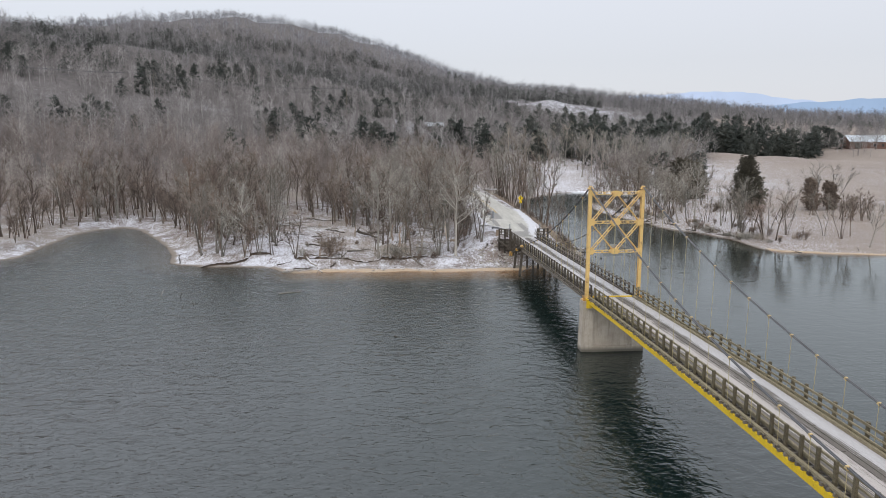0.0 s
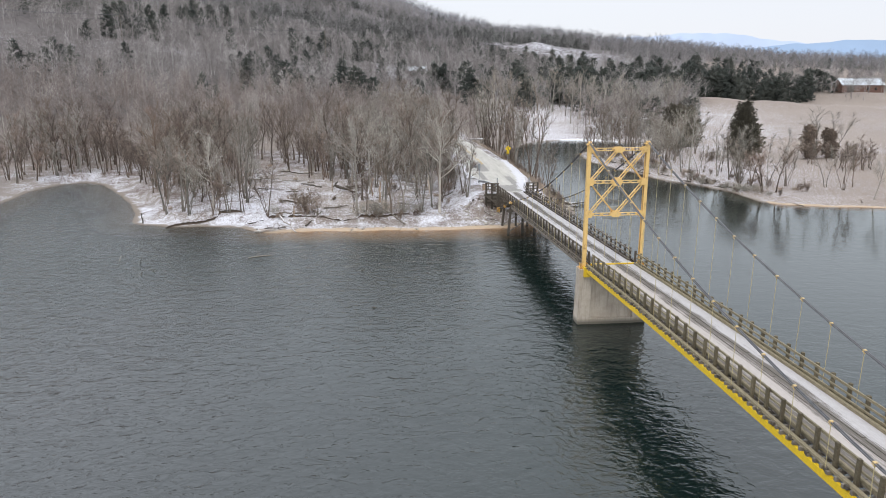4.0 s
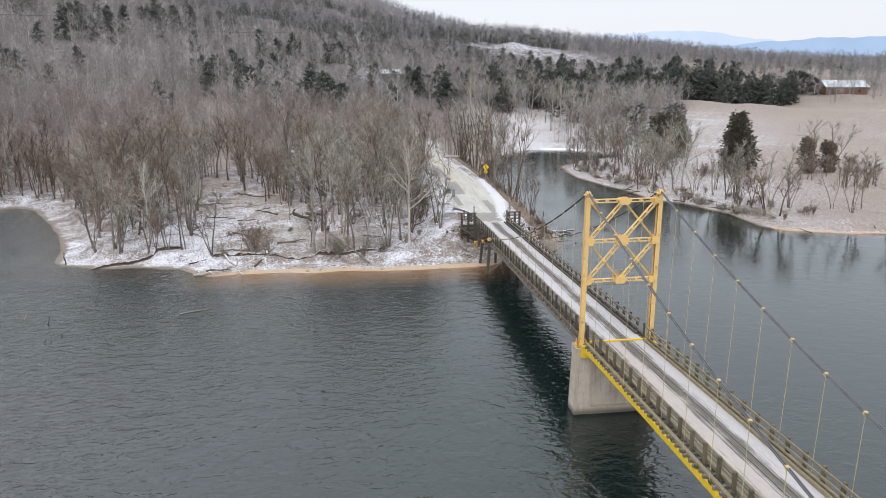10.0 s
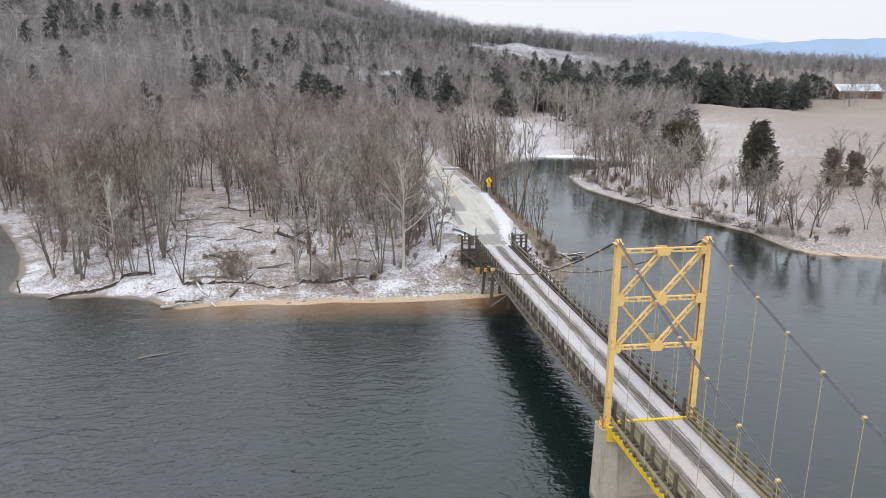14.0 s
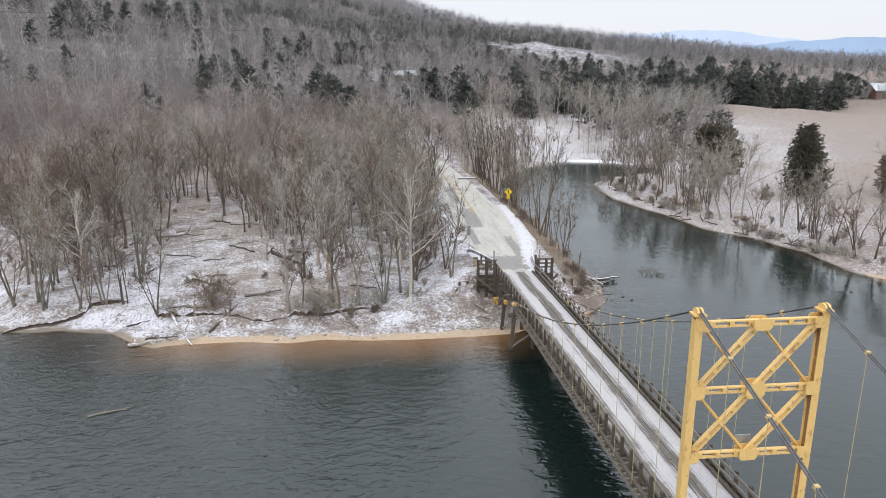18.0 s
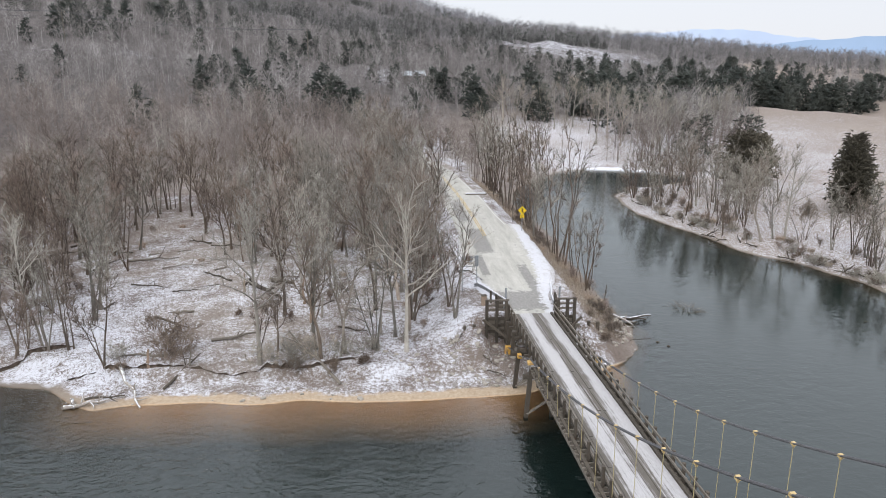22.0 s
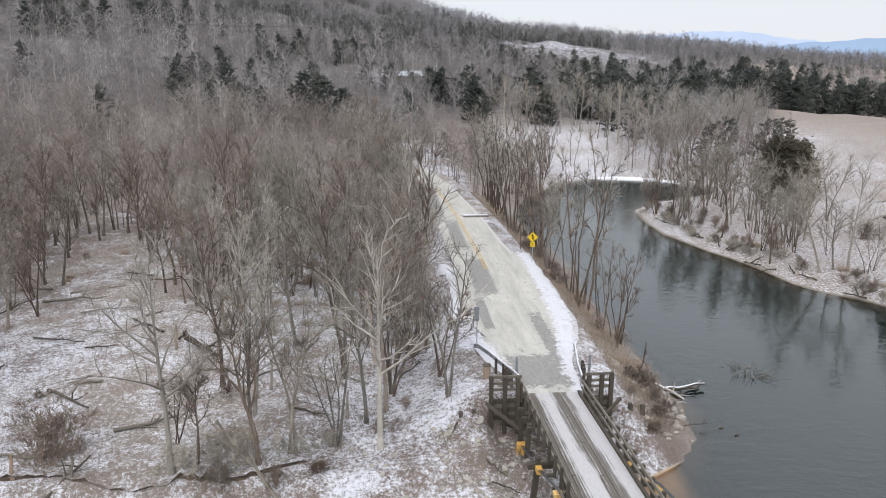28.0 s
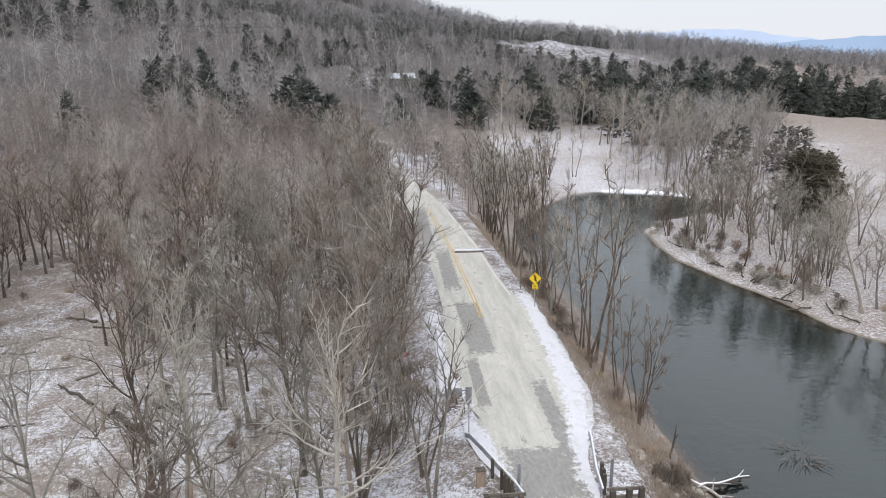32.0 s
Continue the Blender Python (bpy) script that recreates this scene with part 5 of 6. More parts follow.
for _ in range(64):
    y = rng.uniform(46, 100)
    x = np.interp(y, [44, 60, 75, 92, 112], [8.0, 7.4, 6.6, 6.3, 5]) + rng.uniform(-1.6, 1.8)
    plant(brush_kinds[rng.choice(3, p=(0.16, 0.24, 0.60))], x, y, rng.uniform(0.4, 0.8))
for x, y, s in ((6.2, 42.6, 0.6), (7.6, 46.8, 0.7), (6.6, 48.4, 0.6), (8.4, 49.6, 0.6), (5.6, 45.6, 0.5), (8.6, 46.4, 0.55), (7.2, 44.6, 0.7), (-32.6, 40.6, 0.6), (-19.5, 39.6, 0.8), (-16.5, 39.4, 0.7), (-14, 40.4, 0.6)):
    plant(brush_kinds[0], x, y, s)
plant(big_shrub, -29.8, 41.6, 1.35)
for x, y, sc, lean in ((71, 85, 1.0, -8), (75, 84.4, 0.9, 12)):
    plant(vine_tree, x, y, sc, lean)
for x, y, sc in ((62, 92, 1.0), (50, 88, 0.9), (84, 90, 1.0), (48, 98, 1.0)):
    plant(big_shrub, x, y, sc)
for x, y, k, sc in ((72.5, 86, 1, 0.85), (76.5, 85.5, 5, 0.75)):
    plant(kinds[k], x, y, sc, 4)
# low dark brush overhanging the far bank
for _ in range(60):
    t = rng.uniform(0, 1)
    x, y = (np.interp(t, [0, 0.3, 0.6, 1], [30.6, 31.2, 36.6, 44]) + rng.uniform(-0.4, 1.6), np.interp(t, [0, 0.3, 0.6, 1], [112, 94, 74.5, 50]) + rng.uniform(0, 1.5))
    if float(shore_distance(np.array([x]), np.array([y]))[0]) > 0.4:
        plant(brush_kinds[rng.choice(2)] if rng.uniform() < 0.5 else grey_shrub, x, y, rng.uniform(0.35, 0.75), rng.uniform(-15, 15))
for x, y, sc in ((-21.3, 41.2, 1.0), (-19.2, 40.9, 0.9), (-17.6, 41.8, 1.0), (-20.2, 43.0, 0.8), (-15.4, 42.4, 0.8), (-13.2, 43.2, 0.7), (-33.8, 42.5, 0.7), (-11.0, 44.6, 0.6)):
    plant(grey_shrub, x, y, sc)
for _ in range(44):
    x, y = rng.uniform(-60, -7), rng.uniform(40, 90)
    if float(shore_distance(np.array([x]), np.array([y]))[0]) > 5:
        plant(brush_kinds[rng.choice(3)], x, y, rng.uniform(0.4, 0.75))


# ---- woods beyond: joined trees, each with trunk, limbs and twigs ----
def small_tree(seed, high, limbs, twigs, thick):
    """A light tree as vertices and triangles for joining into woods."""
    r = np.random.default_rng(seed)
    a, b, w = [np.zeros(3) - (0, 0, 0.5)], [np.array((r.normal(0, 0.4), r.normal(0, 0.4), high * 0.85))], [0.008 * high * thick ** 0.3]
    for k in range(limbs):
        t = 0.25 + 0.66 * (k + r.uniform()) / limbs
        p = b[0] * t
        d = tilt(r, (0, 0, 1), 60 - 22 * t)
        size = high * (0.55 - 0.36 * t) * r.uniform(0.7, 1.2)
        a.append(p), b.append(p + d * size), w.append(0.032 * thick ** 0.7)
        for _ in range(twigs):
            u = r.uniform(0.2, 1.0)
            q = p + d * size * u
            a.append(q), b.append(q + (tilt(r, d, 55) + (0, 0, 0.15)) * size * r.uniform(0.22, 0.55)), w.append(0.015 * thick)
    return spikes(a, b, np.array(w), r)


def small_conifer(seed, high, wide, n):
    return conifer(seed, high, wide, n, 0.085 * high, 0.5)[1]


def scatter(name, templates, places, sizes, material, label, category):
    """All trees of one wood as one object."""
    vs, ts, n = [], [], 0
    zs = ground_z(places[:, 0], places[:, 1])
    for k, ((x, y), z, s) in enumerate(zip(places, zs, sizes)):
        v, t = templates[k % len(templates)]
        c, sn = math.cos(k * 2.4), math.sin(k * 2.4)
        m = np.array(((c, -sn, 0), (sn, c, 0), (0, 0, 1)))
        vs.append(v @ m.T * s + (x, y, z - 0.2))
        ts.append(t + n)
        n += len(v)
    return solid(name, raw_mesh(name, np.concatenate(vs), np.concatenate(ts), material), material, label, category, kind="stuff")


def strew(count, az_range, r_range, accept, seed):
    """Random places on dry land in a stretch of the view, evenly by area."""
    g = np.random.default_rng(seed)
    a = np.radians(g.uniform(*az_range, count * 6))
    r = np.sqrt(g.uniform(r_range[0] ** 2, r_range[1] ** 2, count * 6))
    p = np.stack([EYE0[0] + r * np.sin(a), EYE0[1] + r * np.cos(a)], -1)
    d = shore_distance(p[:, 0], p[:, 1])
    c = np.interp(p[:, 1], ROAD_Y, ROAD_X)
    ok = (d > 5) & ((np.abs(p[:, 0] - c) > 5.5) | (p[:, 1] > 185)) & accept(p[:, 0], p[:, 1], r, np.degrees(a), g)
    return p[ok][:count]


def open_land(x, y):
    """0 on the meadows and clearings, 1 in woodland."""
    k = np.ones(x.shape)
    for cx, cy, rx, ry, rot in ((28, 182, 26, 34, -12), (-150, 232, 42, 15, 4), (-96, 256, 40, 13, -4), (-45, 270, 40, 10, -4), (100, 405, 44, 76, -14), (205, 330, 60, 26, 0), (-190, 190, 30, 24, 10)):
        a = math.radians(rot)
        u = ((x - cx) * math.cos(a) + (y - cy) * math.sin(a)) / rx
        v = (-(x - cx) * math.sin(a) + (y - cy) * math.cos(a)) / ry
        k = np.minimum(k, smooth(0.85, 1.1, np.hypot(u, v)))
    vx, vy = x - EYE0[0], y - EYE0[1]
    r, a = np.hypot(vx, vy), np.degrees(np.arctan2(vx, vy))
    field = smooth(23.0, 25.5, a) * smooth(372, 355, r)
    return k * (1 - field)


light = [small_tree(400 + s, h, 15, 8, 1.35) for s, h in enumerate((12, 10.5, 13, 11, 9))]
p = strew(1050, (-42, 24), (150, 235), lambda x, y, r, a, g: (open_land(x, y) > g.uniform(0.05, 1, x.shape)) & ~((x > -88) & (x < -4) & (y < 99)) & ((a < 8) | (r > 215)), 31)
scatter("bare_woods", light, p, np.random.default_rng(1).uniform(0.75, 1.15, len(p)), WOODS, "dense leafless brown woodland behind the lake shore", "woodland")
mid = [small_tree(420 + s, h, 11, 6, 2.5) for s, h in enumerate((12, 10.5, 13, 11, 9.5))]
p = strew(3000, (-40, 42), (235, 420), lambda x, y, r, a, g: open_land(x, y) > g.uniform(0.05, 1, x.shape), 32)
scatter("bare_woods", mid, p, np.random.default_rng(2).uniform(0.7, 1.15, len(p)), HILL_WOODS, "leafless grey-brown woodland on the lower hillside", "woodland")
low = [small_tree(440 + s, h, 8, 5, 4.0) for s, h in enumerate((12, 10.5, 13, 11.5))]
p = strew(5200, (-38, 42), (420, 720), lambda x, y, r, a, g: open_land(x, y) > 0.5, 33)
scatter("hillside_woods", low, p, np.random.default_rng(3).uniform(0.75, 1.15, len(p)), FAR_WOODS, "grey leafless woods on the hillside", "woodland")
p = strew(5600, (-38, 42), (700, 1080), lambda x, y, r, a, g: (a < 9) | (g.uniform(0, 1, x.shape) < 0.7), 34)
tiny = [small_tree(460 + s, h, 6, 4, 6.5) for s, h in enumerate((12, 10.5, 13, 11.5))]
scatter("frosted_woods", tiny, p, np.random.default_rng(4).uniform(0.65, 1.0, len(p)) ** 2 * 1.2, HAZED_FROST_WOODS, "pale frosted woods along the hill crest with haze in their colour", "woodland")
p = strew(1500, (-34, 10), (905, 985), lambda x, y, r, a, g: r > 0, 38)
scatter("frosted_woods", tiny, p, np.random.default_rng(9).uniform(0.6, 0.95, len(p)), HAZED_FROST_WOODS, "pale frosted trees standing on the skyline with haze in their colour", "woodland")
green = [small_conifer(480 + s, h * 1.2, w * 1.1, 260) for s, (h, w) in enumerate(((9.5, 4.2), (8, 4.0), (11.5, 4.4), (8.5, 5.0)))]
patches = ((16, 212, 6, 6), (37, 212, 4, 4), (58, 228, 10, 14), (76, 247, 14, 30), (101, 252, 14, 34), (122, 262, 15, 44), (143, 262, 14, 40), (160, 250, 12, 24), (30, 236, 16, 7), (48, 250, 14, 9), (-48, 186, 8, 6), (-26, 182, 7, 6), (8, 238, 10, 8), (180, 268, 14, 12), (100, 292, 30, 30), (150, 300, 30, 30))
g = np.random.default_rng(71)
p = np.concatenate([np.stack([g.normal(cx, rad * 0.6, n), g.normal(cy, rad * 0.5, n)], -1) for cx, cy, rad, n in patches])
scatter("evergreen_woods", green, p, g.uniform(0.65, 1.1, len(p)), FAR_CEDAR, "dark cedars and pines in clumps beyond the meadow", "woodland")
p = strew(330, (-36, 25), (225, 430), lambda x, y, r, a, g: (open_land(x, y) > 0.6) & (g.uniform(0, 1, x.shape) < np.where(a > -2, 0.6, 0.35) * (ripple(x, y, 60, 41) > 0.25)), 35)
scatter("evergreen_woods", green, p, np.random.default_rng(5).uniform(0.5, 0.95, len(p)), FAR_CEDAR, "dark green cedars and pines among bare woods", "woodland")
p = strew(2200, (-38, 16), (380, 700), lambda x, y, r, a, g: (open_land(x, y) > 0.5) & (g.uniform(0, 1, x.shape) < 0.25 + 0.75 * (ripple(x, y, 110, 43) > 0.1)), 36)
scatter("evergreen_woods", [small_conifer(490 + s, 9, 4.2, 64) for s in range(3)], p, np.random.default_rng(6).uniform(0.6, 1.05, len(p)), FAR_CEDAR, "dark cedars on the hill slope", "woodland")

p = strew(300, (4, 36), (470, 820), lambda x, y, r, a, g: (ripple(x, y, 90, 45) > 0.05) & (open_land(x, y) > 0.5), 37)
scatter("evergreen_woods", [small_conifer(495 + s, 10, 4.0, 110) for s in range(3)], p, np.random.default_rng(8).uniform(0.45, 0.85, len(p)), FAR_CEDAR, "dark pines standing out of the woods on the far rise", "woodland")

# blue hills at the horizon: glowing flat sheets with haze put into their blue
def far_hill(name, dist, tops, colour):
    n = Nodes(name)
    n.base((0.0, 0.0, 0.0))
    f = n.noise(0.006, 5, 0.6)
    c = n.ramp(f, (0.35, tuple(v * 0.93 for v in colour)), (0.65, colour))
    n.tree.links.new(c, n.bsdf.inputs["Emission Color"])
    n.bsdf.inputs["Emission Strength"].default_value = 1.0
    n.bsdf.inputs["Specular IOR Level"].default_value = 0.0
    v, f = [], []
    for k, a in enumerate(np.linspace(0, 70, 141)):
        h = np.interp(a, [t[0] for t in tops], [t[1] for t in tops]) + 0.05 * math.sin(a * 1.7) + 0.03 * math.sin(a * 4.1 + 1)
        for e in (-2.5, h):
            v.append((EYE0[0] + dist * math.sin(math.radians(a)), EYE0[1] + dist * math.cos(math.radians(a)), 21 + dist * math.tan(math.radians(e))))
        if k:
            f.append((2 * k - 2, 2 * k, 2 * k + 1, 2 * k - 1))
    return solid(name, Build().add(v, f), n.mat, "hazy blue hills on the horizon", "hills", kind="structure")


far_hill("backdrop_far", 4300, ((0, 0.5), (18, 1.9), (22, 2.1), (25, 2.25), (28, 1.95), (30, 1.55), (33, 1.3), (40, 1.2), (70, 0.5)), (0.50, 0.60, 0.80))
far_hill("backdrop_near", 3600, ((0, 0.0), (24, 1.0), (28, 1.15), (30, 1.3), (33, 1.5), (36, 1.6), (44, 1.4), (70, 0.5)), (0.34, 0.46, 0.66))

# ---- things by the road ----
RED = plain("red_plastic", (0.55, 0.06, 0.04), 0.5)
SIGN_YELLOW = plain("sign_yellow", (0.85, 0.58, 0.01), 0.4, 0, 0.06)
SIGN_BLACK = plain("sign_black", (0.015, 0.015, 0.015), 0.5)
LINE_YELLOW = plain("worn_yellow_line", (0.50, 0.36, 0.13), 0.8, 0, 0.3)
LINE_WHITE = plain("worn_white_line", (0.62, 0.62, 0.60), 0.8, 0, 0.2)
ROOF = plain("snowy_metal_roof", (0.62, 0.68, 0.72), 0.5, 0, 0.15, 0.6)
BARN_WALL = timber("red_brown_boards", (0.14, 0.075, 0.055), (0.25, 0.15, 0.115))
EARTH = plain("dark_bank_earth", (0.10, 0.076, 0.057), 0.95, 0, 0.5, 2.5, 0.8)


def road_z(y):
    return float(np.interp(y, ROAD_Y, ROAD_Z)) + 0.02


def paint_line(name, y0, y1, x_of, wide, material, label):
    ys = np.arange(y0, y1 + 0.01, 1.0)
    v, f = [], []
    for k, y in enumerate(ys):
        x = x_of(y)
        c = float(np.interp(y, ROAD_Y, ROAD_X))
        for e in (-wide / 2, wide / 2):
            v.append((x + e, y, road_z(y) + 0.006 - 0.012 * abs(x + e - c)))
        if k:
            f.append((2 * k - 2, 2 * k - 1, 2 * k + 1, 2 * k))
    return solid(name, Build().add(v, f), material, label, "road marking", kind="structure")


def middle(y):
    return float(np.interp(y, [71, 78, 91, 100, 116], [-0.40, -0.52, -0.86, -1.32, -2.4]))


for e in (-0.13, 0.13):
    paint_line("centre_line", 70, 112, lambda y, e=e: middle(y) + e, 0.11, LINE_YELLOW, "worn double yellow centre line")
paint_line("stop_line", 74.8, 75.3, lambda y: -1.98, 2.6, LINE_WHITE, "worn white stop line")
paint_line("edge_line", 66, 110, lambda y: road_right(y) - 0.25, 0.10, LINE_WHITE, "faint white edge line")

# snow banked along both shoulders
def snow_bank(name, inner, outer, y0, y1, high, seed):
    g = np.random.default_rng(seed)
    ys = np.arange(y0, y1 + 0.01, 0.5)
    v, f, m = [], [], 7
    for k, y in enumerate(ys):
        a, c = inner(y) + 0.07 * math.sin(y * 0.7 + seed) + 0.12 * math.sin(y * 1.9 + 2 * seed) + g.normal(0, 0.03), outer(y) + 0.25 * math.sin(y * 0.6) + g.normal(0, 0.05)
        for t in np.linspace(0, 1, m):
            x = a + (c - a) * t
            base = max(gz(x, y), road_z(y) - 0.012 * abs(x) if abs(x) < 5 else -9)
            v.append((x, y, base + (high * math.sin(math.pi * t) ** 0.6 if 0 < t < 1 else -0.03) * (0.7 + 0.3 * math.sin(y * 2.7 + 5 * t))))
        if k:
            f += [((k - 1) * m + i, (k - 1) * m + i + 1, k * m + i + 1, k * m + i) for i in range(m - 1)]
    return solid(name, Build().add(v, f), ROAD, "strip of old snow along the road shoulder", "snow", kind="structure", smooth=True)


snow_bank("snow_bank_right", lambda y: float(np.interp(y, [44.6, 48, 52, 58, 64, 70, 78], [0.9, 1.0, 1.5, 2.2, 2.6, 2.7, 2.6])), lambda y: float(np.interp(y, [44.6, 48, 52, 58, 64, 70, 78], [1.8, 2.5, 3.8, 5.0, 5.3, 5.1, 4.4])), 44.6, 76, 0.02, 1)
snow_bank("snow_bank_left", lambda y: float(np.interp(y, [45, 48, 51, 54], [-1.5, -1.3, -1.7, -2.4])), lambda y: float(np.interp(y, [45, 48, 51, 54], [-1.8, -2.7, -3.6, -4.2])), 45, 53.5, 0.03, 2)
snow_bank("snow_bank_verge", lambda y: -3.9, lambda y: -4.7 - 0.2 * math.sin(y), 57, 72, 0.03, 3)

# winding-road sign with its plate
sign = thing("warning_sign", "yellow diamond winding-road warning sign on a steel post", "road sign", at=pose(4.5, 72.1, 0, 0, 0, -6))
part("post", Build().box((0, 0.05, 4.6), (0.07, 0.05, 4.0)), GALV, sign)
b = Build().box((0, 0, 0), (0.76, 0.012, 0.76), Matrix.Rotation(radians(45), 3, "Y"))
part("diamond_panel", b, SIGN_YELLOW, sign, at=pose(0, 0, 6.42))
v, f = [], []
pts = [(0.10, -0.30), (0.10, -0.16), (-0.09, -0.06), (0.09, 0.07), (-0.05, 0.17), (-0.05, 0.22)]
arrow = Build()
for a, c in zip(pts[:-1], pts[1:]):
    arrow.beam((a[0], 0, a[1]), (c[0], 0, c[1]), 0.012, 0.10, (-(c[1] - a[1]), 0, c[0] - a[0]))
arrow.add([(-0.17, 0.004, 0.20), (0.07, 0.004, 0.20), (-0.05, 0.004, 0.36), (-0.17, -0.004, 0.20), (0.07, -0.004, 0.20), (-0.05, -0.004, 0.36)], [(0, 1, 2), (5, 4, 3), (0, 3, 4, 1), (1, 4, 5, 2), (2, 5, 3, 0)])
part("arrow", arrow, SIGN_BLACK, sign, "black winding arrow", at=pose(0, -0.014, 6.40))
part("speed_plate", Build().box((0, 0, 5.68), (0.46, 0.012, 0.46)), SIGN_YELLOW, sign)
text = bpy.data.curves.new("speed", "FONT")
text.body, text.size, text.align_x, text.extrude = "20", 0.27, "CENTER", 0.003
text_ob = new("speed_figures", text)
text_ob.parent = sign
text_ob.matrix_basis = pose(0, -0.012, 5.62, 90)
text.materials.append(SIGN_BLACK)
part("speed_mark", Build().box((0, -0.009, 5.53), (0.20, 0.004, 0.05)), SIGN_BLACK, sign)

# height bar over the road
bar = thing("height_bar", "snow-topped overhead clearance bar on a thin weathered pole", "height bar", at=pose(0, 77.3, 0))
part("pole", Build().tube([(4.3, 0, 2.3), (4.3, 0, 7.6)], 0.05, 8), GREY_WOOD, bar)
part("arm", Build().tube([(4.35, 0, 7.58), (-2.2, 0, 7.62)], 0.022, 6), GREY_WOOD, bar)
part("beam", Build().box((-0.55, 0, 7.55), (2.7, 0.14, 0.20)), GREY_WOOD, bar)
part("snow_cap", Build().box((-0.55, 0, 7.70), (2.66, 0.24, 0.10), None, 0.85), SNOW, bar, "white snow on the bar")


# guard rails at the bridge end
def guard_rail(name, pts, label):
    g = thing(name, label, "guard rail", "guard rails")
    prof = [(0.0, 0.16), (0.05, 0.12), (0.05, 0.05), (0.0, 0.0), (0.05, -0.05), (0.05, -0.12), (0.0, -0.16)]
    p = np.array(pts, float)
    d = np.gradient(p, axis=0)
    s = np.stack([d[:, 1], -d[:, 0]], -1)
    s = s / np.linalg.norm(s, axis=1, keepdims=True)
    v = []
    for k in range(len(p)):
        for th in (0.0, 0.008):
            for o, h in prof:
                v.append((p[k][0] + s[k][0] * (o + th), p[k][1] + s[k][1] * (o + th), p[k][2] + h))
    m = len(prof)
    f = []
    for k in range(len(p) - 1):
        for i in range(m - 1):
            for base, flip in ((0, 1), (m, 0)):
                q = [k * 2 * m + base + i, k * 2 * m + base + i + 1, (k + 1) * 2 * m + base + i + 1, (k + 1) * 2 * m + base + i]
                f.append(tuple(q if flip else q[::-1]))
    part("beam", Build().add(v, f), GALV, g)
    snow = Build().tube([(x, y, z + 0.17) for x, y, z in pts], 0.05, 6)
    part("snow_cap", snow, SNOW, g, "ridge of snow on the rail")
    return g


g = guard_rail("guard_rail", [(-3.95, 51.2, 3.75), (-3.75, 50.6, 4.0), (-3.25, 48.9, 4.15), (-2.72, 47.1, 4.2), (-2.2, 45.5, 4.25), (-1.95, 44.3, 4.3)], "bent galvanised guard rail flaring from the bridge end")
for x, y in ((-2.95, 47.6), (-2.62, 46.6), (-2.5, 46.25), (-2.38, 45.9), (-2.26, 45.55)):
    part("post", Build().box((x, y, 3.75), (0.16, 0.2, 1.2)), OLD_WOOD, g)
g = guard_rail("guard_rail", [(3.15, 50.8, 3.75), (2.95, 49.8, 4.05), (2.6, 48.2, 4.15), (2.2, 46.3, 4.2), (1.95, 44.4, 4.25)], "galvanised guard rail ending in the snow by the bridge")
for x, y in ((2.62, 46.7), (2.55, 46.2), (2.45, 45.7)):
    part("post", Build().box((x, y, 3.75), (0.16, 0.2, 1.2)), OLD_WOOD, g)
for x in (-1.95, 2.75):
    solid("marker_post", Build().box((x, 45.6, 4.3), (0.16, 0.04, 1.9)), GALV, "narrow grey metal marker post at the bridge end", "marker post", "marker posts")
# road signs seen from behind
board = thing("sign_boards", "grey metal road signs on two posts, seen from behind", "road sign", at=pose(0, 51.7, 0))
for x in (-5.05, -3.7):
    part("post", Build().box((x, 0, 4.5), (0.06, 0.06, 4.0)), GALV, board)
part("cross_bar", Build().box((-4.4, 0.02, 6.3), (1.5, 0.04, 0.06)), GALV, board)
for x, z, w, h in ((-4.85, 6.2, 0.38, 0.42), (-4.35, 6.15, 0.5, 0.55), (-3.72, 5.95, 0.36, 1.05)):
    part("panel", Build().box((x, 0.06, z), (w, 0.015, h)), GALV, board)
part("cross_bar", Build().box((-4.4, 0.02, 5.45), (1.5, 0.03, 0.05)), GALV, board)
box = thing("cable_box", "small weathered tan cabinet beside the guard rail", "utility box", at=pose(-3.65, 47.0, gz(-3.65, 47.0), 0, 0, 10))
part("body", Build().box((0, 0, 0.42), (0.42, 0.34, 0.95)), TAN_GRASS, box)
part("lid", Build().box((0, 0, 0.92), (0.48, 0.4, 0.06)), OLD_WOOD, box)

# ---- barn, sheds, poles and wires far off ----
def building(name, x, y, long, deep, high, rise, turn, wall, label, doors):
    z = gz(x, y) - 0.3
    t = thing(name, label, "barn" if name == "barn" else "house", at=pose(x, y, z, 0, 0, turn))
    w = Build().box((0, 0, high / 2), (long, deep, high))
    v = [(s * long / 2, e * deep / 2, high) for s in (-1, 1) for e in (-1, 1)] + [(-long / 2, 0, high + rise), (long / 2, 0, high + rise)]
    w.add(v, [(0, 1, 4), (3, 2, 5)])
    part("wall", w, wall, t)
    for e in (-1, 1):
        rf = Build()
        a, c = np.array((0, e * (deep / 2 + 0.4), high - 0.15)), np.array((0, 0, high + rise + 0.06))
        v = [(s * (long / 2 + 0.4), p[1], p[2] + o) for o in (0, 0.12) for p in (a, c) for s in (-1, 1)]
        rf.add(v, [(0, 1, 3, 2), (4, 6, 7, 5), (0, 4, 5, 1), (2, 3, 7, 6), (0, 2, 6, 4), (1, 5, 7, 3)])
        part("roof", rf, ROOF, t, "pale snow-dusted metal roof")
    for px, w0, h0, mat in doors:
        part("door" if h0 > 1.8 else "window", Build().box((px, -deep / 2 - 0.03, (h0 / 2 if h0 > 1.8 else 1.7)), (w0, 0.06, h0)), mat, t)
    return t


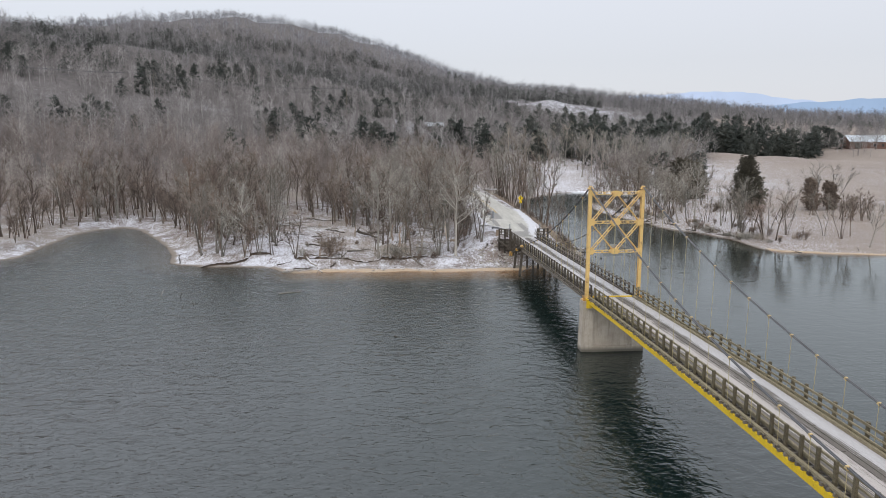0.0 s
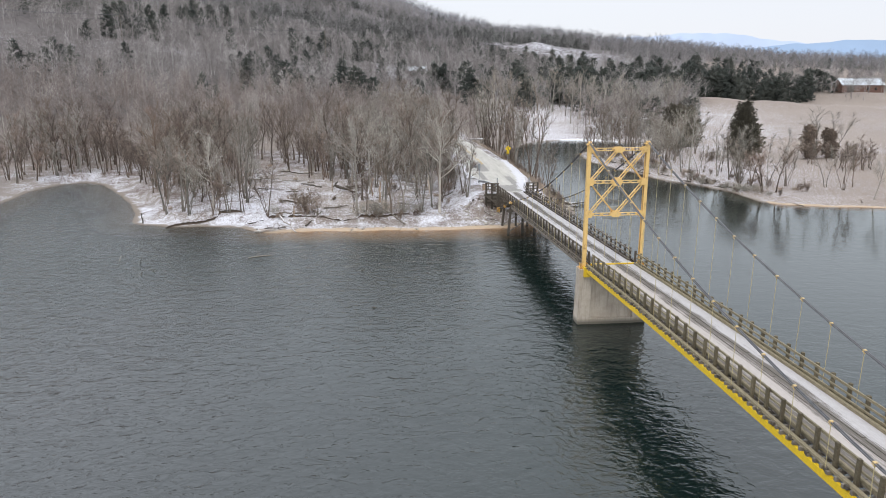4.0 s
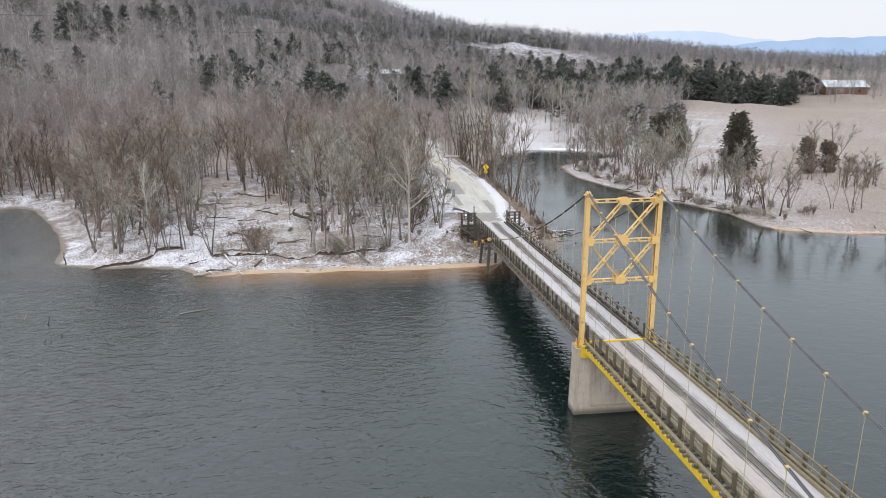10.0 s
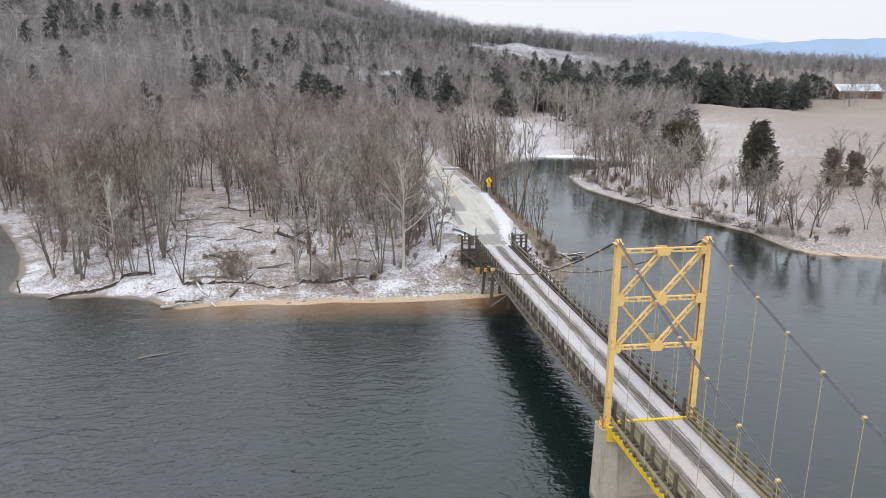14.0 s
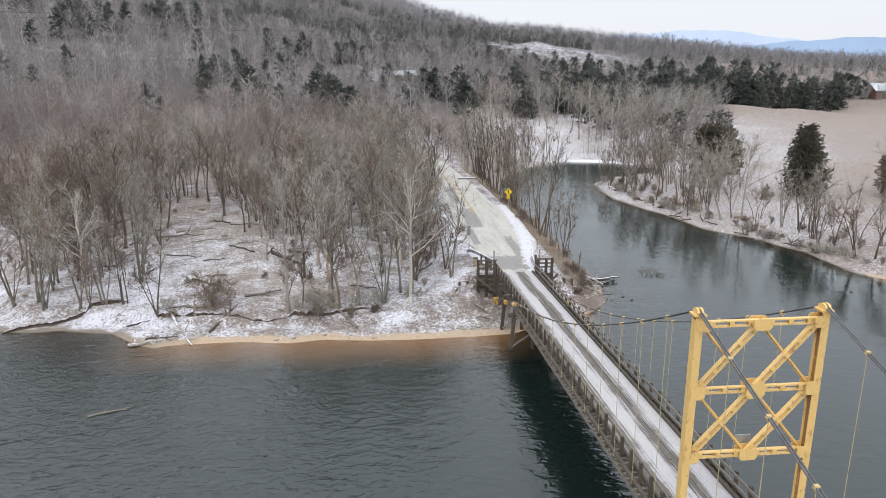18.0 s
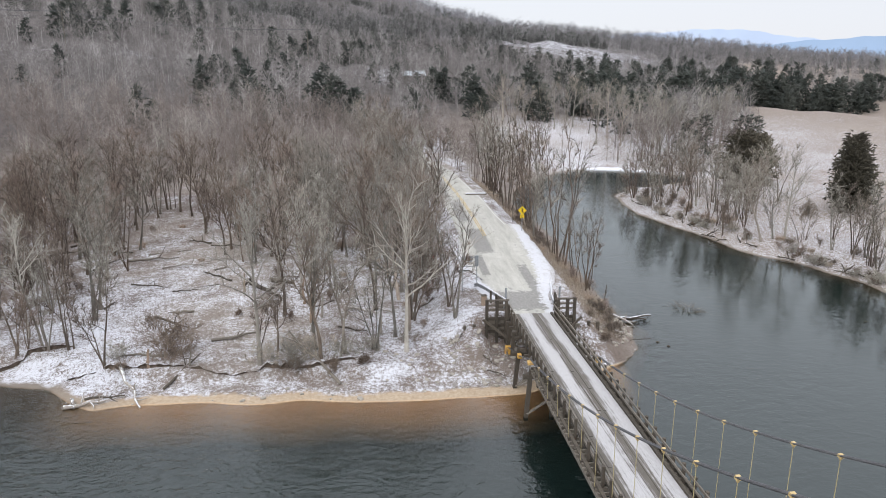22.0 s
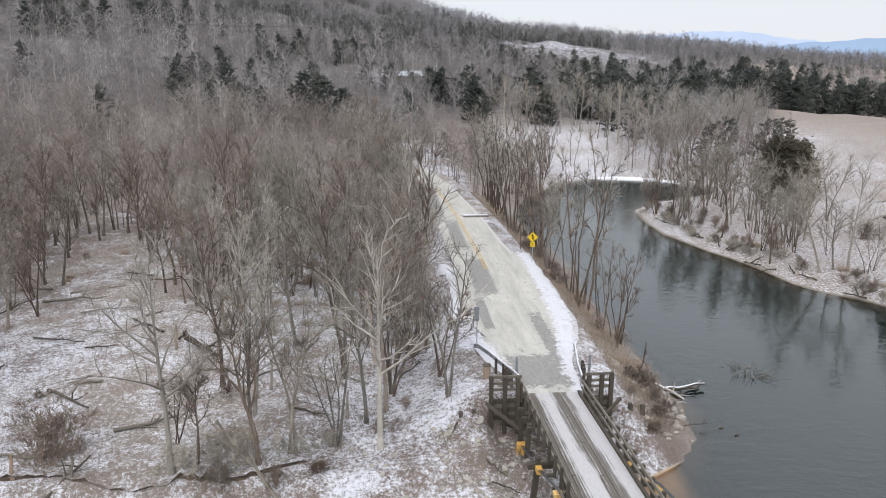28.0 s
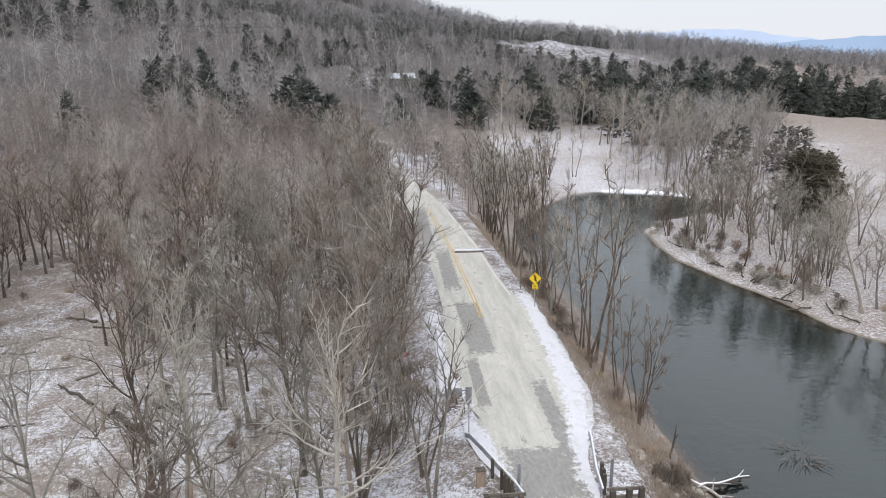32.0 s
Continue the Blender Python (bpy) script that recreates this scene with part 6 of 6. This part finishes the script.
building("barn", 201, 258, 18.5, 9.5, 3.4, 2.6, -8, BARN_WALL, "red-brown timber barn with a pale snowy metal roof", ((-5.5, 3.0, 2.8, OLD_WOOD), (2.0, 1.0, 1.1, SIGN_BLACK), (5.5, 1.0, 1.1, SIGN_BLACK)))
building("house", 158, 338, 9, 6, 2.7, 1.6, 20, LINE_WHITE, "small white house with a pale roof among trees", ((-2.5, 0.9, 1.2, SIGN_BLACK), (0, 1.0, 2.0, OLD_WOOD), (2.5, 0.9, 1.2, SIGN_BLACK)))
building("house", -1, 266, 8.5, 6, 2.6, 1.5, 5, GREY_WOOD, "small grey shed with a snow-covered roof", ((-2.0, 0.9, 1.1, SIGN_BLACK), (1.5, 1.0, 2.0, OLD_WOOD)))


def utility_pole(x, y, top, label="weathered wooden utility pole with a crossarm"):
    z = gz(x, y)
    t = thing("utility_pole", label, "utility pole", "utility poles", at=pose(x, y, z))
    part("pole", Build().tube([(0, 0, -0.5), (0, 0, top - z)], (0.17, 0.11), 8), GREY_WOOD, t)
    part("crossarm", Build().box((0, 0, top - z - 0.6), (2.4, 0.1, 0.12)), GREY_WOOD, t)
    for e in (-1.0, 0.0, 1.0):
        part("insulator", Build().tube([(e, 0, top - z - 0.55), (e, 0, top - z - 0.3)], 0.05, 6), CONCRETE, t)
    return t


utility_pole(136.8, 269.3, 14.0)
utility_pole(237, 290, 16.5)
posts = []
for a, e, r in ((-34, 4.5, 330), (-17.6, 3.5, 315), (-3.5, 2.6, 330)):
    x, y = EYE0[0] + r * math.sin(radians(a)), EYE0[1] + r * math.cos(radians(a))
    posts.append((x, y, 20.9 + r * math.tan(radians(e))))
    utility_pole(*posts[-1], "tall wooden power-line pole on the hillside")
for s in range(2):
    for e, o in ((-1.0, 0.0), (0.0, 0.1), (1.0, 0.0), (0.0, -1.6)):
        a, c = np.array(posts[s]), np.array(posts[s + 1])
        pts = [tuple(a + (c - a) * t + (e, 0, -0.3 + o - 4 * 2.0 * t * (1 - t))) for t in np.linspace(0, 1, 12)]
        solid("power_line", Build().tube(pts, 0.05, 3, False), CABLE, "thin dark power line strung across the hillside", "cable", "power lines")

# ---- logs, driftwood, stones and bank ----
def limb_log(name, a, c, r0, material, label, branches=2, seed=0, category="log"):
    g = np.random.default_rng(seed)
    a, c = np.array(a, float), np.array(c, float)
    d = c - a
    long = np.linalg.norm(d)
    pts = [a + d * t + g.normal(0, 0.03 * long ** 0.5, 3) * (0 < t < 1) for t in np.linspace(0, 1, 6)]
    b = Build().tube(pts, np.linspace(r0, r0 * 0.45, 6), 7)
    for k in range(branches):
        p = pts[int(g.integers(2, 5))]
        w = d / long + g.normal(0, 0.8, 3) + (0, 0, 0.5)
        b.tube(wander(g, p, w / np.linalg.norm(w), long * g.uniform(0.15, 0.4), 3, 0.2), np.array((0.5, 0.38, 0.25, 0.12)) * r0, 5)
    return solid(name, b, material, label, category, "logs and driftwood")


limb_log("floating_log", (-34.1, 23.7, 0.02), (-31.6, 24.8, 0.06), 0.09, GREY_WOOD, "grey log floating in the lake", 2, 1)
limb_log("fallen_log", (-33.4, 51.4, gz(-33.4, 51.4) + 0.15), (-29.7, 48.7, gz(-29.7, 48.7) + 0.2), 0.13, OLD_WOOD, "dark fallen log in the snowy glade", 3, 2)
limb_log("leaning_log", (-32.8, 40.6, gz(-32.8, 40.6) + 0.5), (-30.0, 36.2, 0.0), 0.15, DRIFT, "bleached dead trunk sloping from the bank into the water", 2, 3)
limb_log("driftwood", (-35.4, 36.5, 0.12), (-32.6, 37.0, 0.35), 0.16, DRIFT, "bleached driftwood roots on the point", 4, 4)
limb_log("driftwood", (-35.2, 37.4, 0.3), (-34.6, 36.3, 0.15), 0.14, DRIFT, "bleached driftwood roots on the point", 4, 5)
limb_log("driftwood", (-34.2, 37.2, 0.35), (-31.5, 37.6, 0.4), 0.10, OLD_WOOD, "dark driftwood limb on the shore", 3, 6)
limb_log("fallen_log", (-29.0, 38.6, gz(-29, 38.6) + 0.1), (-27.1, 42.3, gz(-27.1, 42.3) + 0.4), 0.12, OLD_WOOD, "dark forked limb lying on the bank", 2, 7)
limb_log("dead_stump", (-27.6, 40.9, gz(-27.6, 40.9) - 0.2), (-27.5, 40.9, gz(-27.6, 40.9) + 1.5), 0.11, GREY_WOOD, "thin broken stump standing in snow", 0, 8, "stump")
limb_log("dead_stump", (-51.3, 42.6, 0.3), (-51.4, 42.6, 1.7), 0.10, OLD_WOOD, "thin broken stump by the water", 1, 9, "stump")
limb_log("fallen_tree", (-15.8, 38.2, gz(-15.8, 38.2) + 0.1), (-20.2, 43.5, gz(-20.2, 43.5) + 1.6), 0.14, GREY_WOOD, "leaning dead tree fallen over the bank", 4, 10)
limb_log("fallen_tree", (-19.0, 49.3, gz(-19, 49.3) - 0.2), (-18.9, 49.2, gz(-19, 49.3) + 3.2), 0.2, TAN_GRASS, "pale broken tree stump standing in the wood", 0, 11, "stump")
limb_log("uprooted_tree", (-25.9, 58.3, gz(-25.9, 58.3) + 0.7), (-22.6, 55.4, gz(-22.6, 55.4) + 0.2), 0.26, OLD_WOOD, "uprooted trunk with a crown of dark roots", 5, 12)
limb_log("uprooted_tree", (-26.6, 58.9, gz(-26, 58.5) + 0.3), (-25.6, 57.7, gz(-26, 58.5) + 1.4), 0.12, OLD_WOOD, "dark roots of an uprooted trunk", 6, 13)
limb_log("fallen_log", (-16.1, 52.4, gz(-16, 52) + 0.3), (-13.0, 50.2, gz(-13, 50) + 0.25), 0.15, DRIFT, "pale fallen log between bare trees", 3, 14)
limb_log("dead_tree", (-11.0, 54.0, gz(-11, 54) - 0.2), (-11.6, 55.2, gz(-11, 54) + 5.2), 0.2, BARK_PALE, "dead leaning trunk with peeled white side", 2, 15, "dead tree")
limb_log("fallen_log", (9.3, 49.8, 0.5), (13.1, 50.8, 0.35), 0.16, SNOWY_LOG, "dark driftwood trunk topped with snow reaching over the creek", 2, 16)
limb_log("fallen_log", (9.4, 50.2, 0.35), (12.6, 50.6, 0.05), 0.13, OLD_WOOD, "dark driftwood limb in the creek", 2, 17)
limb_log("driftwood", (8.8, 50.2, 0.9), (10.6, 48.6, 0.3), 0.13, DRIFT, "thick bleached root by the creek", 3, 18)
limb_log("dead_stump", (8.9, 52.6, 0.5), (9.3, 52.9, 2.9), 0.08, OLD_WOOD, "thin dead stem on the creek bank", 2, 19, "stump")
limb_log("fallen_log", (44.5, 48.7, 0.15), (46.0, 46.3, 0.0), 0.14, OLD_WOOD, "dark log on the sandy point", 1, 20)
limb_log("fallen_log", (54.8, 48.6, 0.4), (55.6, 45.4, 0.1), 0.18, OLD_WOOD, "dark log on the far shore", 2, 21)
for k in range(18):
    t = rng.uniform()
    x, y = float(np.interp(t, [0, 0.35, 0.7, 1], [30.5, 33, 37, 42])), float(np.interp(t, [0, 0.35, 0.7, 1], [104, 82, 70.5, 60]))
    a = rng.uniform(0, 3.1)
    limb_log("fallen_limb", (x, y, gz(x, y) + 0.25), (x + 2.2 * math.cos(a), y + 2.2 * math.sin(a), gz(x + 2.2 * math.cos(a), y + 2.2 * math.sin(a)) + 0.25), 0.10, OLD_WOOD, "dark fallen limb tangled on the far bank", 3, 30 + k)
for k in range(26):
    x, y = rng.uniform(-58, -8), rng.uniform(41, 80)
    if float(shore_distance(np.array([x]), np.array([y]))[0]) > 5:
        a, long = rng.uniform(0, 3.1), rng.uniform(1.5, 5)
        x1, y1 = x + long * math.cos(a), y + long * math.sin(a)
        limb_log("fallen_limb", (x, y, gz(x, y) + 0.1), (x1, y1, gz(x1, y1) + 0.12), rng.uniform(0.06, 0.14), GREY_WOOD if k % 2 else OLD_WOOD, "fallen limb lying in snow and leaves", 2, 60 + k)
# dead sticks out in the water
for x, y, h, k in ((-48.4, 24.0, 0.5, 1), (-45.7, 22.6, 0.7, 2), (-43.3, 19.0, 0.3, 3), (-44.1, 17.6, 0.4, 4)):
    limb_log("water_stick", (x, y, -0.5), (x + 0.3, y + 0.15, h), 0.06, OLD_WOOD if k > 1 else DRIFT, "dead stick standing out of the lake", 1, 90 + k, "stick")
snag = raw_mesh("water_snag", *shrub(311, 0.9, 3.4, 90, 0.028), GREY_WOOD)
solid("water_snag", snag, GREY_WOOD, "sunken grey branches breaking the creek surface", "driftwood", at=pose(17.7, 53.2, -0.22))
for x, y in ((-19.9, 5.3), (-21.1, 17.4), (36.3, 44.1), (33.1, 48.2), (11.6, 45.0), (12.2, 44.0)):
    solid("water_stone", Build().lump((0, 0, 0), (0.32, 0.2, 0.2), int(abs(x * 7))), OLD_WOOD, "small dark stone breaking the water surface", "stone", at=pose(x, y, 0.03))
# undercut earth bank behind the beach
def earth_bank(name, line, high, seed):
    g = np.random.default_rng(seed)
    p = np.array(line, float)
    seg = np.concatenate([[0], np.cumsum(np.hypot(*np.diff(p, axis=0).T))])
    s = np.arange(0, seg[-1], 0.35)
    xs, ys = np.interp(s, seg, p[:, 0]), np.interp(s, seg, p[:, 1]) + 0.25 * np.sin(s * 0.9) + g.normal(0, 0.06, len(s))
    v, f = [], []
    rough = np.convolve(g.uniform(0, 1, len(s) + 8), np.ones(5) / 5, "same")[4:-4]
    for k in range(len(s)):
        e = math.sin(math.pi * k / (len(s) - 1)) ** 0.4 * float(np.clip((rough[k] - 0.22) * 4.5, 0.25, 1.15))
        z = gz(xs[k], ys[k] - 0.3)
        h = high * e * g.uniform(0.8, 1.15)
        v += [(xs[k], ys[k] - 0.08, z - 0.15), (xs[k], ys[k] + 0.10, z + h * 0.55), (xs[k], ys[k] - 0.10 * e, z + h), (xs[k], ys[k] + 0.35, z + h + 0.03), (xs[k], ys[k] + 1.6, gz(xs[k], ys[k] + 1.6) - 0.12)]
        if k:
            f += [(5 * k - 5 + i, 5 * k + i, 5 * k + i + 1, 5 * k - 4 + i) for i in range(4)]
    me = Build().add(v, f).mesh(name, EARTH)
    me.materials.append(GROUND)
    for poly in me.polygons:
        if poly.index % 4 >= 2:
            poly.material_index = 1
    return solid(name, me, EARTH, "dark undercut earth bank topped with snow behind the beach", "bank", kind="structure")


earth_bank("earth_bank_1", [(-48, 40.6), (-44.1, 42.3), (-41.2, 44.6), (-38.4, 46.4)], 0.40, 1)
earth_bank("earth_bank_2", [(-37.2, 40.9), (-32.6, 41.2), (-27.3, 40.5), (-23.1, 40.0), (-18.5, 40.0), (-14.6, 41.3)], 0.46, 2)
# dead wood lying and standing in the glade
for k, (x, y, dx, dy) in enumerate(((-38.5, 60.5, 4.2, -0.6), (-37, 66, 5.0, 1.2), (-24.5, 61.5, 2.6, -1.2), (-19.5, 52.5, 2.2, 1.6), (-14, 58, 3.0, -0.8), (-27, 45.5, 3.4, 1.6), (-16.5, 47.5, 2.6, -1.4), (-11.5, 50.5, -2.0, 1.8),
                                     (-42, 70, 5.5, 0.8), (-34, 76, 4.0, -1.0), (-22, 70, 3.4, 1.0), (-12.5, 64, -2.4, 1.5))):
    limb_log("fallen_log", (x, y, gz(x, y) + 0.14), (x + dx, y + dy, gz(x + dx, y + dy) + 0.22), 0.08 + 0.03 * (k % 3), (OLD_WOOD, DRIFT, GREY_WOOD)[k % 3], "dead branchy log lying on snowy ground", 3, 120 + k)
for k, (x, y, h) in enumerate(((-20.2, 53.8, 2.6), (-18.2, 50.6, 2.2), (-30.8, 40.9, 1.5), (-12.8, 46.2, 1.8), (-26.5, 57.5, 2.0))):
    limb_log("broken_snag", (x, y, gz(x, y) - 0.3), (x + 0.15, y + 0.1, gz(x, y) + h), 0.15, DRIFT if k % 2 else TAN_GRASS, "broken dead tree trunk standing in the snow", 0, 140 + k, "tree stump")
# dry branches and boulders round the abutment
for k in range(16):
    x, y = (rng.uniform(-7.5, -2.6), rng.uniform(38.0, 43.2)) if k % 2 else (rng.uniform(5.6, 9.4), rng.uniform(42.8, 50.5))
    a, long = rng.uniform(0, 6.28), rng.uniform(0.8, 2.2)
    x1, y1 = x + long * math.cos(a), y + long * math.sin(a)
    limb_log("fallen_limb", (x, y, gz(x, y) + 0.08), (x1, y1, max(0.1, gz(x1, y1)) + 0.25), rng.uniform(0.03, 0.07), (GREY_WOOD, OLD_WOOD, DRIFT)[k % 3], "dry branch lying among stones by the bridge end", 3, 200 + k)
limb_log("fallen_log", (-24.2, 60.6, gz(-24.2, 60.6) + 0.3), (-21.9, 59.2, gz(-21.9, 59.2) + 0.15), 0.2, OLD_WOOD, "uprooted dark trunk with a mat of roots", 6, 160)
# shelf of white snow and ice where the creek bends
def snow_shelf(line, wide, seed):
    g = np.random.default_rng(seed)
    p = np.array(line, float)
    seg = np.concatenate([[0], np.cumsum(np.hypot(*np.diff(p, axis=0).T))])
    at = np.arange(0, seg[-1] + 0.01, 0.5)
    v, f = [], []
    for k, d in enumerate(at):
        x, y = np.interp(d, seg, p[:, 0]), np.interp(d, seg, p[:, 1])
        w = wide * math.sin(math.pi * (0.06 + 0.88 * k / (len(at) - 1))) ** 0.5 * g.uniform(0.75, 1.2)
        e = g.uniform(-0.15, 0.15)
        v += [(x, y - 0.5 + e, -0.1), (x, y - 0.5 + e, 0.14), (x, y + 0.3 * w, max(0.2, gz(x, y + 0.3 * w) + 0.12) + g.uniform(0, 0.05)), (x, y + w, gz(x, y + w) - 0.05)]
        if k:
            f += [(4 * k - 4 + i, 4 * k + i, 4 * k + 1 + i, 4 * k - 3 + i) for i in range(3)]
    return solid("snow_shelf", Build().add(v, f), SNOW, "shelf of white snow and ice at the creek bend", "snow", kind="structure", smooth=True)


snow_shelf([(33.5, 146.5), (38, 145.2), (45, 142.3), (48.5, 139.4)], 2.2, 3)
# stones on the beach and below the abutment
stone = [Build().lump((0, 0, 0), (0.5, 0.4, 0.26), 500 + k).mesh("stone", ROCK) for k in range(4)]
for k in range(300):
    if k < 130:
        x, y = (rng.uniform(-13, -1.5), rng.uniform(36.6, 43)) if k < 70 else (rng.uniform(-7.5, -1.8), rng.uniform(37.5, 43.4))
    elif k < 265:
        x, y = rng.uniform(5.5, 10.2), rng.uniform(42.3, 51)
    else:
        x, y = rng.uniform(-32, -14), rng.uniform(35.5, 38.5)
    if float(shore_distance(np.array([x]), np.array([y]))[0]) < 0.1:
        continue
    ob = solid("stone", stone[k % 4], ROCK, "pale stone on the snowy shore", "stone", "shore stones", at=pose(x, y, gz(x, y) + 0.02, rng.uniform(-15, 15), rng.uniform(-15, 15), rng.uniform(0, 360)))
    ob.scale = [(0.25 + 1.0 * rng.uniform() ** 2) * (1.5 if x > 8.5 else 1.0)] * 3
solid("red_scrap", Build().lump((0, 0, 0.1), (0.5, 0.4, 0.35), 77), RED, "scrap of red plastic caught in the undergrowth", "litter", at=pose(-6.9, 65.6, gz(-6.9, 65.6)))


# dry weeds and grass on the embankment and meadow edges
def weeds(name, count, place, high, material, label, seed):
    g = np.random.default_rng(seed)
    x, y = place(g, count)
    z = ground_z(x, y)
    ok = (z > 0.25)
    x, y, z = x[ok], y[ok], z[ok]
    s = np.stack([x, y, z - 0.03], -1)
    e = s + np.stack([g.normal(0, 0.22, len(x)) * high, g.normal(0, 0.22, len(x)) * high, g.uniform(0.4, 1.2, len(x)) * high], -1)
    return solid(name, raw_mesh(name, *spikes(s, e, 0.014, g), material), material, label, "grass", kind="stuff")


def bank_place(g, n):
    y = g.uniform(43, 112, n)
    return np.interp(y, ROAD_Y, ROAD_X) + 4.9 + np.abs(g.normal(0, 2.3, n)), y


def wood_place(g, n):
    return g.uniform(-62, -5.5, n), g.uniform(40, 95, n)


def right_place(g, n):
    return g.uniform(33, 90, n), g.uniform(48, 125, n)


weeds("dry_weeds", 10000, bank_place, 0.75, TAN_GRASS, "dry tan weeds and brush on the road embankment", 5)
weeds("forest_weeds", 16000, wood_place, 0.5, BRUSH, "dry brown undergrowth poking through snow", 6)
weeds("meadow_grass", 16000, right_place, 0.5, TAN_GRASS, "dry tan grass on the far bank", 7)
